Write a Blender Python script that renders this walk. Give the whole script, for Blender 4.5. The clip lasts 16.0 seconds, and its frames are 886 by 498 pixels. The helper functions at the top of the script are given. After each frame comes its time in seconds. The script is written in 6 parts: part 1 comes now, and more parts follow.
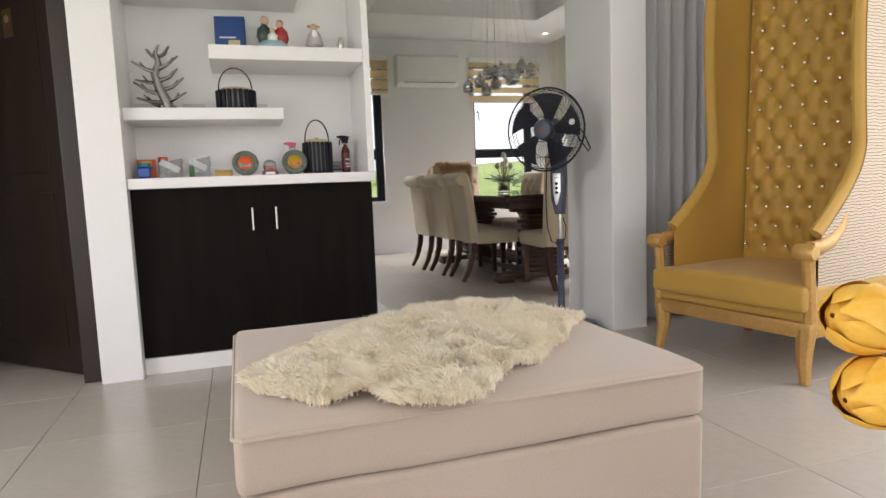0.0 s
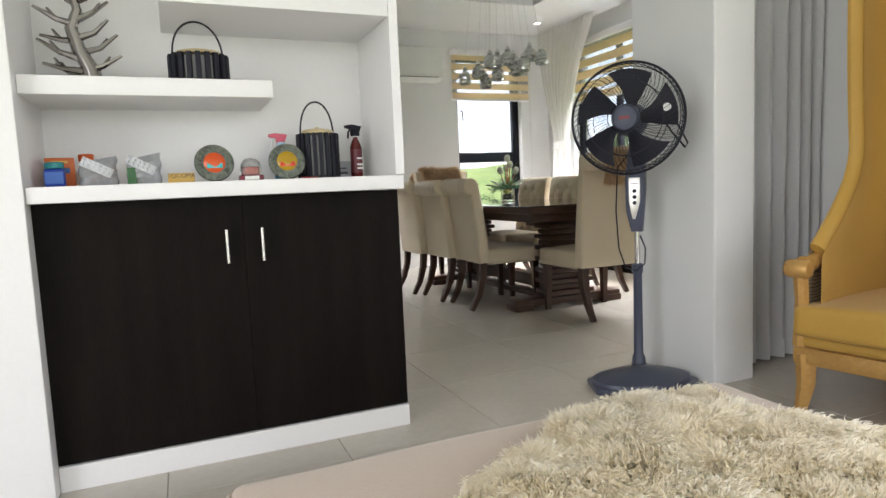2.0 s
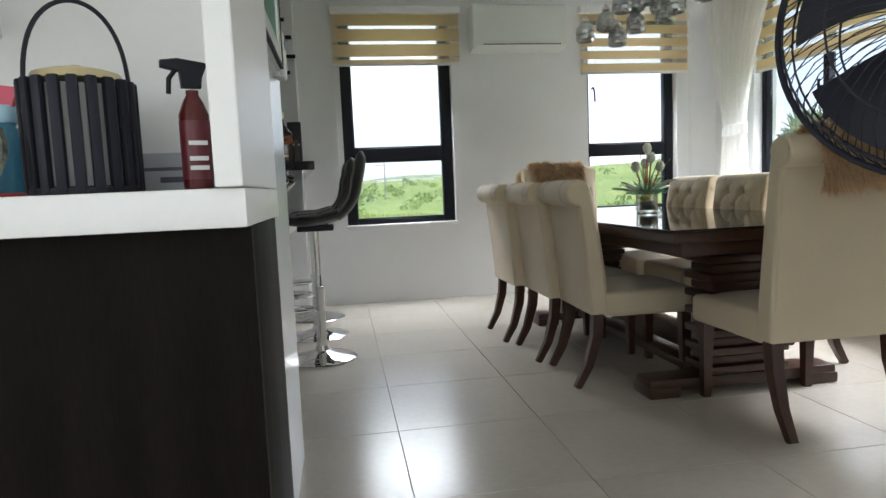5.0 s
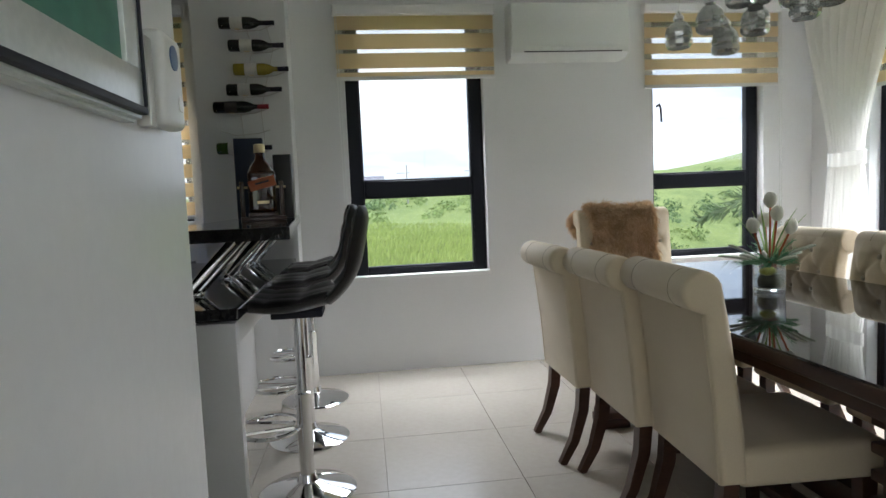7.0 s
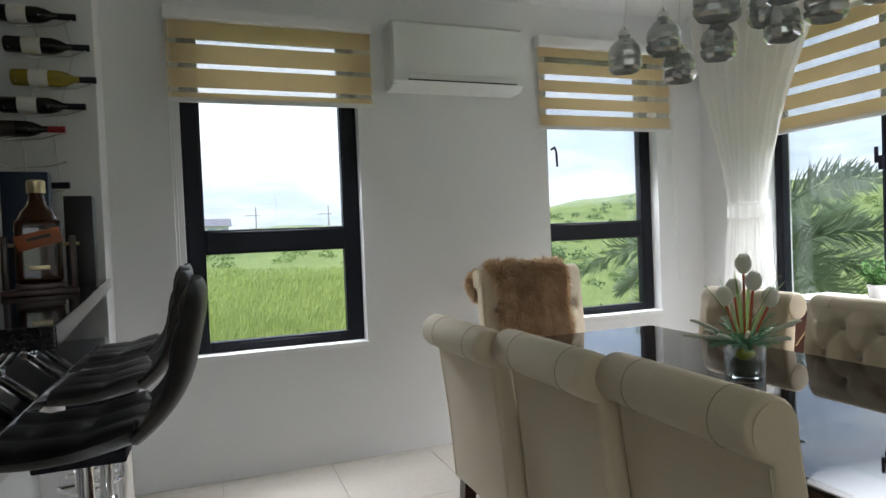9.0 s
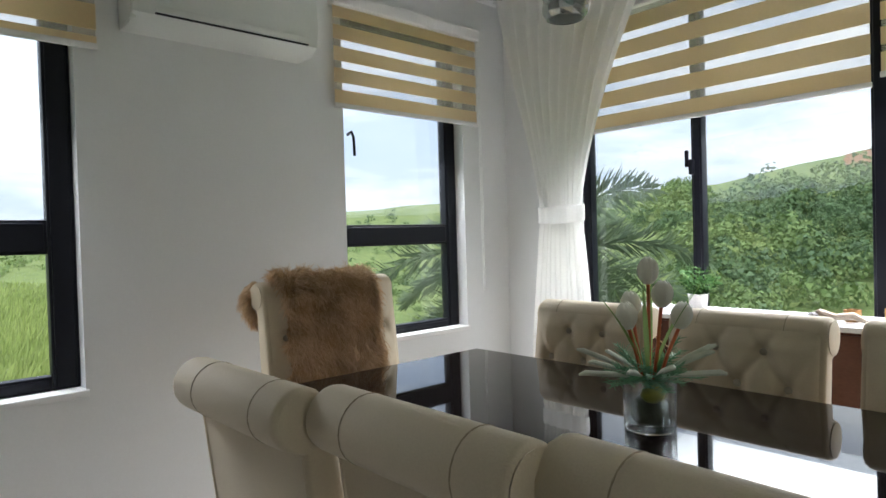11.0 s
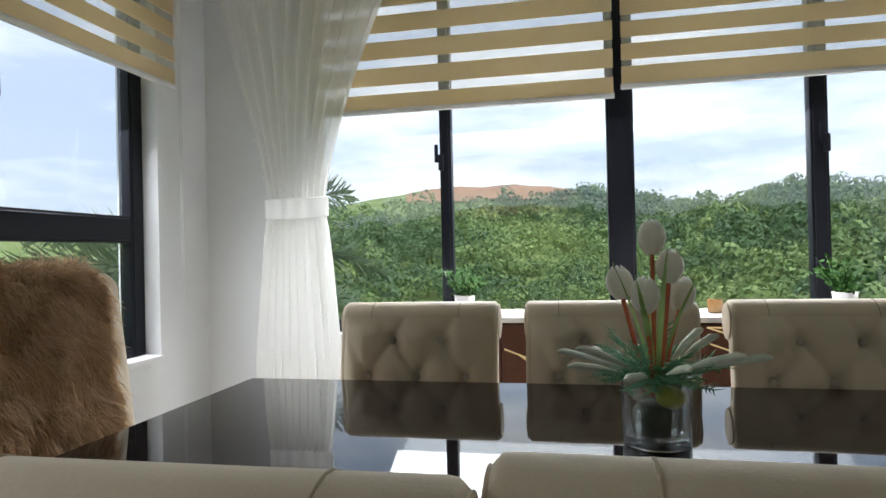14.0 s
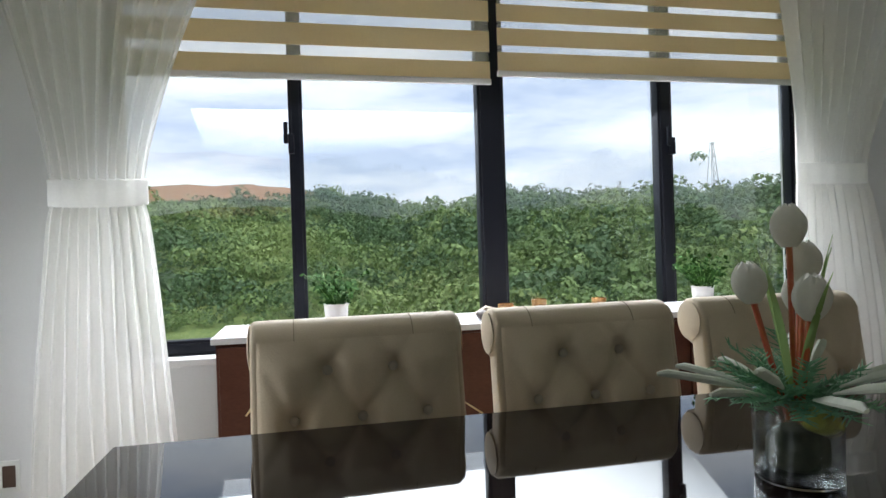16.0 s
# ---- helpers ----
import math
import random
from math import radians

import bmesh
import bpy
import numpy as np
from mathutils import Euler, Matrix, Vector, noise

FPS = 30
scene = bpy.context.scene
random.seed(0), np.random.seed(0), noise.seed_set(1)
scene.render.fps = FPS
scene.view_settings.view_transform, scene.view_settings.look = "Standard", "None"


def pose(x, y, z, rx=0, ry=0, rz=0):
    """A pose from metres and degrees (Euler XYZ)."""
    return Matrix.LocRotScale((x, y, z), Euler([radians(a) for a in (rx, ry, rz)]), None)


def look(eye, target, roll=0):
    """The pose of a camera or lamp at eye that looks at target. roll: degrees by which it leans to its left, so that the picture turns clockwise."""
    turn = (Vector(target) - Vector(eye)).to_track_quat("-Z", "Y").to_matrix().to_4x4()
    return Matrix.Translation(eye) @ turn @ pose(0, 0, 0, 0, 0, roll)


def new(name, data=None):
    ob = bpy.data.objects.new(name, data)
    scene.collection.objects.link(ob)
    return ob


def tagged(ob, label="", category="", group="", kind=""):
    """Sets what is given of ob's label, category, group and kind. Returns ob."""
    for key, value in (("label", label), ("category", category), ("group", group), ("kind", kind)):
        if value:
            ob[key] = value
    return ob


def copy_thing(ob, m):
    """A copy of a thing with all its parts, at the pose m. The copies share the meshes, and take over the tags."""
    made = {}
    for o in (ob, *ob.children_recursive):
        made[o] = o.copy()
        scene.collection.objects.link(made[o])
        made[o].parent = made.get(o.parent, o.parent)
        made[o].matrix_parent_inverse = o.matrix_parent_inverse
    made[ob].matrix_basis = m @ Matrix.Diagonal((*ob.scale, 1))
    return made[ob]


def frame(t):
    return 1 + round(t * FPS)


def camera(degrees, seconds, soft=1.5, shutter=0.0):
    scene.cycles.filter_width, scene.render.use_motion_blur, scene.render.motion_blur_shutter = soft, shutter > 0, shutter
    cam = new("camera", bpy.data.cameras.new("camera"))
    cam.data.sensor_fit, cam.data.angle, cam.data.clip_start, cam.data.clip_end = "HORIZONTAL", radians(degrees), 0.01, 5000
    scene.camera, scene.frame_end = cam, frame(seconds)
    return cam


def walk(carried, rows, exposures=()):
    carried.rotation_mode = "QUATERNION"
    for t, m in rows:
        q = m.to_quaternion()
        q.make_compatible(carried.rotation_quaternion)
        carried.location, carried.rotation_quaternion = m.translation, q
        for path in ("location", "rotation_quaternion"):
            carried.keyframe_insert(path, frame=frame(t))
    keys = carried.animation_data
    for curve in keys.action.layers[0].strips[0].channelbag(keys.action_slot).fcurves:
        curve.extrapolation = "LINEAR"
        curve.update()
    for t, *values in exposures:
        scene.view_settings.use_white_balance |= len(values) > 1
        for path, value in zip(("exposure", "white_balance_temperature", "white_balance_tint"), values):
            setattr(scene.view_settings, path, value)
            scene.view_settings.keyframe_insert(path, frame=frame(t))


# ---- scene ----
cam = camera(70.8, 16.0)
PATH = [
    (0, (0.526, -0.326, 0.926), (1.138, 1.566, 0.712), -2.2),
    (0.5, (0.413, -0.088, 0.915), (1.058, 1.796, 0.725), -2.6),
    (1, (0.341, 0.204, 0.929), (1.011, 2.079, 0.743), -2.7),
    (1.5, (0.327, 0.556, 0.947), (1.044, 2.412, 0.749), -2.5),
    (2, (0.435, 0.796, 0.943), (1.212, 2.628, 0.747), -2.5),
    (2.5, (0.604, 0.987, 0.933), (1.407, 2.807, 0.734), -2.5),
    (3, (0.806, 1.17, 0.901), (1.608, 2.992, 0.7), -2.6),
    (3.5, (1.026, 1.359, 0.885), (1.77, 3.205, 0.682), -2.6),
    (4, (1.196, 1.66, 0.939), (1.779, 3.562, 0.736), -2.6),
    (4.2, (1.233, 1.768, 0.955), (1.73, 3.695, 0.759), -2.7),
    (6.3, (1.481, 2.934, 1.143), (1.729, 4.91, 0.96), -2.4),
    (6.5, (1.484, 3.043, 1.196), (1.727, 5.02, 1.018), -2.4),
    (7, (1.5, 3.308, 1.246), (1.745, 5.286, 1.08), -2.4),
    (7.5, (1.496, 3.551, 1.279), (1.738, 5.532, 1.155), -2.3),
    (8, (1.513, 3.809, 1.284), (1.796, 5.786, 1.177), -2.3),
    (8.5, (1.554, 4.024, 1.294), (2.027, 5.966, 1.219), -2.2),
    (9, (1.525, 4.142, 1.315), (2.229, 6.013, 1.268), -2.3),
    (9.5, (1.595, 4.3, 1.32), (2.49, 6.088, 1.286), -2.2),
    (10, (1.697, 4.434, 1.283), (2.765, 6.125, 1.259), -2.3),
    (10.2, (1.719, 4.544, 1.284), (2.855, 6.19, 1.26), -2.2),
    (12.3, (1.852, 5.373, 1.222), (3.515, 6.484, 1.204), -1.2),
    (12.5, (1.841, 5.438, 1.212), (3.566, 6.45, 1.206), -1.3),
    (13, (1.872, 5.626, 1.18), (3.711, 6.414, 1.19), -1.2),
    (13.5, (1.92, 5.789, 1.181), (3.818, 6.42, 1.185), -1.1),
    (14, (1.951, 5.883, 1.155), (3.91, 6.284, 1.171), -1.3),
    (14.5, (2.069, 5.995, 1.163), (4.052, 6.255, 1.169), -1.3),
    (15, (2.165, 6.109, 1.141), (4.157, 6.285, 1.151), -1.5),
    (15.5, (2.273, 6.269, 1.148), (4.271, 6.181, 1.15), -1.6),
    (16, (2.36, 6.461, 1.159), (4.315, 6.035, 1.159), -1.8),
]
walk(cam, [(t, look(eye, target, roll)) for t, eye, target, roll in PATH],
     exposures=((0, 0.56, 6850, 19), (1, 0.8, 6700, 16), (2, 0.85, 6600, 14), (3.2, 0.82, 6350, 11), (4, 0.7, 6300, 11), (6.3, 0.58, 6250, 12), (8, 0.36, 6250, 12), (9, 0.30, 6250, 12), (12.5, 0.14, 6300, 12), (15, 0.04, 6250, 12), (16, -0.14, 6250, 12)))

# ---- light ----
SUN_EL, SUN_AZ = radians(62), radians(205)
world = bpy.data.worlds.new("sky")
scene.world = world
world.use_nodes = True
wn, wl = world.node_tree.nodes, world.node_tree.links
wn.clear()
sky = wn.new("ShaderNodeTexSky")
sky.sky_type, sky.sun_disc, sky.sun_elevation, sky.sun_rotation = "NISHITA", False, SUN_EL, SUN_AZ
sky.air_density, sky.dust_density = 1.2, 2.5
coord = wn.new("ShaderNodeTexCoord")
stretch = wn.new("ShaderNodeMapping")
stretch.inputs["Scale"].default_value = (1.0, 1.0, 4.2)
wl.new(coord.outputs["Generated"], stretch.inputs["Vector"])
cloud = wn.new("ShaderNodeTexNoise")
cloud.inputs["Scale"].default_value, cloud.inputs["Detail"].default_value, cloud.inputs["Roughness"].default_value = 2.3, 9.0, 0.55
wl.new(stretch.outputs["Vector"], cloud.inputs["Vector"])
cover = wn.new("ShaderNodeValToRGB")
cover.color_ramp.elements[0].position, cover.color_ramp.elements[0].color = 0.40, (0.44, 0.52, 0.68, 1)
cover.color_ramp.elements[1].position, cover.color_ramp.elements[1].color = 0.64, (1.0, 1.0, 1.0, 1)
wl.new(cloud.outputs["Fac"], cover.inputs["Fac"])
CLOUD_GLOW, SKY_GLOW = 1.3, 0.03
glow_a = wn.new("ShaderNodeBackground")
glow_a.inputs["Strength"].default_value = CLOUD_GLOW
wl.new(cover.outputs["Color"], glow_a.inputs["Color"])
glow_b = wn.new("ShaderNodeBackground")
glow_b.inputs["Strength"].default_value = SKY_GLOW
wl.new(sky.outputs["Color"], glow_b.inputs["Color"])
add = wn.new("ShaderNodeAddShader")
wl.new(glow_a.outputs[0], add.inputs[0])
wl.new(glow_b.outputs[0], add.inputs[1])
wout = wn.new("ShaderNodeOutputWorld")
wl.new(add.outputs[0], wout.inputs["Surface"])

sun = new("sun", bpy.data.lights.new("sun", "SUN"))
sun.data.energy, sun.data.angle, sun.data.color = 1.9, radians(10), (1.0, 0.97, 0.92)
sun.matrix_basis = look((0, 0, 30), Vector((0, 0, 30)) - Vector((math.sin(SUN_AZ) * math.cos(SUN_EL), math.cos(SUN_AZ) * math.cos(SUN_EL), math.sin(SUN_EL))))


def window_light(name, centre, toward, width, height, watts, colour=(0.95, 0.98, 1.0), beam=180):
    """Sky light that falls in through one opening."""
    lamp = new(name, bpy.data.lights.new(name, "AREA"))
    lamp.data.shape, lamp.data.size, lamp.data.size_y, lamp.data.energy, lamp.data.color = "RECTANGLE", width, height, watts, colour
    lamp.data.spread = radians(beam)
    lamp.matrix_basis = look(centre, toward)
    return lamp


# the living room's openings are unseen, assumed from the room's brightness
window_light("daylight_south", (0.9, -3.02, 1.35), (0.9, 0, 1.2), 4.2, 2.2, 24)
window_light("daylight_living_east", (3.62, 0.6, 1.4), (0, 0.6, 1.0), 2.2, 2.0, 18)
# added west opening, unseen; its lamp brightens the column's west face
window_light("assumed_daylight_west", (-2.12, 0.6, 1.4), (0, 0.6, 1.1), 2.2, 2.0, 29)
# the sky's light slants down through the windows
window_light("daylight_north_a", (1.92, 7.96, 1.75), (1.92, 7.46, 0.65), 0.8, 0.7, 15, beam=104)
window_light("daylight_north_b", (4.1, 7.96, 1.72), (4.1, 7.46, 0.62), 0.75, 0.7, 15, beam=104)
window_light("daylight_east", (5.18, 5.66, 1.72), (4.68, 5.66, 0.62), 2.5, 0.7, 72, beam=106)
window_light("daylight_kitchen", (0.05, 7.94, 1.9), (0.05, 7.44, 0.8), 0.5, 0.7, 8, beam=96)

# ---- materials ----


def mat(name, colour, rough=0.6, metal=0.0, dark=None, scale=6.0, fine=60.0, bump=0.15, amount=0.5, stretch=(1, 1, 1), **more):
    """A surface with variation at two scales: broad patches towards a second colour, and a fine grain in relief."""
    m = bpy.data.materials.new(name)
    m.use_nodes = True
    n, l = m.node_tree.nodes, m.node_tree.links
    b = n["Principled BSDF"]
    c = n.new("ShaderNodeTexCoord")
    mp = n.new("ShaderNodeMapping")
    mp.inputs["Scale"].default_value = stretch
    l.new(c.outputs["Object"], mp.inputs["Vector"])
    broad = n.new("ShaderNodeTexNoise")
    broad.inputs["Scale"].default_value, broad.inputs["Detail"].default_value = scale, 5
    grain = n.new("ShaderNodeTexNoise")
    grain.inputs["Scale"].default_value, grain.inputs["Detail"].default_value = fine, 4
    l.new(mp.outputs[0], broad.inputs["Vector"])
    l.new(mp.outputs[0], grain.inputs["Vector"])
    both = n.new("ShaderNodeMath")
    both.operation = "ADD"
    l.new(broad.outputs["Fac"], both.inputs[0])
    l.new(grain.outputs["Fac"], both.inputs[1])
    fac = n.new("ShaderNodeMapRange")
    fac.inputs["From Min"].default_value, fac.inputs["From Max"].default_value = 0.75, 1.3
    fac.inputs["To Max"].default_value = amount
    l.new(both.outputs[0], fac.inputs["Value"])
    mix = n.new("ShaderNodeMixRGB")
    mix.inputs["Color1"].default_value = (*colour, 1)
    mix.inputs["Color2"].default_value = (*(dark or [v * 0.8 for v in colour]), 1)
    l.new(fac.outputs[0], mix.inputs["Fac"])
    l.new(mix.outputs[0], b.inputs["Base Color"])
    rr = n.new("ShaderNodeMapRange")
    rr.inputs["To Min"].default_value, rr.inputs["To Max"].default_value = max(0.02, rough * 0.85), min(1, rough * 1.15)
    l.new(broad.outputs["Fac"], rr.inputs["Value"])
    l.new(rr.outputs[0], b.inputs["Roughness"])
    b.inputs["Metallic"].default_value = metal
    if bump:
        bp = n.new("ShaderNodeBump")
        bp.inputs["Strength"].default_value, bp.inputs["Distance"].default_value = bump, 0.003
        l.new(grain.outputs["Fac"], bp.inputs["Height"])
        l.new(bp.outputs[0], b.inputs["Normal"])
    for key, value in more.items():
        b.inputs[key.replace("_", " ")].default_value = value
    return m


def glass_mat(name, tint=(1, 1, 1), rough=0.0, clear=0.0):
    m = bpy.data.materials.new(name)
    m.use_nodes = True
    n, l = m.node_tree.nodes, m.node_tree.links
    b = n["Principled BSDF"]
    b.inputs["Base Color"].default_value = (*tint, 1)
    b.inputs["Roughness"].default_value = rough
    b.inputs["Transmission Weight"].default_value = 1.0
    b.inputs["IOR"].default_value = 1.45
    if clear:
        t = n.new("ShaderNodeBsdfTransparent")
        t.inputs["Color"].default_value = (*tint, 1)
        mx = n.new("ShaderNodeMixShader")
        mx.inputs["Fac"].default_value = clear
        l.new(b.outputs[0], mx.inputs[1])
        l.new(t.outputs[0], mx.inputs[2])
        l.new(mx.outputs[0], n["Material Output"].inputs["Surface"])
    return m


def sheer_mat(name, colour, see=0.3, glow=0.5, weave=0.0):
    """Thin cloth: lets light through its threads, and scatters the rest on both sides."""
    m = bpy.data.materials.new(name)
    m.use_nodes = True
    n, l = m.node_tree.nodes, m.node_tree.links
    n.remove(n["Principled BSDF"])
    d, t, h = n.new("ShaderNodeBsdfDiffuse"), n.new("ShaderNodeBsdfTranslucent"), n.new("ShaderNodeBsdfTransparent")
    c = n.new("ShaderNodeTexCoord")
    w = n.new("ShaderNodeTexNoise")
    w.inputs["Scale"].default_value, w.inputs["Detail"].default_value = 90, 3
    l.new(c.outputs["Object"], w.inputs["Vector"])
    mixc = n.new("ShaderNodeMixRGB")
    mixc.inputs["Color1"].default_value = (*[v * 0.9 for v in colour], 1)
    mixc.inputs["Color2"].default_value = (*colour, 1)
    l.new(w.outputs["Fac"], mixc.inputs["Fac"])
    l.new(mixc.outputs[0], d.inputs["Color"])
    l.new(mixc.outputs[0], t.inputs["Color"])
    a, b = n.new("ShaderNodeMixShader"), n.new("ShaderNodeMixShader")
    a.inputs["Fac"].default_value, b.inputs["Fac"].default_value = glow, see
    l.new(d.outputs[0], a.inputs[1])
    l.new(t.outputs[0], a.inputs[2])
    l.new(a.outputs[0], b.inputs[1])
    l.new(h.outputs[0], b.inputs[2])
    l.new(b.outputs[0], n["Material Output"].inputs["Surface"])
    return m


def fur_mat(name, root, tip):
    m = bpy.data.materials.new(name)
    m.use_nodes = True
    n, l = m.node_tree.nodes, m.node_tree.links
    n.remove(n["Principled BSDF"])
    c, w, g = n.new("ShaderNodeTexCoord"), n.new("ShaderNodeTexNoise"), n.new("ShaderNodeNewGeometry")
    w.inputs["Scale"].default_value, w.inputs["Detail"].default_value = 11, 4
    l.new(c.outputs["Object"], w.inputs["Vector"])
    a = n.new("ShaderNodeMath")
    a.operation = "MULTIPLY_ADD"
    a.inputs[1].default_value = 0.45
    l.new(g.outputs["Random Per Island"], a.inputs[0])
    l.new(w.outputs["Fac"], a.inputs[2])
    r = n.new("ShaderNodeMapRange")
    r.inputs["From Min"].default_value, r.inputs["From Max"].default_value = 0.4, 1.0
    l.new(a.outputs[0], r.inputs["Value"])
    mx = n.new("ShaderNodeMixRGB")
    mx.inputs["Color1"].default_value, mx.inputs["Color2"].default_value = (*tip, 1), (*root, 1)
    l.new(r.outputs[0], mx.inputs["Fac"])
    d, t, o = n.new("ShaderNodeBsdfDiffuse"), n.new("ShaderNodeBsdfTranslucent"), n.new("ShaderNodeMixShader")
    o.inputs["Fac"].default_value = 0.52
    l.new(mx.outputs[0], d.inputs["Color"])
    l.new(mx.outputs[0], t.inputs["Color"])
    l.new(d.outputs[0], o.inputs[1])
    l.new(t.outputs[0], o.inputs[2])
    l.new(o.outputs[0], n["Material Output"].inputs["Surface"])
    return m


WALL = mat("white_wall_paint", (0.78, 0.78, 0.775), 0.42, dark=(0.72, 0.72, 0.715), scale=1.6, fine=120, bump=0.06, amount=0.5)
GLOSS_WALL = mat("white_gloss_paint", (0.78, 0.79, 0.80), 0.22, dark=(0.73, 0.74, 0.75), scale=2.2, fine=35, bump=0.12, amount=0.5)
CEIL = mat("ceiling_paint", (0.80, 0.80, 0.79), 0.7, scale=1.2, fine=90, bump=0.04, amount=0.2)
LACQUER = mat("white_lacquer", (0.82, 0.81, 0.80), 0.35, dark=(0.76, 0.75, 0.74), scale=3, fine=80, bump=0.04, amount=0.4)
TILE = mat("cream_porcelain_tile", (0.52, 0.48, 0.42), 0.23, dark=(0.455, 0.415, 0.36), scale=2.5, fine=30, bump=0.03, amount=0.6)
GROUT = mat("tile_grout", (0.34, 0.31, 0.28), 0.9, scale=8, fine=120, bump=0.2)
ESPRESSO = mat("espresso_laminate", (0.0065, 0.005, 0.0045), 0.5, dark=(0.014, 0.011, 0.0095), scale=3, fine=40, bump=0.1, amount=0.8, stretch=(6, 6, 0.6), Specular_IOR_Level=0.05)
DOORWOOD = mat("dark_brown_wood", (0.016, 0.009, 0.006), 0.38, dark=(0.030, 0.016, 0.010), scale=4, fine=50, bump=0.15, amount=0.9, stretch=(8, 8, 0.7))
MAHOGANY = mat("dark_mahogany", (0.040, 0.017, 0.010), 0.3, dark=(0.075, 0.033, 0.018), scale=5, fine=60, bump=0.1, amount=0.8, stretch=(5, 1, 5))
BLACK_ALU = mat("black_window_frame", (0.008, 0.009, 0.014), 0.45, scale=5, fine=90, bump=0.05, amount=0.4, Specular_IOR_Level=0.2)
CREAM = mat("cream_upholstery", (0.66, 0.555, 0.39), 0.7, dark=(0.58, 0.475, 0.325), scale=4, fine=260, bump=0.25, amount=0.6, Sheen_Weight=0.2)
OTTOMAN = mat("beige_velour", (0.50, 0.405, 0.33), 0.8, dark=(0.43, 0.34, 0.27), scale=3, fine=220, bump=0.25, amount=0.6, Sheen_Weight=0.3)
GOLDCLOTH = mat("mustard_upholstery", (0.50, 0.29, 0.05), 0.55, dark=(0.41, 0.23, 0.035), scale=4, fine=240, bump=0.2, amount=0.6, Sheen_Weight=0.15)
GOLDWOOD = mat("gold_painted_wood", (0.58, 0.34, 0.11), 0.36, metal=0.35, dark=(0.42, 0.22, 0.06), scale=7, fine=60, bump=0.15, amount=0.7)
SHEEP = fur_mat("sheepskin_wool", (0.98, 0.91, 0.76), (1.0, 0.97, 0.89))
BROWNFUR = fur_mat("brown_fur", (0.50, 0.32, 0.17), (0.84, 0.66, 0.45))
FAN_BLUE = mat("dark_blue_plastic", (0.052, 0.060, 0.095), 0.38, scale=6, fine=90, bump=0.05, amount=0.3)
FAN_BLADE = mat("charcoal_plastic", (0.016, 0.016, 0.024), 0.5, scale=6, fine=90, bump=0.04, amount=0.3, Specular_IOR_Level=0.2)
CHROME = mat("chrome", (0.80, 0.80, 0.80), 0.07, metal=1.0, scale=6, fine=40, bump=0.0, amount=0.1)
STEEL = mat("brushed_steel", (0.62, 0.60, 0.57), 0.3, metal=1.0, scale=6, fine=120, bump=0.05, amount=0.2)
BLACKLEATHER = mat("black_leather", (0.009, 0.008, 0.008), 0.34, dark=(0.018, 0.016, 0.015), scale=8, fine=150, bump=0.3, amount=0.6, Specular_IOR_Level=0.3)
GRANITE = mat("black_granite", (0.008, 0.008, 0.009), 0.06, dark=(0.03, 0.03, 0.032), scale=30, fine=240, bump=0.0, amount=0.5)
TABLEGLASS = mat("black_glass_top", (0.010, 0.007, 0.006), 0.025, dark=(0.014, 0.009, 0.007), scale=4, fine=30, bump=0.0, amount=0.3, Specular_IOR_Level=0.5)
BLIND_A = sheer_mat("beige_blind_fabric", (0.92, 0.78, 0.55), see=0.04, glow=0.62)
BLIND_B = sheer_mat("sheer_blind_fabric", (0.92, 0.84, 0.68), see=0.74, glow=0.5)
SHEER = sheer_mat("white_voile", (0.95, 0.94, 0.91), see=0.16, glow=0.48)
DRAPE = sheer_mat("pale_drape", (0.93, 0.93, 0.94), see=0.03, glow=0.5)
PLASTIC_W = mat("white_plastic", (0.76, 0.77, 0.74), 0.35, scale=4, fine=80, bump=0.03, amount=0.2)
PANE = glass_mat("window_glass", (0.97, 0.99, 0.98), 0.0, 0.9)
CLEAR = glass_mat("clear_glass", (0.98, 1.0, 0.99), 0.0, 0.25)

# ---- helpers for things ----


def obj(name, bm, material, smooth=True, parent=None):
    me = bpy.data.meshes.new(name)
    bmesh.ops.recalc_face_normals(bm, faces=bm.faces[:])
    bm.to_mesh(me)
    bm.free()
    me.materials.append(material)
    if smooth:
        for p in me.polygons:
            p.use_smooth = True
        me.set_sharp_from_angle(angle=radians(38))
    ob = new(name, me)
    if parent:
        ob.parent = parent
    return ob


def part(name, bm, material, parent, label="", smooth=True):
    ob = obj(name, bm, material, smooth, parent)
    if label:
        ob["label"] = label
    return ob


def thing(name, m, label, category, group="", kind=""):
    ob = new(name)
    ob.empty_display_size = 0.1
    ob.matrix_basis = m
    return tagged(ob, label, category, group, kind)


def setting(name, bm, material, label="", category="structure", smooth=False):
    return tagged(obj(name, bm, material, smooth), label, category, "", "structure")


def box(x0, x1, y0, y1, z0, z1, bevel=0.0, seg=2, bm=None):
    own = bm is None
    b = bmesh.new()
    bmesh.ops.create_cube(b, size=1, matrix=Matrix.LocRotScale(((x0 + x1) / 2, (y0 + y1) / 2, (z0 + z1) / 2), None, (abs(x1 - x0), abs(y1 - y0), abs(z1 - z0))))
    if bevel:
        bmesh.ops.bevel(b, geom=b.edges[:], offset=bevel, segments=seg, affect="EDGES", profile=0.6)
    if own:
        return b
    return join(bm, b)


def join(bm, other, m=None):
    """Adds the geometry of other to bm."""
    if m is not None:
        other.transform(m)
    me = bpy.data.meshes.new("joined")
    other.to_mesh(me)
    other.free()
    bm.from_mesh(me)
    bpy.data.meshes.remove(me)
    return bm


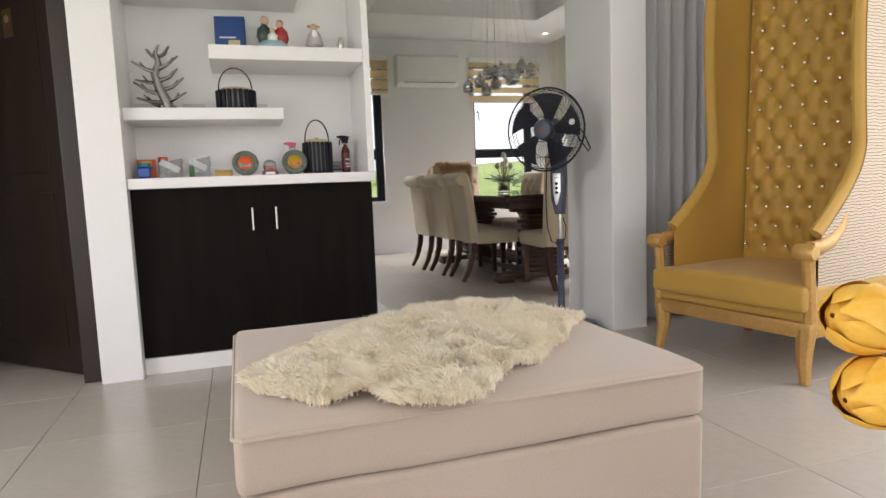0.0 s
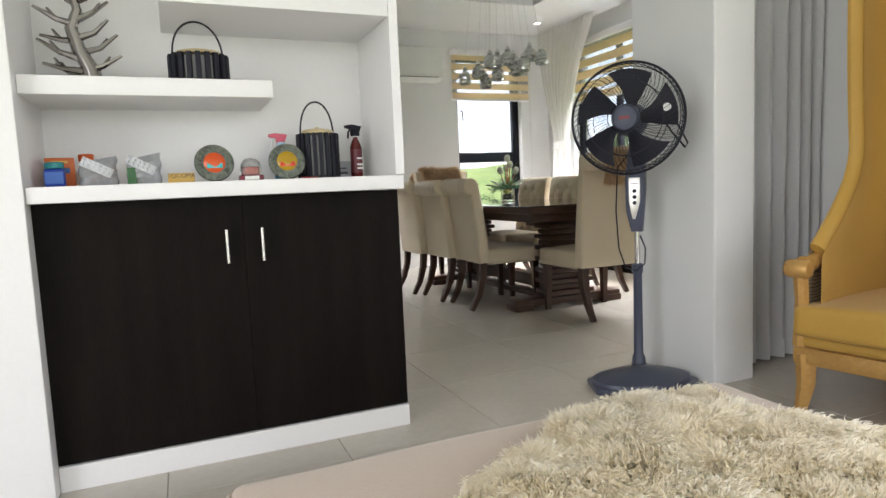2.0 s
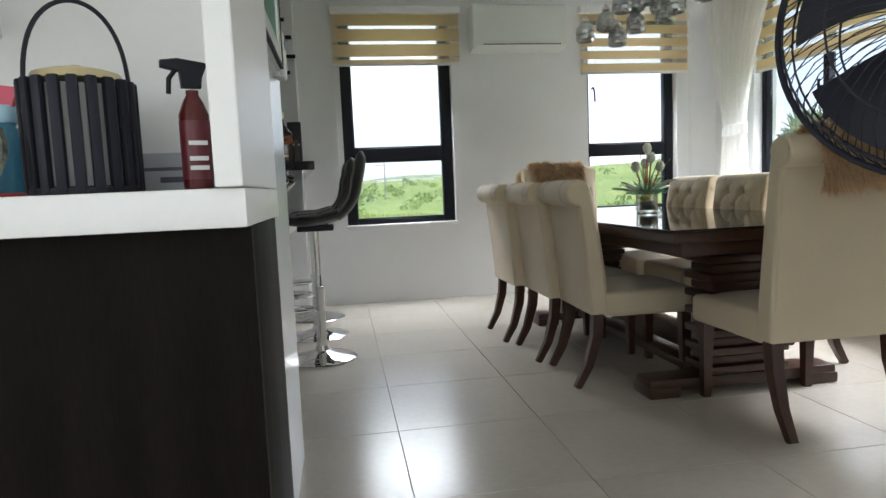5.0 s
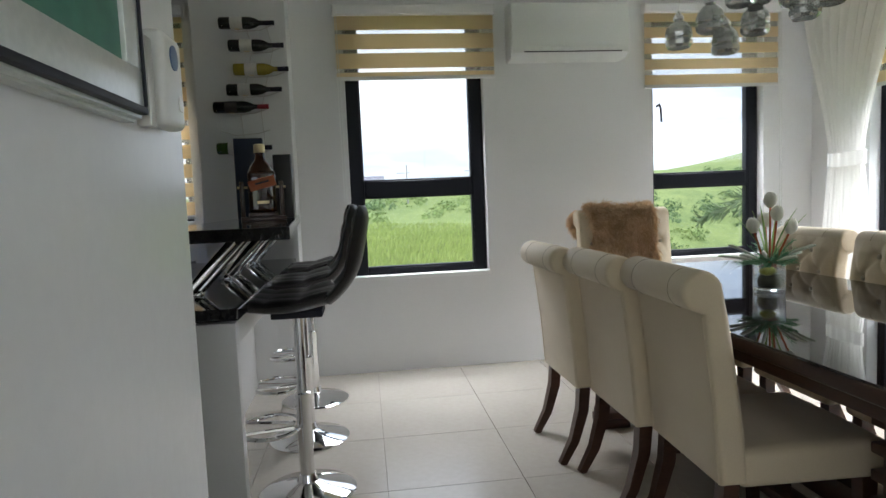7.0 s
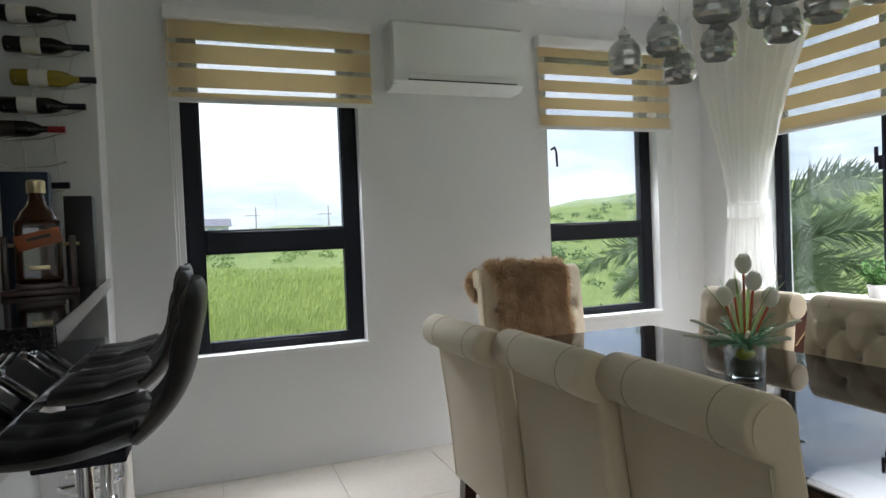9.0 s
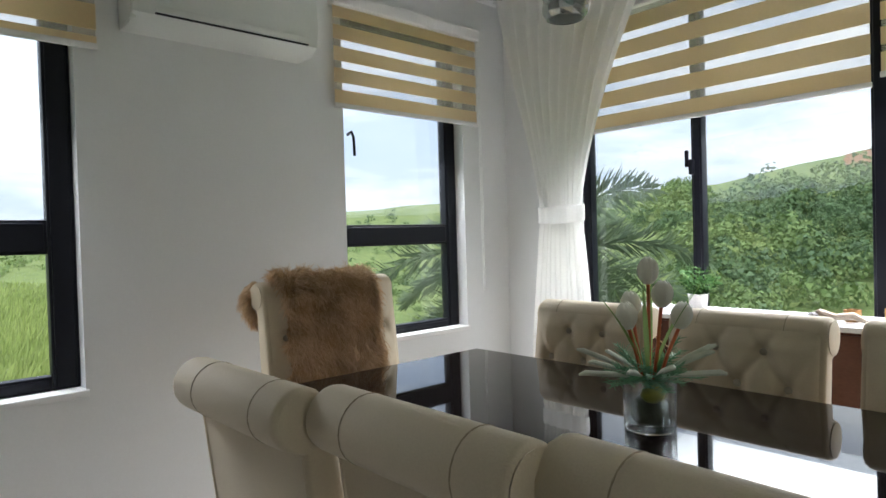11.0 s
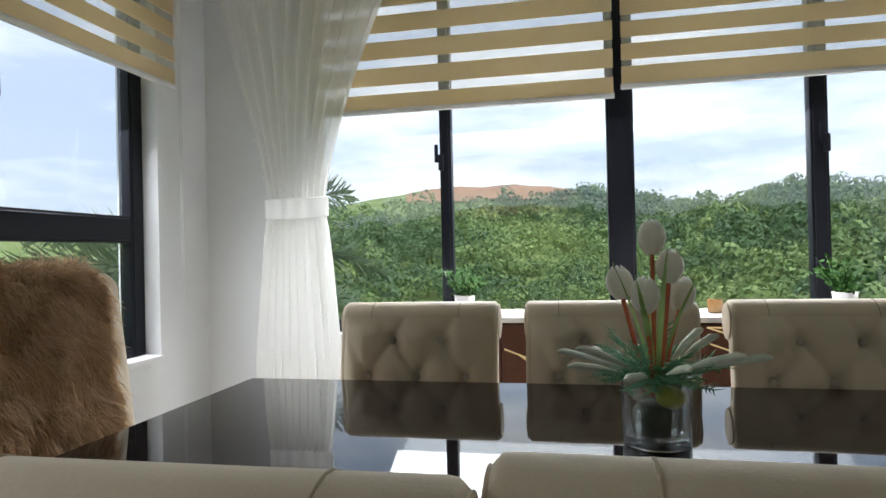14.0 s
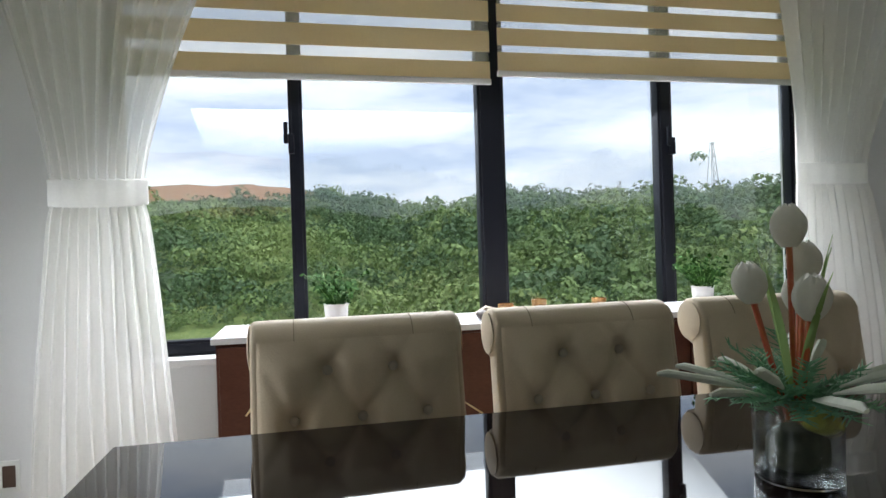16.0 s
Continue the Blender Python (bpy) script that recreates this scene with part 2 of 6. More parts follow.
def lathe(profile, seg=24, m=None):
    """A turned form about z from (radius, height) pairs."""
    b = bmesh.new()
    rings = []
    for r, z in profile:
        rings.append([b.verts.new((max(r, 1e-4) * math.cos(2 * math.pi * i / seg), max(r, 1e-4) * math.sin(2 * math.pi * i / seg), z)) for i in range(seg)])
    for lo, hi in zip(rings, rings[1:]):
        for i in range(seg):
            b.faces.new((lo[i], lo[(i + 1) % seg], hi[(i + 1) % seg], hi[i]))
    b.faces.new(list(reversed(rings[0])))
    b.faces.new(rings[-1])
    if m is not None:
        b.transform(m)
    return b


def tube(points, radius, seg=8, closed=False, radii=None, flat=1.0):
    """A round bar along points."""
    pts = [Vector(p) for p in points]
    b = bmesh.new()
    rings, n = [], len(pts)
    up = None
    for i, p in enumerate(pts):
        a, c = pts[(i - 1) % n] if closed or i else p, pts[(i + 1) % n] if closed or i < n - 1 else p
        d = (c - a).normalized()
        if up is None:
            up = d.orthogonal().normalized()
        up = (up - d * up.dot(d))
        up = up.normalized() if up.length > 1e-5 else d.orthogonal().normalized()
        side = d.cross(up)
        r = radii[i] if radii else radius
        rings.append([b.verts.new(p + r * (math.cos(2 * math.pi * k / seg) * up + flat * math.sin(2 * math.pi * k / seg) * side)) for k in range(seg)])
    for i in range(n if closed else n - 1):
        lo, hi = rings[i], rings[(i + 1) % n]
        for k in range(seg):
            b.faces.new((lo[k], lo[(k + 1) % seg], hi[(k + 1) % seg], hi[k]))
    if not closed:
        b.faces.new(list(reversed(rings[0])))
        b.faces.new(rings[-1])
    return b


def prism(outline, depth, axis="x", bevel=0.0, seg=2):
    """A flat outline given thickness; axis: the way of the thickness, centred on 0. Outline in the other two axes."""
    b = bmesh.new()
    ends = []
    for s in (-0.5, 0.5):
        row = []
        for u, v in outline:
            w = depth * s
            row.append(b.verts.new({"x": (w, u, v), "y": (u, w, v), "z": (u, v, w)}[axis]))
        ends.append(row)
    b.faces.new(ends[0])
    b.faces.new(list(reversed(ends[1])))
    k = len(outline)
    for i in range(k):
        b.faces.new((ends[0][i], ends[1][i], ends[1][(i + 1) % k], ends[0][(i + 1) % k]))
    bmesh.ops.recalc_face_normals(b, faces=b.faces[:])
    if bevel:
        rim = [e for e in b.edges if len({v.index for v in e.verts}) == 2 and all(len(f.verts) == k for f in e.link_faces[:1]) or any(len(f.verts) == k for f in e.link_faces)]
        bmesh.ops.bevel(b, geom=rim, offset=bevel, segments=seg, affect="EDGES", profile=0.6)
    return b


def arc(cx, cy, r, a0, a1, n):
    return [(cx + r * math.cos(radians(a0 + (a1 - a0) * i / n)), cy + r * math.sin(radians(a0 + (a1 - a0) * i / n))) for i in range(n + 1)]


def grid_surface(fn, nu, nv):
    """A sheet from fn(u, v), u and v from 0 to 1."""
    b = bmesh.new()
    rows = [[b.verts.new(fn(i / nu, j / nv)) for i in range(nu + 1)] for j in range(nv + 1)]
    for j in range(nv):
        for i in range(nu):
            b.faces.new((rows[j][i], rows[j][i + 1], rows[j + 1][i + 1], rows[j + 1][i]))
    return b


# ---- structure ----
H = 2.80            # ceiling height
NY, EX = 7.78, 4.96  # inner faces of the north and the east wall
WT = 0.22


def wall_with_holes(name, axis, at, thick, a0, a1, z0, z1, holes, material, label):
    """A wall along an axis, from solid blocks round its openings (a from, a to, z from, z to)."""
    bm = bmesh.new()
    cuts = sorted({a0, a1, *[h[0] for h in holes], *[h[1] for h in holes]})
    for lo, hi in zip(cuts, cuts[1:]):
        mid = (lo + hi) / 2
        spans, z = [], z0
        for h in sorted([h for h in holes if h[0] < mid < h[1]], key=lambda h: h[2]):
            spans.append((z, h[2]))
            z = h[3]
        spans.append((z, z1))
        for s0, s1 in spans:
            if s1 - s0 > 1e-4:
                if axis == "x":
                    box(lo, hi, at, at + thick, s0, s1, bm=bm)
                else:
                    box(at, at + thick, lo, hi, s0, s1, bm=bm)
    bmesh.ops.remove_doubles(bm, verts=bm.verts[:], dist=1e-5)
    return setting(name, bm, material, label, "wall")


W1 = (1.412, 2.392, 0.70, 2.52)
W2 = (3.665, 4.558, 0.712, 2.52)
WK = (-0.21, 0.34, 1.15, 2.50)
WE = (4.02, 7.22, 0.76, 2.52)
wall_with_holes("wall_north", "x", NY, WT, -2.0, EX + WT, 0, H, [WK, W1, W2], WALL, "white painted wall with two black-framed windows")
wall_with_holes("wall_east", "y", EX, WT, 3.36, NY, 0, H, [WE], WALL, "white painted wall with a wide black-framed window")
wall_with_holes("wall_dining_south", "x", 3.16, 0.2, 2.84, EX + WT, 0, H, [], WALL, "white painted wall between living and dining room")
wall_with_holes("wall_living_east", "y", 3.5, 0.2, -3.2, 3.16, 0, H, [(-0.6, 1.8, 0.3, 2.45)], WALL, "white painted living room wall")
wall_with_holes("wall_south", "x", -3.2, 0.2, -2.2, 3.7, 0, H, [(-1.3, 3.1, 0.1, 2.5)], WALL, "white painted wall with a wide opening")
wall_with_holes("wall_west", "y", -2.2, 0.2, -3.0, NY, 0, H, [(-0.6, 1.8, 0.3, 2.45)], WALL, "white painted wall")
wall_with_holes("wall_living_north", "x", 3.10, 0.12, -2.0, -0.98, 0, H, [], WALL, "white painted wall beside the dark door")
setting("wall_over_door", box(-0.98, -0.172, 3.10, 3.22, 2.12, H), WALL, "white painted wall over the dark door", "wall")
# wall that carries the painting, with a rounded end
setting("wall_painting", box(0.98, 1.17, 3.562, 4.54, 0, H, 0.006), GLOSS_WALL, "glossy white painted wall with a framed painting", "wall")
setting("column", box(2.60, 2.838, 2.84, 3.36, 0, H, 0.006), WALL, "white painted square column", "column")
setting("wall_pier", box(0.46, 1.055, 7.56, NY, 0, H, 0.004), WALL, "white wall pier that carries the wine rack", "wall")

# ceiling with a raised tray over the table
bm = bmesh.new()
TX0, TX1, TY0, TY1 = 2.0, 4.05, 4.35, 6.62
for x0, x1, y0, y1 in ((-2.2, TX0, -3.2, NY + WT), (TX1, EX + WT, 3.16, NY + WT), (TX0, TX1, 3.16, TY0), (TX0, TX1, TY1, NY + WT), (TX0, 3.7, -3.2, 3.16)):
    box(x0, x1, y0, y1, H, H + 0.12, bm=bm)
for x0, x1, y0, y1 in ((TX0 - 0.1, TX1 + 0.1, TY0 - 0.1, TY1 + 0.1),):
    box(x0, x1, y0, y1, H + 0.30, H + 0.40, bm=bm)
for x0, x1, y0, y1 in ((TX0 - 0.1, TX0, TY0 - 0.1, TY1 + 0.1), (TX1, TX1 + 0.1, TY0 - 0.1, TY1 + 0.1), (TX0, TX1, TY0 - 0.1, TY0), (TX0, TX1, TY1, TY1 + 0.1)):
    box(x0, x1, y0, y1, H + 0.12, H + 0.30, bm=bm)
setting("ceiling", bm, CEIL, "white plaster ceiling with a raised tray", "ceiling")

floor = setting("floor", box(-2.2, EX + WT, -3.2, NY + WT, -0.15, -0.006), GROUT, "cream porcelain tile floor with thin dark joints", "floor")

# ---- windows, blinds, curtains ----


def window_thing(name, label, m, bars, panes, latches=()):
    """A window in its opening; bars (x0, x1, z0, z1) and panes in the wall's own plane, y into the wall."""
    w = thing(name, m, label, "window", "", "structure")
    for x0, x1, z0, z1 in bars:
        b = box(x0, x1, 0.0, 0.06, z0, z1, 0.005)
        box(x0 + 0.012, x1 - 0.012, -0.006, 0.02, z0 + 0.012, z1 - 0.012, 0.003, 1, bm=b) if min(x1 - x0, z1 - z0) > 0.05 else None
        part("window_frame", b, BLACK_ALU, w)
    for x0, x1, z0, z1 in panes:
        p = part("pane", box(x0, x1, 0.028, 0.034, z0, z1), PANE, w, "clear window glass", False)
        p.visible_shadow = False
    for x, z in latches:
        b = box(x - 0.012, x + 0.012, -0.03, 0.0, z - 0.05, z + 0.03, 0.004)
        box(x - 0.03, x - 0.012, -0.035, -0.02, z - 0.01, z + 0.08, 0.004, bm=b)
        part("latch", b, BLACK_ALU, w, "black window latch")
    return w


def sash(x0, x1, z0, z1, left, right, mid, bottom, top=0.06):
    bars = [(x0, x0 + left, z0, z1), (x1 - right, x1, z0, z1), (x0 + left, x1 - right, z0, z0 + bottom), (x0 + left, x1 - right, *mid), (x0 + left, x1 - right, z1 - top, z1)]
    panes = [(x0 + left, x1 - right, z0 + bottom, mid[0]), (x0 + left, x1 - right, mid[1], z1 - top)]
    return bars, panes


FY = NY + 0.08
bars, panes = sash(*W1, 0.10, 0.10, (1.252, 1.39), 0.058)
window_thing("window_1", "black aluminium window over a green field", pose(0, FY, 0), bars, panes)
bars, panes = sash(*W2, 0.045, 0.09, (1.237, 1.36), 0.05)
w2 = window_thing("window_2", "black aluminium casement window near the corner", pose(0, FY, 0), bars, panes)
part("handle", tube([(3.735, -0.01, 1.86), (3.735, -0.05, 1.87), (3.745, -0.055, 1.84), (3.752, -0.05, 1.74)], 0.008), BLACK_ALU, w2, "curved black window handle")
bars, panes = sash(*WK, 0.05, 0.05, (1.7, 1.76), 0.05)
window_thing("window_3", "black aluminium kitchen window behind a blind", pose(0, FY, 0), bars, panes)
# wide east window: its plane runs along -y
ye0, ye1, ze0, ze1 = WE
me_bars = [(-ye1, -ye1 + 0.06, ze0, ze1), (-ye0 - 0.06, -ye0, ze0, ze1), (-ye1 + 0.06, -ye0 - 0.06, ze0, ze0 + 0.062), (-ye1 + 0.06, -ye0 - 0.06, ze1 - 0.06, ze1)]
cuts = [(6.463, 6.522), (5.576, 5.702), (4.735, 4.812)]
for y0, y1 in cuts:
    me_bars.append((-y1, -y0, ze0 + 0.062, ze1 - 0.06))
edges = [ye1 - 0.06, *[v for c in cuts for v in (c[1], c[0])], ye0 + 0.06]
me_panes = [(-edges[i], -edges[i + 1], ze0 + 0.062, ze1 - 0.06) for i in range(0, 8, 2)]
window_thing("window_4", "wide black aluminium window facing a wooded hillside", pose(5.04, 0, 0, 0, 0, -90), me_bars, me_panes, ((-6.512, 1.625), (-4.75, 1.625)))
# white sills and reveals
for n, (x0, x1, z0, z1) in (("window_sill_1", W1), ("window_sill_2", W2)):
    setting(n, box(x0 - 0.012, x1 + 0.012, NY - 0.012, FY, z0 - 0.03, z0 - 0.001, 0.004), LACQUER, "white painted window sill", "sill")
setting("window_sill_3", box(EX - 0.012, 5.04, ye0 - 0.01, ye1 + 0.01, ze0 - 0.03, ze0 - 0.001, 0.004), LACQUER, "white painted window sill", "sill")


def zebra_blind(m, width, top, bottom, pitch=0.128, beige=0.092, chain=0, first=0.092):
    """A day-and-night roller blind; hangs in its own x-z plane."""
    w = thing("roller_blind", m, "beige and sheer striped roller blind, half lowered", "blind", "window blinds")
    part("headrail", box(-width / 2, width / 2, -0.035, 0.035, top - 0.07, top, 0.012, 3), LACQUER, w, "white blind cassette")
    z = bottom + 0.012
    part("sheer_fabric", box(-width / 2 + 0.012, width / 2 - 0.012, 0.004, 0.005, z, top - 0.06), BLIND_B, w, "sheer net fabric", False)
    hi = z + first
    while z < top - 0.07:
        part("slat", box(-width / 2 + 0.01, width / 2 - 0.01, -0.0015, 0.0015, z, min(hi, top - 0.065)), BLIND_A, w, "", False)
        z = hi + pitch - beige
        hi = z + beige
    part("bottom_rail", box(-width / 2 + 0.006, width / 2 - 0.006, -0.009, 0.009, bottom - 0.012, bottom + 0.014, 0.005), LACQUER, w)
    if chain:
        x = chain * (width / 2 - 0.012)
        part("pull_chain", tube([(x, -0.02, top - 0.06), (x + 0.004, -0.02, 1.7), (x + 0.008, -0.02, 0.95), (x + 0.016, -0.02, 0.92), (x + 0.022, -0.02, 0.95), (x + 0.02, -0.02, 1.7), (x + 0.014, -0.02, top - 0.06)], 0.0025, 5), PLASTIC_W, w, "white bead chain")
    return w


BY = NY - 0.035
zebra_blind(pose((1.35 + 2.48) / 2, BY, 0), 1.13, 2.58, 2.086, 0.130, 0.103, -1, 0.03)
zebra_blind(pose((3.585 + 4.66) / 2, BY, 0), 1.075, 2.585, 1.99, 0.114, 0.075, 1, 0.072)
zebra_blind(pose(0.06, BY, 0), 0.62, 2.58, 1.18)
zebra_blind(pose(4.925, (5.662 + 7.15) / 2, 0, 0, 0, -90), 1.488, 2.58, 1.868, 0.131, 0.088, 0, 0.075)
zebra_blind(pose(4.925, (4.08 + 5.645) / 2, 0, 0, 0, -90), 1.565, 2.58, 1.905, 0.104, 0.074, 0, 0.082)


def tied_curtain(top, tie, foot, z_top, z_tie, folds, label):
    """A voile curtain along the east wall, gathered by a band; top, tie and foot are (y from, y to)."""
    w = thing("voile_curtain", pose(4.76, 0, 0), label, "curtain", "voile curtains")

    def sheet(z0, z1, lo, hi, bend, puff):
        def fn(u, v):
            z = z0 + (z1 - z0) * v
            e = v ** bend
            y = (lo[0] + (hi[0] - lo[0]) * e) * (1 - u) + (lo[1] + (hi[1] - lo[1]) * e) * u
            wide = abs(lo[1] - lo[0]) * (1 - e) + abs(hi[1] - hi[0]) * e
            fold = 0.010 + 0.022 * min(1, wide / 0.7)
            x = -0.02 + fold * math.sin(2 * math.pi * folds * u + 0.8 * math.sin(5 * u + 2 * v)) + 0.012 * noise.noise((u * 9, v * 2.5, folds)) - puff * math.sin(math.pi * v) * 0.03
            return (x, y + 0.008 * noise.noise((u * 14, v * 3, 5)), z)
        return grid_surface(fn, folds * 10, 26)

    part("upper_fall", sheet(z_tie + 0.045, z_top, tie, top, 1.25, 1), SHEER, w)
    part("lower_fall", sheet(z_tie - 0.045, 0.02, tie, foot, 0.7, 0.4), SHEER, w)
    band = grid_surface(lambda u, v: (-0.02 + (0.05 + 0.004 * math.sin(u * 90)) * math.cos(2 * math.pi * u), (tie[0] + tie[1]) / 2 + (abs(tie[1] - tie[0]) / 2 + 0.006) * math.sin(2 * math.pi * u), z_tie - 0.045 + 0.09 * v + 0.012 * math.cos(2 * math.pi * u)), 60, 4)
    part("tieback", band, SHEER, w, "white voile tieback band")
    rod = tube([(-0.01, top[0], z_top), (-0.01, top[1], z_top)], 0.012)
    part("rail", rod, LACQUER, w, "white curtain rail")
    return w


tied_curtain((7.66, 6.52), (7.32, 7.01), (7.43, 6.90), 2.76, 1.395, 11, "sheer white voile curtain tied back beside the corner")
tied_curtain((4.46, 3.45), (4.31, 3.95), (4.36, 3.75), 2.76, 1.45, 10, "sheer white voile curtain tied back at the window's end")

w = thing("drape", pose(0, 3.0, 0), "pale grey-white full-length drape hanging in soft folds", "curtain")
part("cloth", grid_surface(lambda u, v: (2.86 + 0.625 * u + 0.01 * noise.noise((u * 12, v * 2, 1)), 0.03 * math.sin(2 * math.pi * 7 * u + 0.9 * math.sin(7 * u)) + 0.02 * noise.noise((u * 7, v * 1.5, 3)), 0.02 + 2.70 * v), 110, 20), DRAPE, w)
part("hem", grid_surface(lambda u, v: (2.86 + 0.625 * u, -0.004 + 0.031 * math.sin(2 * math.pi * 7 * u + 0.9 * math.sin(7 * u)), 0.015 + 0.10 * v), 110, 2), DRAPE, w, "stitched drape hem")
part("rail", tube([(2.85, 0.02, 2.74), (3.49, 0.02, 2.74)], 0.012), LACQUER, w)

# ---- air conditioner, downlights, sockets ----
w = thing("air_conditioner", pose(2.987, NY, 0), "white wall-mounted split air conditioner, closed", "appliance")
part("body", prism([(0, 2.57), (-0.15, 2.57), (-0.19, 2.545), (-0.20, 2.30), (-0.185, 2.215), (-0.13, 2.18), (0, 2.18)], 0.84, "x", 0.008), PLASTIC_W, w)
part("louvre", box(-0.33, 0.36, -0.2015, -0.19, 2.222, 2.252, 0.003), PLASTIC_W, w, "white air outlet flap")
# solid black strip that stands for the shade in the flap's gap
part("louvre_gap_shade", box(-0.335, 0.365, -0.1985, -0.18, 2.216, 2.221), BLACK_ALU, w, "dark strip drawn as the shaded gap at the flap")
part("end_cap", box(-0.425, -0.40, -0.17, -0.005, 2.19, 2.56, 0.01), PLASTIC_W, w)

LAMP = bpy.data.materials.new("lamp_glow")
LAMP.use_nodes = True
LAMP.node_tree.nodes["Principled BSDF"].inputs["Emission Color"].default_value = (1, 0.97, 0.92, 1)
LAMP.node_tree.nodes["Principled BSDF"].inputs["Emission Strength"].default_value = 6


def downlight(x, y):
    w = thing("downlight", pose(x, y, H), "small round recessed ceiling downlight, lit", "ceiling light", "ceiling downlights")
    part("rim", lathe([(0.038, -0.001), (0.052, -0.004), (0.05, -0.008), (0.036, -0.006)], 24), PLASTIC_W, w)
    part("lens", lathe([(0.036, -0.005), (0.03, -0.007)], 20), LAMP, w, "bright frosted lens")


for x, y in ((4.47, 7.2), (4.47, 5.4), (1.6, 7.1)):
    downlight(x, y)


def socket(m, label):
    w = thing("wall_socket", m, label, "socket", "wall sockets")
    part("plate", box(-0.035, 0.035, -0.008, 0, -0.058, 0.058, 0.004), PLASTIC_W, w)
    part("inset", box(-0.022, 0.022, -0.010, -0.006, -0.04, 0.04, 0.003), mat("socket_brown", (0.10, 0.06, 0.04), 0.5), w, "dark socket face")


socket(pose(3.03, NY, 0.42), "dark wall socket with a pale plate, low on the wall")
socket(pose(EX, 7.56, 0.37, 0, 0, -90), "pale wall socket behind the tied curtain")

# ---- niche with cabinet ----
setting("niche_pier", box(-0.172, 0.016, 3.03, 3.56, 0, H, 0.004), LACQUER, "white square pier at the end of the display niche", "pier")
setting("niche_back", box(0.016, 1.206, 3.456, 3.56, 0, H), LACQUER, "white back of the display niche", "wall")
setting("niche_jamb", box(1.205, 1.24, 3.03, 3.455, 0.999, H, 0.003), LACQUER, "thin white side panel of the display niche", "jamb")
setting("niche_plinth", box(0.017, 1.236, 3.10, 3.458, 0, 0.084, 0.003), LACQUER, "white plinth under the dark cabinet", "plinth")

cab = thing("cabinet", pose(0.6255, 3.111, 0), "dark espresso two-door cabinet built into a white niche", "cabinet")
part("body", box(-0.607, 0.607, 0.022, 0.345, 0.086, 0.944, 0.002), ESPRESSO, cab)
for s in (-1, 1):
    dr = part("door", box(*((-0.609, 0.0248) if s < 0 else (0.0258, 0.609)), 0.0, 0.020, 0.088, 0.943, 0.0006, 1), ESPRESSO, cab)
    x = 0.0255 + s * 0.060
    hb = tube([(x, -0.028, 0.712), (x, -0.028, 0.83)], 0.006, 10)
    join(hb, tube([(x, 0, 0.728), (x, -0.028, 0.728)], 0.004, 8))
    join(hb, tube([(x, 0, 0.815), (x, -0.028, 0.815)], 0.004, 8))
    part("handle", hb, STEEL, dr, "brushed steel bar handle")


def shelf(name, x0, x1, y0, z0, z1, label):
    return tagged(obj(name, box(x0, x1, y0, 3.459, z0, z1, 0.004), LACQUER), label, "shelf")


shelf("countertop", 0.018, 1.24, 3.045, 0.946, 0.998, "thick white ledge over the dark cabinet doors")
shelf("wall_shelf", 0.017, 0.783, 3.09, 1.285, 1.345, "thick white floating shelf in the display niche")
shelf("wall_shelf", 0.435, 1.204, 3.03, 1.575, 1.645, "thick white floating shelf in the display niche")
shelf("wall_shelf", 0.017, 0.90, 3.08, 1.925, 1.99, "thick white floating shelf in the display niche")


def lantern(m, r, h, label):
    """A round lantern of black slats with a brass lid and a wire bail."""
    w = thing("lantern", m, label, "lantern", "black lanterns")
    part("core", lathe([(r * 0.86, 0.008), (r * 0.86, h - 0.01)], 24), mat("lantern_core", (0.22, 0.22, 0.22), 0.5), w, "grey inner cup")
    part("base", lathe([(r * 0.9, 0), (r * 0.98, 0.004), (r * 0.98, 0.012), (r * 0.9, 0.014)], 24), FAN_BLADE, w)
    for i in range(20):
        a = 2 * math.pi * i / 20
        part("slat", box(-0.007 * r / 0.1 - 0.002, 0.007 * r / 0.1 + 0.002, r * 0.86, r, 0.004, h, 0.004, 2), FAN_BLADE, w).matrix_basis = pose(0, 0, 0, 0, 0, math.degrees(a))
    part("lid", lathe([(r * 0.80, h), (r * 0.74, h + 0.012), (r * 0.5, h + 0.018), (0.012, h + 0.019), (0.008, h + 0.026), (0.001, h + 0.028)], 28), BRASS, w, "brass lid with a small knob")
    part("bail", tube([(r * 0.86 * math.cos(a), 0, h - 0.02 + (h * 0.35 + r * 1.0) * math.sin(a) ** 0.8) for a in [math.pi * i / 24 for i in range(25)]], 0.0035, 6), FAN_BLADE, w, "black wire bail handle")


BRASS = mat("aged_brass", (0.72, 0.60, 0.36), 0.34, metal=0.85, scale=9, fine=60, bump=0.05, amount=0.4)
Z1, Z2, Z3 = 0.998, 1.345, 1.645
lantern(pose(0.552, 3.25, Z2, 0, 0, 15), 0.104, 0.105, "squat black slatted lantern with a brass lid on a shelf")
lantern(pose(0.968, 3.27, Z1, 0, 0, 15), 0.083, 0.175, "tall black slatted lantern with a brass lid on the ledge")

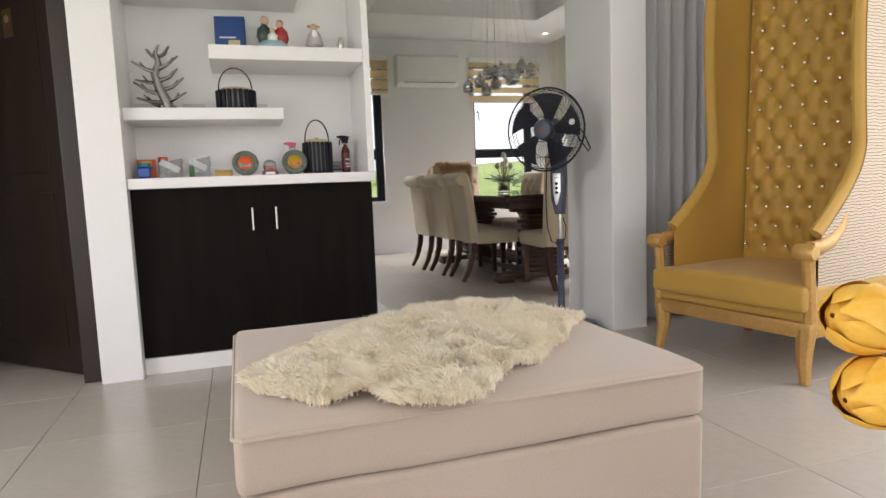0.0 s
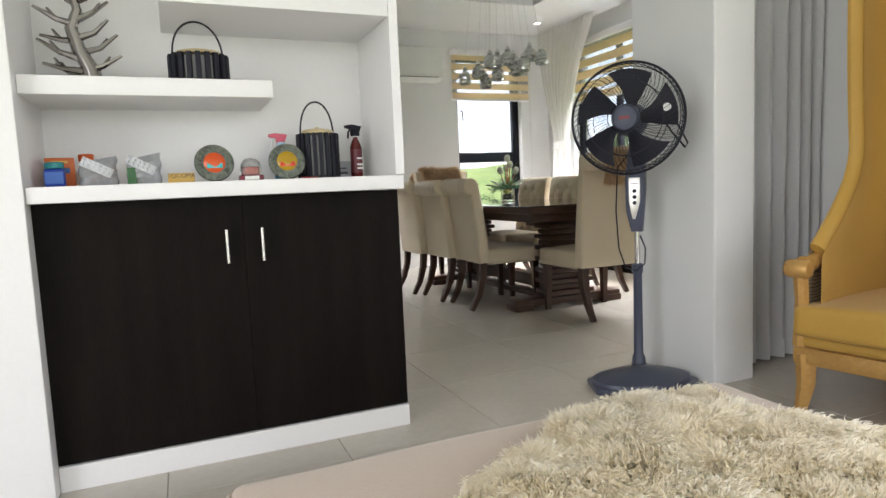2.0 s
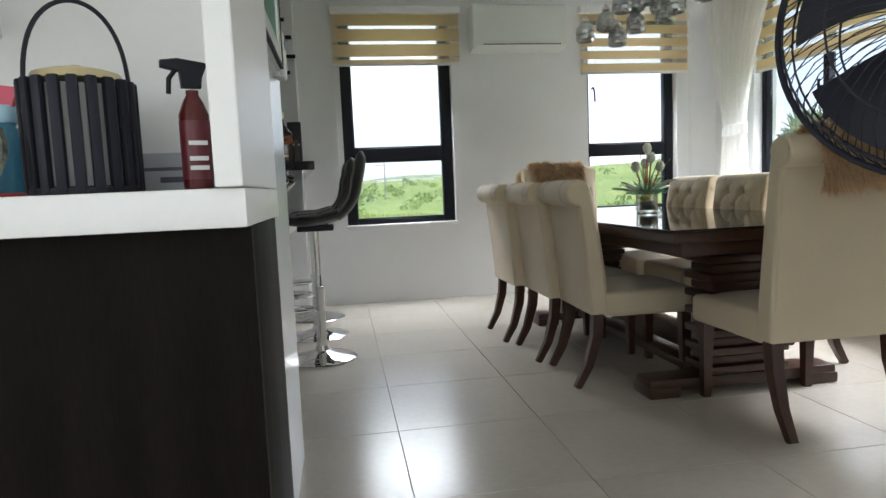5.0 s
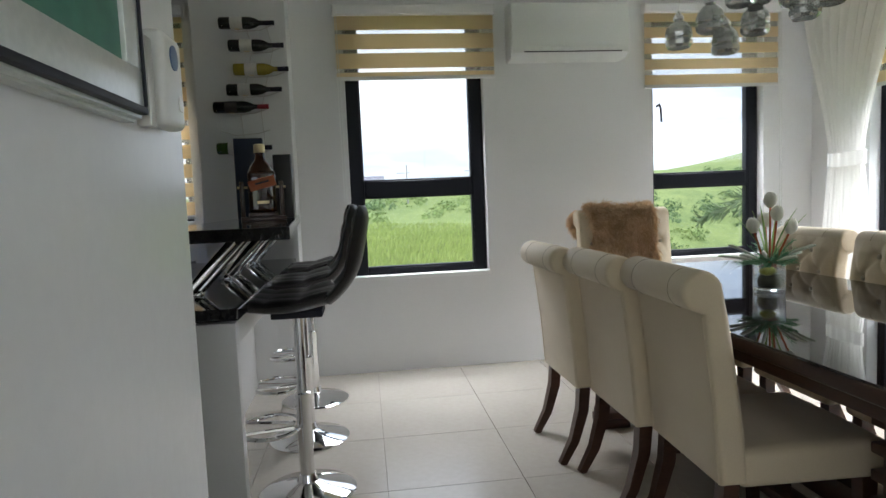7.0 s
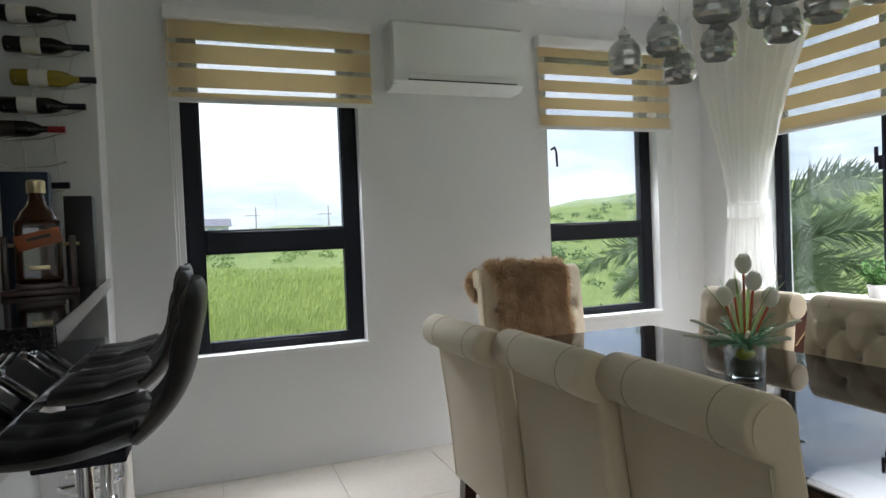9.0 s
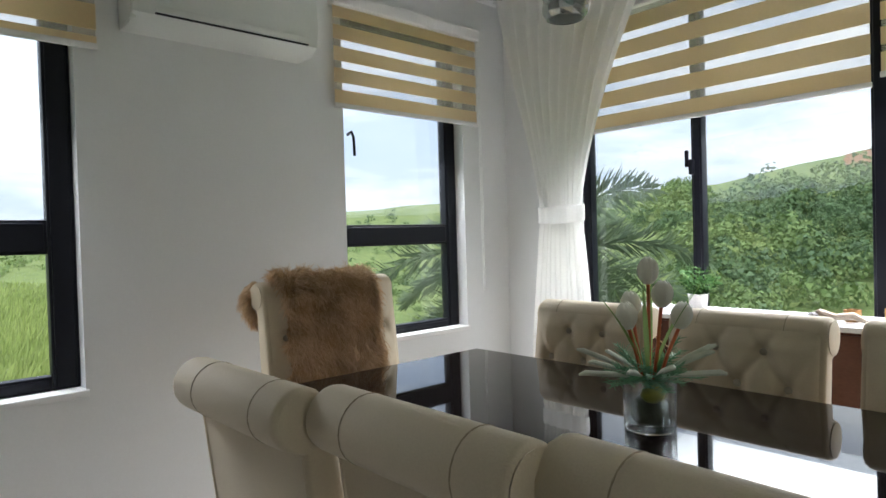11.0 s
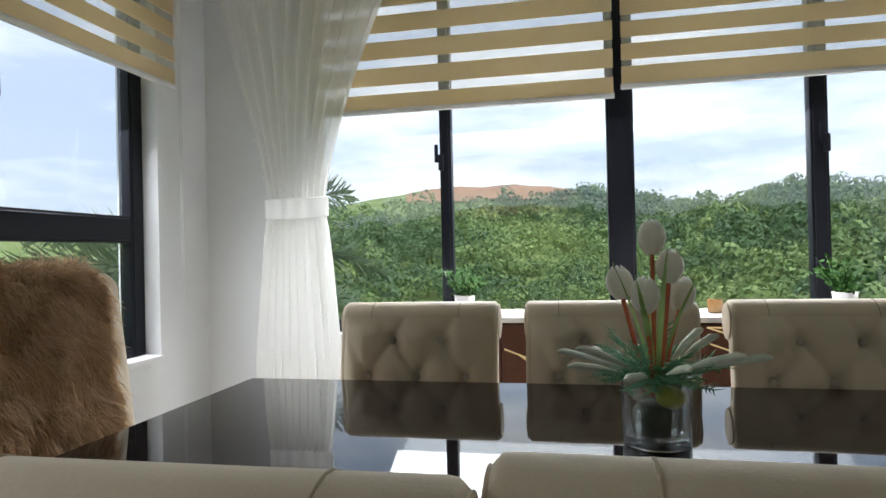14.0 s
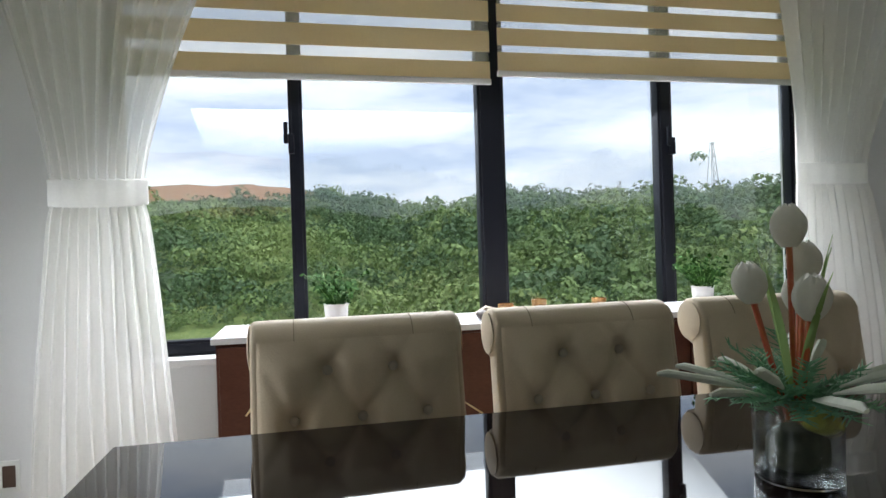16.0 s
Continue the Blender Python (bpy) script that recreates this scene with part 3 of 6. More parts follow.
# silver branch sculpture
w = thing("branch_sculpture", pose(0.19, 3.3, Z2), "polished silver branching tree sculpture on a dark base", "sculpture")
part("base", box(-0.085, 0.085, -0.045, 0.045, 0, 0.012, 0.003), FAN_BLADE, w)
rnd = random.Random(4)
bm = tube([(0.02, 0, 0.01), (0.01, 0.0, 0.06), (-0.015, 0, 0.12), (-0.03, 0, 0.19), (-0.01, 0, 0.25), (-0.02, 0, 0.30), (-0.005, 0, 0.34)], 0.01, 10, radii=[0.028, 0.024, 0.021, 0.018, 0.014, 0.010, 0.005])
for z, side, ln, lift in ((0.05, 1, 0.11, 0.05), (0.05, -1, 0.10, 0.02), (0.09, -1, 0.11, 0.06), (0.11, 1, 0.10, 0.07), (0.15, -1, 0.10, 0.01), (0.16, 1, 0.08, 0.06), (0.20, -1, 0.11, 0.05), (0.22, 1, 0.08, 0.07), (0.27, -1, 0.05, 0.05), (0.28, 1, 0.05, 0.05), (0.03, 1, 0.06, 0.0), (0.03, -1, 0.07, 0.05)):
    p0 = Vector((-0.01, 0, z))
    p1 = p0 + Vector((side * ln * 0.5, rnd.uniform(-0.02, 0.02), lift * 0.3))
    p2 = p0 + Vector((side * ln, rnd.uniform(-0.03, 0.03), lift))
    join(bm, tube([p0, p1, p2], 0.006, 7, radii=[0.013, 0.009, 0.0045]))
    join(bm, tube([p1, p1 + Vector((side * 0.022, 0.005, 0.035))], 0.004, 6, radii=[0.007, 0.0035]))
bm.transform(Matrix.Diagonal((1.15, 1.1, 1.02, 1)))
part("branch_form", bm, mat("darkened_silver", (0.36, 0.34, 0.32), 0.16, metal=1.0, scale=20, fine=60, bump=0.1, amount=0.5), w, "polished silver branches")


def flat_box(name, m, sx, sy, sz, colour, label, category, bars=()):
    """A small box; bars: unreadable print as (x, z, w, h, colour) on its front."""
    w = thing(name, m, label, category)
    part("body", box(-sx / 2, sx / 2, -sy / 2, sy / 2, 0, sz, min(sx, sy, sz) * 0.06), mat("print_" + name, colour, 0.45, scale=12, fine=80, bump=0.02, amount=0.3), w)
    for x, z, bw, bh, c in bars:
        part("print", box(x - bw / 2, x + bw / 2, -sy / 2 - 0.0015, -sy / 2 + 0.001, z - bh / 2, z + bh / 2), mat("ink", c, 0.5), w, "printed bar", False)
    return w


# top shelf: blue book, figurines
book = thing("book", pose(0.545, 3.33, Z3, -8, 0, -6), "thick dark blue book standing upright with gold lettering", "book")
BLUECLOTH = mat("blue_bookcloth", (0.018, 0.065, 0.22), 0.5, scale=8, fine=140, bump=0.1, amount=0.4)
part("cover", box(-0.078, 0.078, -0.02, -0.016, 0, 0.215, 0.001), BLUECLOTH, book)
part("back_cover", box(-0.078, 0.078, 0.016, 0.02, 0, 0.215, 0.001), BLUECLOTH, book)
part("spine", box(-0.080, -0.074, -0.02, 0.02, 0, 0.215, 0.002), BLUECLOTH, book)
part("pages", box(-0.073, 0.074, -0.0155, 0.0155, 0.004, 0.211), mat("paper", (0.75, 0.70, 0.60), 0.8), book, "cream page block")
part("emblem", box(-0.01, 0.05, -0.0215, -0.0195, 0.035, 0.085, 0.001), BRASS, book, "gold emblem block")
for z, a, b in ((0.095, -0.055, 0.03), (0.022, 0.0, 0.06)):
    part("lettering", box(a, b, -0.0212, -0.0195, z, z + 0.008), PLASTIC_W, book, "worn pale lettering bar", False)


def figurine(name, m, label, bodies):
    """A plain modelled figure: one mesh from turned forms (profile, place, material slot)."""
    bm = bmesh.new()
    mats, index = [], []
    for prof, at, material in bodies:
        n0 = len(bm.faces)
        join(bm, lathe(prof, 16, Matrix.Translation(at)))
        if material not in mats:
            mats.append(material)
        index += [mats.index(material)] * (len(bm.faces) - n0)
    ob = obj(name, bm, mats[0])
    for material in mats[1:]:
        ob.data.materials.append(material)
    for p, k in zip(ob.data.polygons, index):
        p.material_index = k
    ob.matrix_basis = m
    return tagged(ob, label, "figurine")


SKIN = mat("painted_clay", (0.62, 0.40, 0.27), 0.5)
ROBE_G, ROBE_R, ROBE_B = mat("green_glaze", (0.03, 0.06, 0.04), 0.35), mat("red_glaze", (0.38, 0.03, 0.03), 0.35), mat("pale_blue_glaze", (0.42, 0.62, 0.68), 0.3)
DARKB = mat("dark_clay", (0.05, 0.035, 0.03), 0.5)
ball = lambda r: [(r * math.sin(math.pi * i / 8), -r * math.cos(math.pi * i / 8)) for i in range(9)]
bust = [(0.03, 0), (0.042, 0.03), (0.036, 0.07), (0.016, 0.09), (0.014, 0.10)]
figurine("family_figurine", pose(0.76, 3.24, Z3), "painted ceramic group of three draped figures on a blue base", [
    ([(0.075, 0), (0.08, 0.012), (0.062, 0.02)], (0, 0, 0), DARKB), ([(0.082, 0.016), (0.088, 0.035), (0.06, 0.065), (0.03, 0.07)], (0, 0, 0), ROBE_B),
    (bust, (-0.04, 0, 0.06), ROBE_G), (bust, (0.045, 0, 0.05), ROBE_R), ([(0.025, 0), (0.028, 0.03), (0.01, 0.05)], (0, -0.03, 0.06), PLASTIC_W),
    (ball(0.022), (-0.035, -0.005, 0.172), SKIN), (ball(0.02), (0.04, -0.005, 0.155), SKIN), (ball(0.015), (0, -0.03, 0.118), SKIN), (ball(0.02), (-0.037, 0.006, 0.180), DARKB), (ball(0.02), (0.043, 0.006, 0.163), DARKB)])
figurine("robed_figurine", pose(0.98, 3.22, Z3), "small statue of a robed figure with a gold halo", [
    ([(0.035, 0), (0.038, 0.01), (0.028, 0.02)], (0, 0, 0), BRASS), ([(0.03, 0.018), (0.05, 0.05), (0.032, 0.11), (0.015, 0.13)], (0, 0, 0), mat("grey_lace", (0.45, 0.42, 0.40), 0.8)),
    ([(0.018, 0.05), (0.02, 0.10), (0.01, 0.125)], (0, -0.02, 0), PLASTIC_W), (ball(0.018), (0, -0.004, 0.145), SKIN), ([(0.034, -0.003), (0.036, 0), (0.034, 0.003)], (0, 0.012, 0.152), BRASS)])
figurine("glass_ornament", pose(1.12, 3.2, Z3), "small pale glass ornament on a white base", [([(0.022, 0), (0.024, 0.012), (0.016, 0.018)], (0, 0, 0), PLASTIC_W), ([(0.014, 0.018), (0.02, 0.05), (0.012, 0.085), (0.003, 0.095)], (0, 0, 0), STEEL)])

# ledge: jars, packets, souvenirs, bottles
jar = thing("ointment_jar", pose(0.078, 3.2, Z1), "small blue ointment jar with a teal screw lid", "jar")
part("jar_body", box(-0.03, 0.03, -0.022, 0.022, 0, 0.062, 0.012, 3), mat("cobalt_plastic", (0.01, 0.05, 0.36), 0.3), jar)
part("lid", lathe([(0.028, 0.062), (0.029, 0.066), (0.029, 0.08), (0.026, 0.083)], 20), mat("teal_plastic", (0.02, 0.24, 0.26), 0.4), jar, "teal ribbed lid")
part("label", box(-0.026, 0.026, -0.0235, -0.021, 0.012, 0.05), mat("label_blue", (0.05, 0.16, 0.55), 0.4), jar, "printed blue label", False)
flat_box("carton", pose(0.075, 3.34, Z1, 0, 0, 6), 0.09, 0.04, 0.105, (0.62, 0.13, 0.02), "orange printed paper carton", "box", ((0, 0.06, 0.06, 0.018, (0.05, 0.15, 0.4)), (0, 0.09, 0.05, 0.008, (0.8, 0.5, 0.1))))
tin = thing("medicine_bottle", pose(0.155, 3.36, Z1), "small orange-capped bottle behind the packets", "bottle")
part("body", lathe([(0.025, 0), (0.027, 0.008), (0.027, 0.08), (0.02, 0.092)], 18), mat("orange_plastic", (0.55, 0.16, 0.02), 0.35), tin)
part("cap", lathe([(0.024, 0.092), (0.025, 0.095), (0.025, 0.115), (0.022, 0.118)], 18), mat("orange_cap", (0.62, 0.10, 0.01), 0.4), tin, "orange cap")
FOIL = mat("silver_foil", (0.50, 0.51, 0.52), 0.38, metal=0.6, dark=(0.26, 0.27, 0.28), scale=30, fine=90, bump=0.4, amount=0.4)
CELLO = mat("cloudy_plastic_bag", (0.62, 0.64, 0.66), 0.16, dark=(0.40, 0.41, 0.43), scale=16, fine=60, bump=0.7, amount=0.8, Transmission_Weight=0.6)
GREENP = mat("green_print", (0.02, 0.10, 0.025), 0.35)


def packet(m, sx, sz, label, seed, inner=None):
    """A crumpled clear sachet with a foil strip across it."""
    w = thing("sachet", m, label, "packet", "medicine packets")
    def fn(u, v):
        a = 2 * math.pi * u
        r = 1 - 0.75 * abs(2 * v - 1) ** 3
        return (sx / 2 * math.cos(a) * (1 + 0.12 * noise.noise((math.cos(a) * 2, v * 4, seed))), 0.03 * r * math.sin(a) * (1 + 0.5 * noise.noise((a, v * 5, seed + 3))), sz * v * (1 + 0.12 * math.cos(a)))
    part("bag", grid_surface(fn, 22, 12), CELLO, w)
    st = box(-sx * 0.46, sx * 0.40, -0.045, -0.043, -0.016, 0.016, 0.001, 1)
    for i in range(6):
        for zz in (-0.007, 0.007):
            join(st, lathe([(0.0052, 0), (0.0052, 0.0035), (0.003, 0.006)], 8, pose(-sx * 0.39 + i * sx * 0.144, -0.045, zz, 90)))
    part("blister_strip", st, FOIL, w, "silver foil tablet strip").matrix_basis = pose(0, 0, sz * 0.66, 0, 28)
    if inner:
        part("leaflet", box(-sx * 0.45, -sx * 0.2, -0.035, -0.02, 0.002, sz * 0.6, 0.002), inner, w, "folded green leaflet")


packet(pose(0.205, 3.20, Z1, 0, 0, 5), 0.115, 0.09, "crumpled clear bag with a silver tablet strip", 2)
packet(pose(0.345, 3.21, Z1, 0, 0, -6), 0.11, 0.098, "crumpled clear bag with a silver strip and green leaflet", 7, GREENP)
plate = thing("name_block", pose(0.462, 3.2, Z1), "small gold-yellow lettered block", "souvenir")
part("block", box(-0.044, 0.044, -0.012, 0.012, 0, 0.036, 0.003), mat("gold_paper", (0.55, 0.33, 0.06), 0.35), plate)


def words(text, size, m, material, parent, name="lettering"):
    cu = bpy.data.curves.new(name, "FONT")
    cu.body, cu.size, cu.align_x, cu.align_y, cu.extrude = text, size, "CENTER", "CENTER", 0.0006
    tmp = bpy.data.objects.new(name, cu)
    scene.collection.objects.link(tmp)
    me = bpy.data.meshes.new_from_object(tmp.evaluated_get(bpy.context.evaluated_depsgraph_get()))
    bpy.data.objects.remove(tmp)
    bpy.data.curves.remove(cu)
    me.materials.append(material)
    ob = new(name, me)
    ob.parent = parent
    ob.matrix_basis = m
    return ob


words("TOCOMA", 0.021, pose(0, -0.0128, 0.026, 90), DARKB, plate)


def souvenir_plate(m, label, c1, c2):
    w = thing("souvenir_plate", m, label, "souvenir", "round souvenirs")
    t = pose(0, 0, 0.068, 78)
    part("rim", lathe([(0.034, -0.004), (0.066, -0.004), (0.068, 0), (0.064, 0.006), (0.05, 0.008), (0.036, 0.006)], 40, t), PEWTER, w, "embossed pewter rim")
    for i in range(16):
        a = 2 * math.pi * i / 16
        part("relief", box(-0.007, 0.007, -0.003, 0.003, 0.004, 0.011, 0.002, 1), PEWTER, w).matrix_basis = t @ pose(0.051 * math.cos(a), 0.051 * math.sin(a), 0, 0, 0, math.degrees(a) + 90 * (i % 2))
    part("picture", lathe([(0.037, 0), (0.037, 0.007), (0.028, 0.013), (0.015, 0.016), (0.001, 0.017)], 32, t), c1, w, "bright domed picture")
    part("picture_band", box(-0.027, 0.027, -0.022, -0.004, 0.006, 0.0155, 0.004), c2, w, "contrasting picture band").matrix_basis = t
    part("stand", tube([(-0.03, 0.005, 0.0), (-0.03, 0.035, 0.002), (0.03, 0.035, 0.002), (0.03, 0.005, 0.0)], 0.003, 6), PEWTER, w)


PEWTER = mat("pewter", (0.20, 0.22, 0.18), 0.4, metal=0.6, dark=(0.03, 0.035, 0.028), scale=40, fine=120, bump=0.5, amount=0.9)
souvenir_plate(pose(0.575, 3.19, Z1, 0, 0, 3), "round pewter-rimmed souvenir with a red and turquoise picture", mat("enamel_red", (0.65, 0.09, 0.02), 0.15), mat("enamel_turq", (0.05, 0.45, 0.42), 0.15))
souvenir_plate(pose(0.832, 3.19, Z1, 0, 0, -4), "round pewter-rimmed souvenir with a red and olive picture", mat("enamel_olive", (0.42, 0.25, 0.01), 0.15), mat("enamel_red2", (0.62, 0.05, 0.02), 0.15))
globe = thing("snow_globe", pose(0.70, 3.2, Z1), "small snow globe on a dark red base", "souvenir")
part("base", box(-0.042, 0.042, -0.03, 0.03, 0, 0.022, 0.005), mat("maroon_lacquer", (0.16, 0.008, 0.025), 0.3), globe)
part("plaque", box(-0.025, 0.025, -0.0315, -0.029, 0.004, 0.018), PLASTIC_W, globe, "pale base plaque", False)
part("dome", lathe([(0.036, 0.022), (0.038, 0.045), (0.034, 0.065), (0.02, 0.079), (0.004, 0.083)], 24), CLEAR, globe, "clear glass dome")
part("model", box(-0.02, 0.02, -0.012, 0.012, 0.023, 0.05, 0.004), mat("model_red", (0.45, 0.12, 0.10), 0.5), globe, "small red model inside")


def spray_bottle(m, label, body, head, liquid_h, r, h, neck=None, tag=None):
    w = thing("spray_bottle", m, label, "bottle", "spray bottles")
    part("bottle_body", lathe([(r * 0.9, 0), (r, 0.008), (r, liquid_h), (r * 0.7, liquid_h + 0.02), (r * 0.42, liquid_h + 0.032), (r * 0.42, h)], 22), body, w)
    if neck:
        part("collar", lathe([(r * 0.55, h - 0.012), (r * 0.6, h - 0.008), (r * 0.6, h + 0.012), (r * 0.5, h + 0.016)], 18), neck, w, "pale collar")
    k = prism([(-0.016, h + 0.004), (0.014, h + 0.004), (0.016, h + 0.02), (0.026, h + 0.044), (-0.02, h + 0.05), (-0.046, h + 0.046), (-0.046, h + 0.036), (-0.018, h + 0.03)], 0.022, "y", 0.003)
    part("spray_head", k, head, w, "plastic trigger spray head")
    part("trigger", tube([(-0.022, 0, h + 0.034), (-0.034, 0, h + 0.018), (-0.036, 0, h - 0.006)], 0.004, 6), head if not neck else PLASTIC_W, w)
    if tag:
        part("label", lathe([(r * 1.01, 0.02), (r * 1.015, 0.022), (r * 1.015, liquid_h - 0.012), (r * 1.01, liquid_h - 0.01)], 22), tag, w, "printed bottle label")
        for z in (0.035, 0.05, 0.075):
            part("print", box(-r * 0.6, r * 0.6, -r * 1.04, -r * 1.0, z, z + 0.007), PLASTIC_W, w, "", False)
    return w


spray_bottle(pose(0.835, 3.33, Z1, 0, 0, 0), "spray bottle of blue cleaner with a pink trigger head", mat("blue_cleaner", (0.10, 0.34, 0.52), 0.15, Transmission_Weight=0.5), mat("pink_plastic", (0.66, 0.09, 0.15), 0.35), 0.085, 0.03, 0.135, mat("white_collar", (0.4, 0.62, 0.75), 0.4))
spray_bottle(pose(1.13, 3.30, Z1, 0, 0, 20), "dark red amber spray bottle with a black trigger head", mat("dark_red_glass", (0.10, 0.012, 0.012), 0.12), FAN_BLADE, 0.125, 0.024, 0.165, None, mat("maroon_label", (0.12, 0.012, 0.02), 0.4))
coin = thing("coaster", pose(0.905, 3.14, Z1), "small flat dark red coaster on the ledge", "coaster")
part("disc", lathe([(0.03, 0), (0.032, 0.003), (0.03, 0.006)], 24), mat("coaster_red", (0.25, 0.02, 0.02), 0.5), coin)
for x, y, z in ((0.09, 3.40, Z2), (0.33, 3.41, Z2), (0.66, 3.41, Z2)):
    flat_box("card", pose(x, y, z, -12), 0.12, 0.004, 0.06, (0.62, 0.64, 0.66), "pale paper card leaning at the niche back", "card", ((0, 0.035, 0.08, 0.004, (0.3, 0.32, 0.36)), (0, 0.022, 0.06, 0.004, (0.3, 0.32, 0.36))))
flat_box("card", pose(1.06, 3.41, Z1, -10), 0.16, 0.004, 0.075, (0.42, 0.43, 0.46), "grey printed card leaning at the niche back", "card", ((0, 0.045, 0.11, 0.006, (0.1, 0.1, 0.12)), (0.02, 0.025, 0.08, 0.01, (0.08, 0.08, 0.1))))

# ---- dark door ----
setting("door_frame", join(join(box(-0.262, -0.172, 3.09, 3.23, 0, 2.1, 0.004), box(-0.985, -0.93, 3.09, 3.23, 0, 2.1, 0.004)), box(-0.985, -0.172, 3.09, 3.23, 2.07, 2.12, 0.004)), DOORWOOD, "dark brown wooden door frame", "door frame")
dr = thing("door_1", pose(-0.268, 3.235, 0, 0, 0, 135), "dark brown wooden panel door standing open", "door", "", "structure")
part("leaf", box(0.0, 0.80, -0.02, 0.02, 0.008, 2.06, 0.003), DOORWOOD, dr)
for z0, z1 in ((0.15, 0.95), (1.05, 1.95)):
    for s in (-1, 1):
        part("panel", box(0.11, 0.69, s * 0.020 - 0.004, s * 0.020 + 0.004, z0, z1, 0.006), DOORWOOD, dr, "raised door panel")
for z in (0.25, 1.05, 1.45, 1.85):
    part("hinge", tube([(-0.004, 0.022, z - 0.05), (-0.004, 0.022, z + 0.05)], 0.008, 8), DARKB, dr, "dark door hinge")
part("sign", box(0.30, 0.38, 0.0245, 0.028, 1.74, 1.88, 0.004), mat("bronze_sign", (0.13, 0.08, 0.035), 0.4, metal=0.5), dr, "small bronze door sign")
part("sign_mark", lathe([(0.018, 0), (0.02, 0.001), (0.018, 0.002)], 20, pose(0.34, 0.028, 1.83, -90)), BRASS, dr, "pale round sign mark")

# ---- living room furniture ----
ott = thing("ottoman", pose(1.055, 1.43, 0), "large square beige velour ottoman with a padded lid", "ottoman")
OX, OY = 0.575, 0.49


def cushion(x, y, z0, z1, sag, seed, r=0.05):
    b = box(-x, x, -y, y, z0, z1, r, 4)
    bmesh.ops.subdivide_edges(b, edges=[e for e in b.edges if e.calc_length() > 0.3], cuts=9, use_grid_fill=True)
    for v in b.verts:
        k = (1 - (v.co.x / x) ** 2) * (1 - (v.co.y / y) ** 2)
        v.co.z += sag * max(0, k) if v.co.z > (z0 + z1) / 2 else 0
        v.co += Vector((noise.noise(v.co * 3 + Vector((seed, 0, 0))), noise.noise(v.co * 3 + Vector((0, seed, 0))), noise.noise(v.co * 4 + Vector((0, 0, seed))))) * 0.006
    return b


part("lid", cushion(OX, OY, 0.3025, 0.442, 0.012, 3, 0.03), OTTOMAN, ott, "padded velour lid")
part("base", cushion(OX - 0.004, OY - 0.004, 0.03, 0.301, 0, 8, 0.02), OTTOMAN, ott)
for z in (0.425,):
    pts = [(sx * (OX - 0.02) + cx, sy * (OY - 0.02) + cy, z) for sx, sy, cx, cy in ((-1, -1, 0, -.02), (1, -1, 0, -.02), (1, -1, .02, 0), (1, 1, .02, 0), (1, 1, 0, .02), (-1, 1, 0, .02), (-1, 1, -.02, 0), (-1, -1, -.02, 0))]
    part("piping", tube(pts, 0.005, 6, True), OTTOMAN, ott, "narrow velour seam")
for sx in (-1, 1):
    for sy in (-1, 1):
        part("foot", lathe([(0.022, 0), (0.028, 0.03)], 14, Matrix.Translation((sx * 0.46, sy * 0.40, 0))), DARKB, ott, "dark foot")


def fur_mesh(name, place, nu, nv, inside, length, width, lean, seed, material, per=3, spread=0.28):
    """Hair as many thin bent blades over a surface; place(u, v) gives point and normal."""
    rnd = np.random.default_rng(seed)
    verts, faces = [], []
    for _ in range(nu * nv):
        u, v = rnd.random(), rnd.random()
        if not inside(u, v):
            continue
        p, nrm = place(u, v)
        clump = noise.noise_vector(Vector(p) * 14 + Vector((seed, 0, 0)))
        for _k in range(per):
            d = (nrm * (0.55 + 0.3 * rnd.random()) + lean + clump * 0.9 + Vector(rnd.normal(0, spread, 3))).normalized()
            side = d.cross(Vector(rnd.normal(0, 1, 3))).normalized() * width
            q = p + Vector(rnd.normal(0, 0.004, 3))
            ln = length * (0.6 + 0.6 * rnd.random())
            mid = q + d * ln * 0.55
            tip = mid + (d + lean * 0.9 - nrm * 0.35).normalized() * ln * 0.5
            k = len(verts)
            verts += [q - side, q + side, mid + side * 0.8, mid - side * 0.8, tip]
            faces += [(k, k + 1, k + 2, k + 3), (k + 3, k + 2, k + 4)]
    me = bpy.data.meshes.new(name)
    me.from_pydata(verts, [], faces)
    me.materials.append(material)
    return me


skin = thing("sheepskin_rug", pose(1.10, 1.44, 0.452, 0, 0, 40), "cream long-wool sheepskin rug lying across the ottoman", "rug")


def skin_edge(a):
    return 1.0 + 0.04 * math.sin(3 * a + 0.5) + 0.05 * math.sin(5 * a) + 0.05 * math.sin(8 * a + 1) + 0.03 * math.sin(14 * a)


def skin_point(u, v):
    x, y = (u - 0.5) * 1.22, (v - 0.5) * 1.0
    e = (abs((x + 0.055) / 0.555) ** 2.8 + abs(y / 0.335) ** 2.8) ** (1 / 2.8)
    z = 0.004 + 0.028 * max(0, 1 - e ** 5) + 0.008 * noise.noise((x * 6, y * 6, 2))
    return Vector((x, y, z)), Vector((0, 0, 1))


def in_skin(u, v):
    x, y = ((u - 0.5) * 1.22 + 0.055) / 0.555, (v - 0.5) * 1.0 / 0.335
    return (abs(x) ** 2.8 + abs(y) ** 2.8) ** (1 / 2.8) < skin_edge(math.atan2(y, x))


bm = grid_surface(lambda u, v: skin_point(u, v)[0], 60, 44)
bmesh.ops.delete(bm, geom=[v for v in bm.verts if not in_skin(v.co.x / 1.22 + 0.5, v.co.y / 1.0 + 0.5)], context="VERTS")
part("hide", bm, SHEEP, skin)
wool = new("wool", fur_mesh("wool", skin_point, 200, 190, in_skin, 0.030, 0.0014, Vector((-0.5, -0.15, 0)), 5, SHEEP, 8, 0.14))
wool.parent = skin
wool["label"] = "long cream wool"

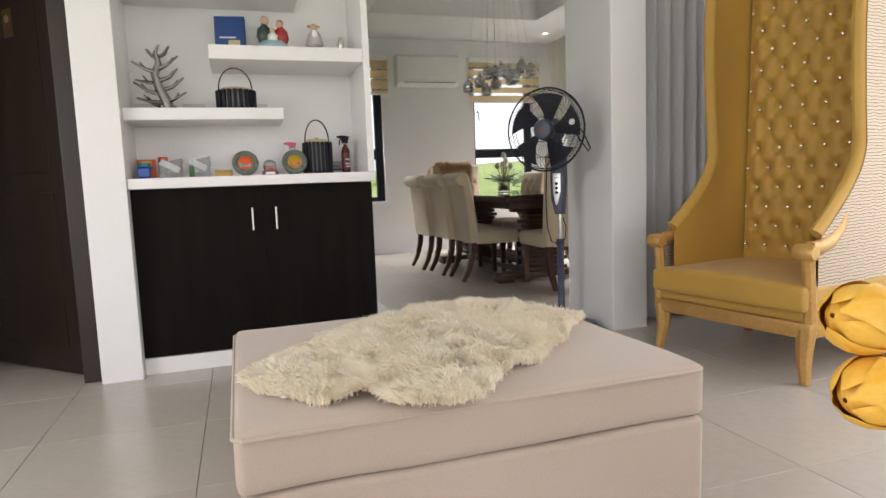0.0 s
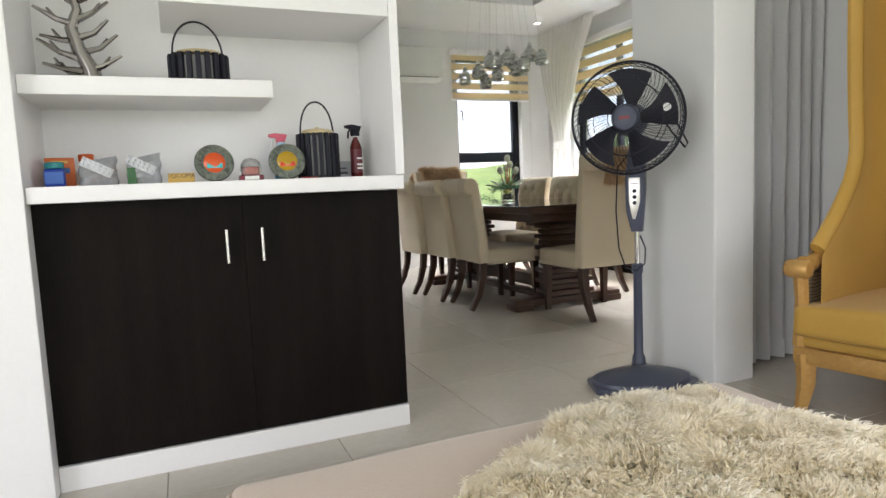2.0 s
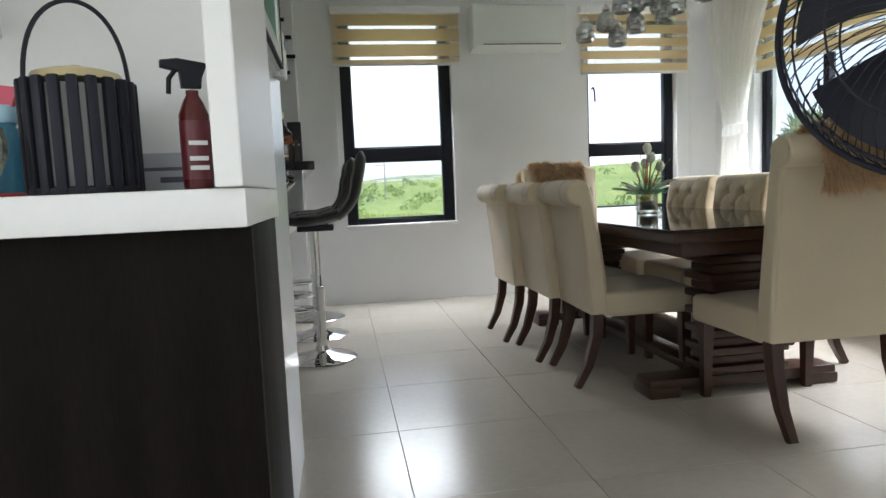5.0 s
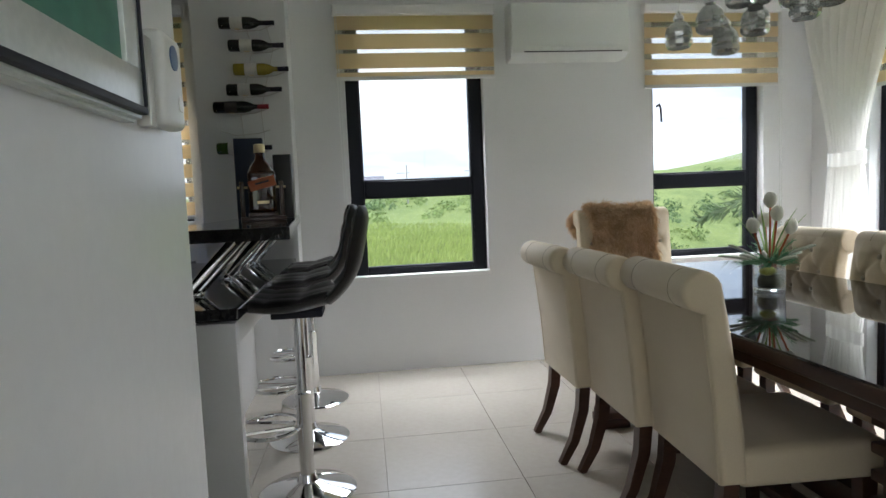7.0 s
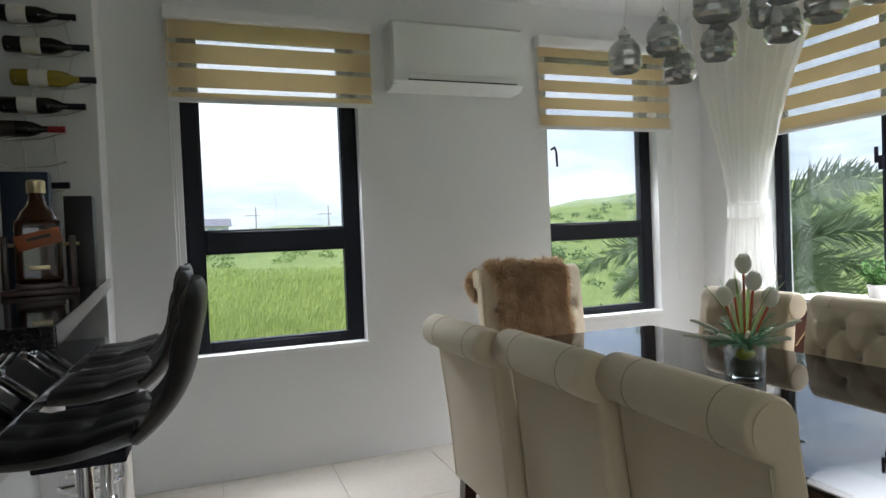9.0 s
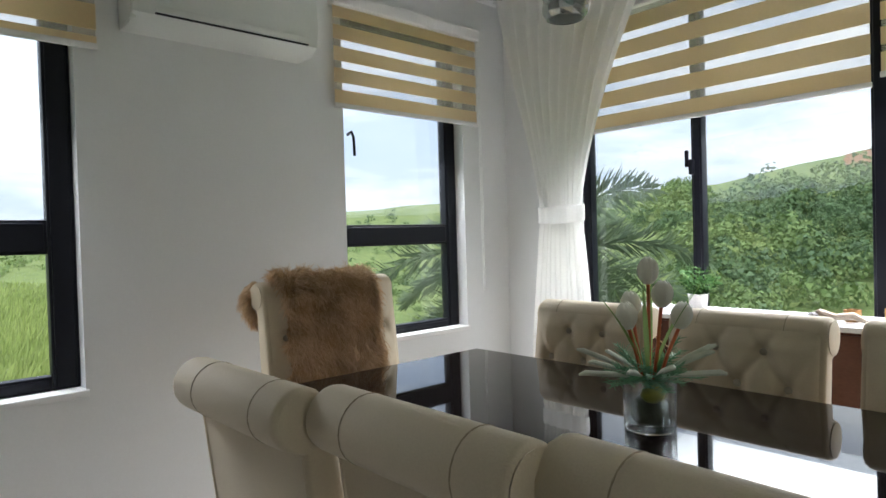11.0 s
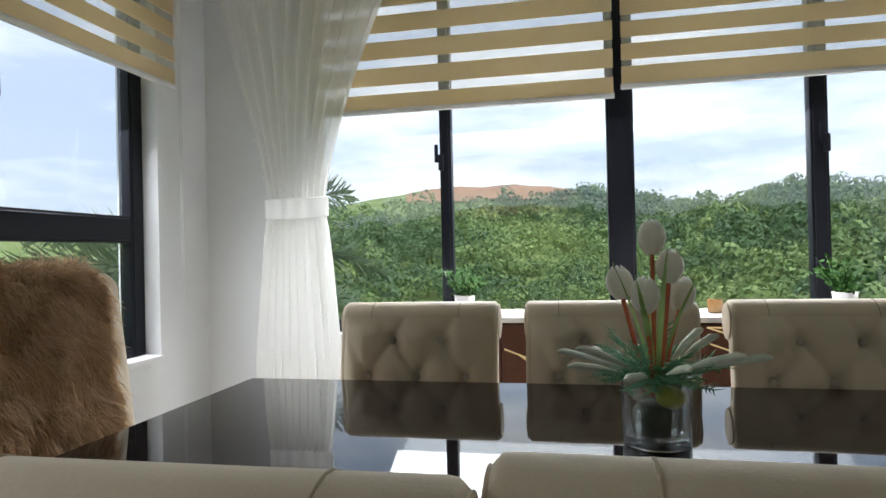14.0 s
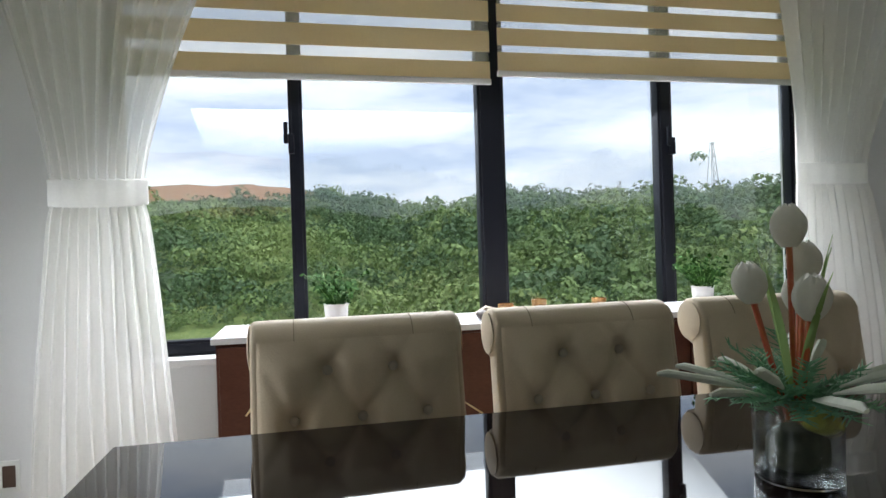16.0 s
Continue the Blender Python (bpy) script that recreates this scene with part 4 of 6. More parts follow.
# tall wing chair
wing = thing("wing_chair", pose(3.035, 2.12, 0, 0, 0, 101), "tall mustard tufted wing chair with gold wooden arms", "chair")
for sx in (-1, 1):
    part("leg", tube([(sx * 0.385, 0.32, 0.24), (sx * 0.38, 0.325, 0.12), (sx * 0.395, 0.34, 0.0)], 0.03, 8, radii=[0.042, 0.034, 0.022]), GOLDWOOD, wing, "tapered gold wooden leg")
    part("leg", tube([(sx * 0.34, -0.30, 0.24), (sx * 0.34, -0.33, 0.0)], 0.03, 8, radii=[0.036, 0.022]), GOLDWOOD, wing, "tapered gold wooden leg")
part("seat_rail", box(-0.42, 0.42, -0.34, 0.355, 0.20, 0.27, 0.014), GOLDWOOD, wing, "gold wooden seat rail")
part("seat_base", box(-0.415, 0.415, -0.33, 0.35, 0.27, 0.315, 0.018, 3), GOLDCLOTH, wing)
b = box(-0.41, 0.41, -0.28, 0.385, 0.315, 0.43, 0.03, 4)
bmesh.ops.subdivide_edges(b, edges=[e for e in b.edges if e.calc_length() > 0.3], cuts=6, use_grid_fill=True)
for v in b.verts:
    if v.co.z > 0.40:
        v.co.z += 0.018 * max(0, (1 - (v.co.x / 0.41) ** 2))
part("seat_cushion", b, GOLDCLOTH, wing, "thick mustard seat cushion")
part("piping", tube([(-0.385, 0.372, 0.425), (0.385, 0.372, 0.425)], 0.005, 6), GOLDCLOTH, wing)
CB, CT = 0.40, 2.08
TUFTS = [(c * 0.118 + (0.059 if r % 2 else 0) - 0.295, 0.52 + r * 0.104) for r in range(15) for c in range(6) if abs(c * 0.118 + (0.059 if r % 2 else 0) - 0.295) < 0.30]


def tufted(px, pz, tufts, depth, reach):
    d = min(math.hypot(px - a, pz - b) for a, b in tufts)
    crease = 1.0
    for (a, b) in tufts:
        if abs(px - a) < 0.12 and abs(pz - b) < 0.13:
            for s in (-1, 1):
                off = abs((px - a) - s * (pz - b) * 0.567) / 1.15
                crease = min(crease, off / 0.02)
    return depth * (1 - math.exp(-(d / reach) ** 2)) - depth * 0.22 * (1 - min(1, crease))


part("inner_back", grid_surface(lambda u, v: ((u - 0.5) * 0.62, -0.235 - 0.06 * v + tufted((u - 0.5) * 0.62, CB + (CT - CB) * v, TUFTS, 0.036, 0.03) * min(1, 8 * v, 8 * (1 - v), 9 * u, 9 * (1 - u)), CB + (CT - CB) * v), 62, 150), GOLDCLOTH, wing, "deep-buttoned mustard back")
GEM = mat("crystal_button", (0.92, 0.88, 0.80), 0.08, metal=0.6)
for a, z in TUFTS:
    v = (z - CB) / (CT - CB)
    part("button", lathe([(0.005, 0), (0.009, 0.004), (0.006, 0.010), (0.001, 0.012)], 8, pose(a, -0.228 - 0.06 * v, z, -90)), GEM, wing)
STRIPE = bpy.data.materials.new("striped_tapestry")
STRIPE.use_nodes = True
n, l = STRIPE.node_tree.nodes, STRIPE.node_tree.links
tc, wv, rp = n.new("ShaderNodeTexCoord"), n.new("ShaderNodeTexWave"), n.new("ShaderNodeValToRGB")
wv.bands_direction = "Z"
wv.inputs["Scale"].default_value, wv.inputs["Distortion"].default_value, wv.inputs["Detail"].default_value = 22, 5.0, 6
l.new(tc.outputs["Object"], wv.inputs["Vector"])
for pos, col in ((0.0, (0.22, 0.15, 0.10)), (0.3, (0.48, 0.34, 0.16)), (0.5, (0.58, 0.53, 0.46)), (0.8, (0.64, 0.61, 0.57)), (1.0, (0.44, 0.31, 0.15))):
    e = rp.color_ramp.elements.new(pos) if 0 < pos < 1 else rp.color_ramp.elements[0 if pos == 0 else -1]
    e.color = (*col, 1)
l.new(wv.outputs["Fac"], rp.inputs["Fac"])
l.new(rp.outputs["Color"], n["Principled BSDF"].inputs["Base Color"])
n["Principled BSDF"].inputs["Roughness"].default_value = 0.7
part("outer_back", box(-0.40, 0.40, -0.37, -0.31, 0.27, CT, 0.02), STRIPE, wing, "striped tapestry outer back")
for s in (-1, 1):
    # a wing: deep at the top, sweeping forward into the arm
    def front(z):
        k = max(0, min(1, (z - 0.62) / 0.42))
        arm = 0.365 * (1 - k) ** 1.6
        return -0.085 + arm + 0.05 * math.sin(min(1, max(0, (z - 0.9) / 1.2)) * math.pi * 0.9)
    zs = [0.40 + i * 0.04 for i in range(43)]
    inner = grid_surface(lambda u, v: (s * (0.315 + 0.035 * u + 0.02 * math.sin(math.pi * u)), -0.27 - 0.06 * v + (front(max(0.60, 0.42 + 1.66 * v)) + 0.27 + 0.06 * v) * u, 0.42 + 1.66 * v), 10, 60)
    part("wing", inner, GOLDCLOTH, wing, "mustard upholstered wing")
    outer = grid_surface(lambda u, v: (s * (0.405 + 0.004 * math.sin(math.pi * u)), -0.34 + (front(max(0.60, 0.28 + 1.80 * v)) + 0.34) * u, 0.28 + 1.80 * v), 10, 60)
    part("wing_side", outer, STRIPE, wing, "striped tapestry side")
    part("wing_edge", tube([(s * 0.378, front(z), z) for z in [0.64 + i * 0.036 for i in range(41)]], 0.034, 10, flat=0.6), GOLDCLOTH, wing, "padded wing edge")
    pts = [(s * 0.385, 0.07, 0.72), (s * 0.388, 0.11, 0.655), (s * 0.392, 0.19, 0.605), (s * 0.395, 0.28, 0.585), (s * 0.397, 0.345, 0.588)]
    part("arm", tube(pts, 0.03, 12, radii=[0.020, 0.028, 0.032, 0.032, 0.030], flat=1.25), GOLDWOOD, wing, "curved gold wooden arm")
    part("arm_scroll", lathe([(0.001, -0.045), (0.030, -0.043), (0.036, -0.03), (0.036, 0.03), (0.030, 0.043), (0.001, 0.045)], 20, pose(s * 0.397, 0.36, 0.575, 0, 90)), GOLDWOOD, wing, "scrolled gold arm end")
    part("arm_post", tube([(s * 0.397, 0.345, 0.565), (s * 0.397, 0.33, 0.45), (s * 0.40, 0.325, 0.27)], 0.03, 8, radii=[0.028, 0.026, 0.032]), GOLDWOOD, wing, "gold wooden arm post")

# stand fan
fan = thing("stand_fan", pose(2.30, 3.02, 0, 0, 0, -12), "dark blue electric stand fan with charcoal blades", "fan")
part("base", prism([(-0.25, -0.06), (-0.20, -0.14), (-0.06, -0.17), (0.06, -0.17), (0.20, -0.14), (0.25, -0.06), (0.22, 0.10), (0.10, 0.16), (-0.10, 0.16), (-0.22, 0.10)], 0.03, "z", 0.01), FAN_BLUE, fan).matrix_basis = pose(0.035, 0.0, 0.0155)
top = lathe([(1.0, 0), (0.97, 0.016), (0.7, 0.034), (0.35, 0.048), (0.15, 0.058)], 40)
top.transform(Matrix.Diagonal((0.235, 0.158, 1, 1)))
part("base_cover", top, FAN_BLUE, fan, "domed glossy base cover").matrix_basis = pose(0.035, 0, 0.03)
part("sticker", prism([(-0.035, 0.02), (0.035, 0.02), (0.0, -0.022)], 0.002, "z"), PLASTIC_W, fan, "white triangular sticker").matrix_basis = pose(0.03, -0.105, 0.055, 20)
part("sticker", lathe([(0.028, 0), (0.028, 0.002)], 24), PLASTIC_W, fan, "white round sticker").matrix_basis = pose(0.155, -0.08, 0.055, 16, 12)
PX, PY = 0.085, 0.115
pole = fan
part("pole", lathe([(0.034, 0.06), (0.030, 0.10), (0.022, 0.12), (0.020, 0.50), (0.026, 0.51), (0.026, 0.545), (0.018, 0.55)], 18, Matrix.Translation((PX, PY, 0))), FAN_BLUE, fan, "dark blue pole")
part("inner_tube", lathe([(0.0125, 0.54), (0.0125, 0.73)], 14, Matrix.Translation((PX, PY, 0))), CHROME, fan, "chrome inner tube")
fan_dir = pose(0, 0, 0, 0, 0, -39)  # the head looks to the south-west
hm = Matrix.Translation((PX, PY, 0)) @ fan_dir
body = prism([(-0.022, 0.70), (-0.045, 0.80), (-0.048, 0.94), (-0.035, 1.05), (-0.02, 1.12), (0.02, 1.12), (0.04, 1.05), (0.042, 0.90), (0.026, 0.70)], 0.07, "y", 0.012)
part("control_box", body, FAN_BLUE, fan, "dark blue control housing").matrix_basis = hm
part("control_panel", prism([(-0.028, 0.95), (0.022, 0.95), (0.022, 0.84), (0.0, 0.76), (-0.012, 0.76), (-0.028, 0.84)], 0.004, "y", 0.001), STEEL, fan, "silver control panel").matrix_basis = hm @ pose(0, -0.036, 0)
for z in (0.835, 0.862, 0.889):
    part("knob", lathe([(0.009, 0), (0.009, 0.008), (0.007, 0.010)], 14, pose(-0.002, -0.038, z, 90)), FAN_BLADE, fan, "black push button").matrix_basis = hm
part("print", box(-0.018, 0.016, -0.0395, -0.037, 0.922, 0.926), DARKB, fan, "", False).matrix_basis = hm
# head: its axis runs forward along -y of hm
HZ, HY = 1.205, -0.20
part("motor", lathe([(0.03, 0.0), (0.065, 0.02), (0.075, 0.06), (0.07, 0.12), (0.05, 0.15)], 24, pose(0, -0.03, HZ, 90)), FAN_BLUE, fan, "rounded motor housing").matrix_basis = hm
part("neck", tube([(0, 0.0, 1.09), (0, -0.02, 1.14), (0, -0.04, 1.18)], 0.03, 10), FAN_BLUE, fan).matrix_basis = hm
GR = 0.236
head = pose(0, HY, HZ, 90) @ pose(0, 0, 0, 0, 0, 12)
for i in range(5):
    def blade(u, v, i=i):
        r = 0.055 + 0.155 * v
        half = radians(17 + 9 * v)
        a = (u - 0.5) * 2 * half + 0.25 * (v - 0.5)
        return (r * math.cos(a), r * math.sin(a), (u - 0.5) * 0.028 + 0.006 * math.sin(math.pi * u))
    bl = part("blade", grid_surface(blade, 12, 8), FAN_BLADE, fan, "charcoal plastic fan blade")
    bl.matrix_basis = hm @ head @ pose(0, 0, -0.005, 0, 0, 72 * i - 5)
part("blade_sticker", lathe([(0.017, 0), (0.017, 0.0015)], 20), PLASTIC_W, fan, "pale round sticker on a blade").matrix_basis = hm @ head @ pose(0.170 * math.cos(radians(-1)), 0.170 * math.sin(radians(-1)), 0.006, 6, 0, 0)
part("hub", lathe([(0.056, -0.03), (0.060, -0.005), (0.060, 0.03), (0.051, 0.046), (0.03, 0.052), (0.001, 0.053)], 28), FAN_BLUE, fan, "dark blue hub cap").matrix_basis = hm @ head
part("hub_print", box(-0.022, 0.022, -0.006, 0.006, 0.051, 0.0535), mat("red_print", (0.22, 0.02, 0.03), 0.5), fan, "worn red print", False).matrix_basis = hm @ head @ pose(0, 0, 0, 0, 0, -12)
for name, sign in (("front_guard", 1), ("rear_guard", -1)):
    g = bmesh.new()
    for k in range(60):
        a = 2 * math.pi * k / 60
        pr = [(0.066, 0.058), (0.12, 0.062), (0.18, 0.054), (0.225, 0.034), (GR, 0.004)]
        join(g, tube([(r * math.cos(a + 0.14 * i), r * math.sin(a + 0.14 * i), sign * z) for i, (r, z) in enumerate(pr)], 0.0012, 4))
    for r, z in ((0.068, 0.058), (0.16, 0.059), (0.225, 0.034)):
        join(g, tube([(r * math.cos(2 * math.pi * k / 40), r * math.sin(2 * math.pi * k / 40), sign * z) for k in range(40)], 0.002, 5, True))
    part(name, g, FAN_BLADE, fan, "dark wire fan guard").matrix_basis = hm @ head
part("guard_rim", tube([((GR + 0.003) * math.cos(2 * math.pi * k / 64), (GR + 0.003) * math.sin(2 * math.pi * k / 64), 0) for k in range(64)], 0.0055, 6, True), FAN_BLADE, fan, "dark guard rim").matrix_basis = hm @ head
part("power_cord", tube([(0.0, 0.0, 1.10), (-0.09, 0.02, 1.0), (-0.10, 0.02, 0.80), (-0.085, 0.0, 0.62), (-0.05, -0.02, 0.53), (0.0, -0.03, 0.52), (0.035, -0.01, 0.55), (0.035, 0.01, 0.62), (0.01, 0.02, 0.68)], 0.0035, 6), FAN_BLADE, fan, "thin black power cord").matrix_basis = hm
part("cord_loop", tube([(0.13, -0.08, 1.25), (0.19, -0.09, 1.18), (0.235, -0.10, 1.09), (0.225, -0.10, 1.07), (0.17, -0.09, 1.14), (0.12, -0.08, 1.22)], 0.0045, 6), FAN_BLADE, fan, "coiled plug cord").matrix_basis = hm

# yellow silk tulips close by
TULIP_Y = mat("yellow_silk", (0.85, 0.42, 0.03), 0.55, dark=(0.92, 0.58, 0.12), scale=20, fine=120, bump=0.15, amount=0.8, stretch=(1, 1, 0.3))
STEM = mat("green_stem", (0.10, 0.22, 0.04), 0.5, dark=(0.22, 0.32, 0.06), scale=14)


def tulip(parent, m, r, h, material, label):
    """A closed bloom: an inner bud with six overlapping cupped petals."""
    cup = lambda v: math.sin(math.pi * (0.07 + 0.88 * v)) ** 0.6
    core = lambda v: 0.86 * r * math.sin(math.pi * (0.07 + 0.925 * v)) ** 0.6
    bloom = part("bloom", grid_surface(lambda u, v: (core(v) * math.cos(2 * math.pi * u), core(v) * math.sin(2 * math.pi * u), h * 0.95 * v), 18, 9), material, parent, label)
    bloom.matrix_basis = m
    for k in range(6):
        rr = r * (1.0 if k % 2 else 0.93)
        def petal(u, v):
            s = 2 * u - 1
            a = radians(s * 50 * (1 - 0.55 * v ** 4))
            q = rr * cup(min(1, v * (1 - 0.05 * s * s))) * (1 + 0.05 * s * s * v)
            return (q * math.cos(a), q * math.sin(a), h * v * (1 - 0.10 * s * s * v))
        part("petal", grid_surface(petal, 8, 10), material, bloom).matrix_basis = pose(0, 0, 0, 0, 0, k * 60)
    return bloom


side = thing("side_table", pose(1.60, 0.20, 0), "small dark round side table", "table")
part("tabletop", lathe([(0.17, 0.43), (0.18, 0.435), (0.18, 0.455), (0.17, 0.46)], 30), ESPRESSO, side)
part("stem", lathe([(0.03, 0.02), (0.02, 0.1), (0.02, 0.43)], 16), ESPRESSO, side)
part("foot", lathe([(0.14, 0), (0.14, 0.012), (0.03, 0.025)], 24), ESPRESSO, side)
vs = thing("tulip_vase", pose(1.50, 0.21, 0.46), "glass vase of yellow silk tulips on a side table", "vase")
part("glass", lathe([(0.045, 0), (0.05, 0.01), (0.045, 0.16), (0.05, 0.2)], 24), CLEAR, vs)
for i, (dx, dy, dz, ax, ay) in enumerate(((-0.36, -0.02, 0.285, 0, -80), (-0.355, -0.035, 0.216, 8, -95))):
    tulip(vs, pose(dx + 0.10, dy, dz, 0, ay, 0), 0.042, 0.10, TULIP_Y, "yellow silk tulip bloom")
    part("flower_stem", tube([(0, 0, 0.03), (-0.03, 0, 0.2), (-0.12, dy * 0.5, dz + 0.01), (dx + 0.11, dy, dz)], 0.004, 6), STEM, vs)

# ---- dining table and chairs ----
tab = thing("dining_table", pose(3.155, 5.63, 0), "dark mahogany pedestal dining table with a black glass top", "table")
TWX, TWY = 0.545, 1.215
part("tabletop", box(-TWX + 0.012, TWX - 0.012, -TWY + 0.012, TWY - 0.012, 0.735, 0.782, 0.01, 3), MAHOGANY, tab)
part("glass_top", box(-TWX, TWX, -TWY, TWY, 0.7825, 0.790, 0.002), TABLEGLASS, tab, "black mirror-like glass top", False)
part("apron", box(-TWX + 0.07, TWX - 0.07, -TWY + 0.07, TWY - 0.07, 0.675, 0.735, 0.006), MAHOGANY, tab, "dark wooden apron")
for s in (-1, 1):
    y = s * 0.80
    b = box(-0.47, 0.47, y - 0.075, y + 0.075, 0.03, 0.085, 0.012)
    for e in (-1, 1):
        box(e * 0.40 - 0.075, e * 0.40 + 0.075, y - 0.085, y + 0.085, 0.0, 0.05, 0.01, bm=b)
    part("foot", b, MAHOGANY, tab, "dark wooden sled foot")
    b = box(-0.155, 0.155, y - 0.07, y + 0.07, 0.085, 0.675, 0.004)
    for k in range(13):
        z = 0.10 + k * 0.042
        g = 0.018 if k % 2 else 0.040
        part("rib", box(-0.155 - g, 0.155 + g, y - 0.07 - g, y + 0.07 + g, z, z + 0.034, 0.006), MAHOGANY, tab)
    part("pedestal", b, MAHOGANY, tab, "ribbed dark wooden pedestal")
    part("corbel", box(-0.30, 0.30, y - 0.06, y + 0.06, 0.63, 0.676, 0.012), MAHOGANY, tab)
part("stretcher", box(-0.06, 0.06, -0.73, 0.73, 0.10, 0.20, 0.008), MAHOGANY, tab, "dark wooden stretcher")
for s in (-1, 1):
    part("brace", box(s * 0.14 - 0.045, s * 0.14 + 0.045, -0.72, 0.72, 0.055, 0.095, 0.008), MAHOGANY, tab)

SEAM = mat("seam_thread", (0.40, 0.32, 0.21), 0.8)
BUTTON = mat("cream_button", (0.50, 0.44, 0.34), 0.7)


def upholstered_chair(name, m, width, height, label, group, scroll=0.062):
    """A padded chair that faces +y, with a rolled back, a buttoned front and sabre legs."""
    w = thing(name, m, label, "chair", group)
    top = height - scroll
    k = (top - 0.36) / 0.575

    def fy(z):  # front of the back
        return -0.185 - 0.075 * ((z - 0.36) / (top - 0.36)) ** 1.3
    prof = [(-0.185, 0.36)] + [(fy(z), z) for z in [0.36 + (top - 0.36) * i / 6 for i in range(1, 7)]]
    cy, cz = fy(top) - scroll, top
    prof += arc(cy, cz, scroll, 20, 235, 12)
    prof += [(fy(top) - 0.058, top - scroll * 1.08), (-0.285, 0.60), (-0.268, 0.36)]
    b = prism(prof, width, "x", 0.016, 3)
    part("backrest", b, CREAM, w)
    for s in (-1, 1):
        part("scroll_end", lathe([(0.001, 0), (scroll * 0.82, 0.001), (scroll * 0.86, 0.006), (scroll * 0.5, 0.010), (0.012, 0.007), (0.001, 0.009)], 20, pose(s * (width / 2 - 0.003), cy, cz, 0, 90 * s)), CREAM, w, "gathered scroll end")
        part("piping", tube([(s * (width / 2 - 0.018), float(np.interp(0.36 + (top - scroll * 1.2 - 0.36) * q, (0.36, 0.60, top - scroll * 1.08), (-0.266, -0.283, fy(top) - 0.056))), 0.36 + (top - scroll * 1.2 - 0.36) * q) for q in [i / 8 for i in range(9)]], 0.005, 6), CREAM, w, "cream seam piping")
    for f in (-0.26, 0.30):
        ring = [(f * width, y, z) for y, z in arc(cy, cz, scroll - 0.0004, -20, 250, 22)]
        part("seam", tube(ring, 0.0016, 5), SEAM, w, "stitched seam over the rolled back")
    rows = int((top - 0.55) / 0.095) + 1
    near, wide = ((-0.075, 0.075), (-0.15, 0.0, 0.15)) if width < 0.55 else ((-0.15, 0.0, 0.15), (-0.225, -0.075, 0.075, 0.225))
    tufts = [(x, top - 0.05 - r * 0.105) for r in range(rows) for x in (wide if r % 2 else near)]
    z0, z1 = 0.47, top + 0.02

    pairs = [(Vector(p), Vector(q)) for p in tufts for q in tufts if 0.02 < abs(p[0] - q[0]) < 0.1 and 0 < p[1] - q[1] < 0.12]

    def crease(x, z):  # how far the nearest fold between two buttons is
        best, c = 1.0, Vector((x, z))
        for p, q in pairs:
            e = q - p
            h = min(1, max(0, (c - p).dot(e) / e.length_squared))
            best = min(best, (c - p - e * h).length)
        return best

    def face(u, v):
        x, z = (u - 0.5) * (width - 0.03), z0 + (z1 - z0) * v
        edge = min(1, 7 * u, 7 * (1 - u)) ** 0.6 * min(1, 8 * (1 - v) + 0.15) ** 0.6
        fold = 0.006 * math.exp(-((crease(x, z) / 0.008) ** 2))
        return (x, fy(min(z, top)) + 0.006 + (tufted(x, z, tufts, 0.026, 0.028) - fold) * edge - 0.004 * (1 - edge), z)
    part("tufted_front", grid_surface(face, 76, 64), CREAM, w, "deep-buttoned cream front")
    for a, z in tufts:
        if z > z0 + 0.02:
            part("button", lathe([(0.012, 0), (0.011, 0.005), (0.004, 0.008)], 10, pose(a, fy(z) + 0.005, z, -90)), BUTTON, w)
    part("seat", cushion_seat(width), CREAM, w, "padded cream seat")
    for s in (-1, 1):
        x = s * (width / 2 - 0.045)
        part("leg", tube([(x, -0.225, 0.37), (x, -0.235, 0.25), (x, -0.275, 0.11), (x, -0.335, 0.0)], 0.03, 4, radii=[0.036, 0.034, 0.028, 0.022]), MAHOGANY, w, "dark curved back leg")
        part("leg", tube([(x, 0.215, 0.37), (x, 0.22, 0.0)], 0.03, 4, radii=[0.036, 0.024]), MAHOGANY, w, "dark tapered front leg")
    return w


def cushion_seat(width):
    b = box(-width / 2, width / 2, -0.21, 0.265, 0.345, 0.465, 0.03, 4)
    bmesh.ops.subdivide_edges(b, edges=[e for e in b.edges if e.calc_length() > 0.2], cuts=5, use_grid_fill=True)
    for v in b.verts:
        if v.co.z > 0.44:
            v.co.z += 0.022 * max(0, 1 - (v.co.x / (width / 2)) ** 2) * max(0, 1 - ((v.co.y - 0.03) / 0.24) ** 2)
    return b


CH = "cream button-backed dining chair with dark legs"
chair = upholstered_chair("dining_chair", pose(2.78, 5.20, 0, 0, 0, -92), 0.49, 1.005, CH, "chairs round the table")
for x, y, a in ((2.735, 5.70, -90), (2.675, 6.205, -89), (3.55, 6.345, 91), (3.56, 5.775, 90), (3.56, 5.205, 89)):
    copy_thing(chair, pose(x, y, 0, 0, 0, a))
END = "tall cream button-backed end chair with a fur throw over its back"
host = upholstered_chair("end_chair", pose(3.13, 6.82, 0, 0, 0, 180), 0.60, 1.125, END, "end chairs", 0.055)
copy_thing(host, pose(3.20, 4.52, 0, 0, 0, 0))


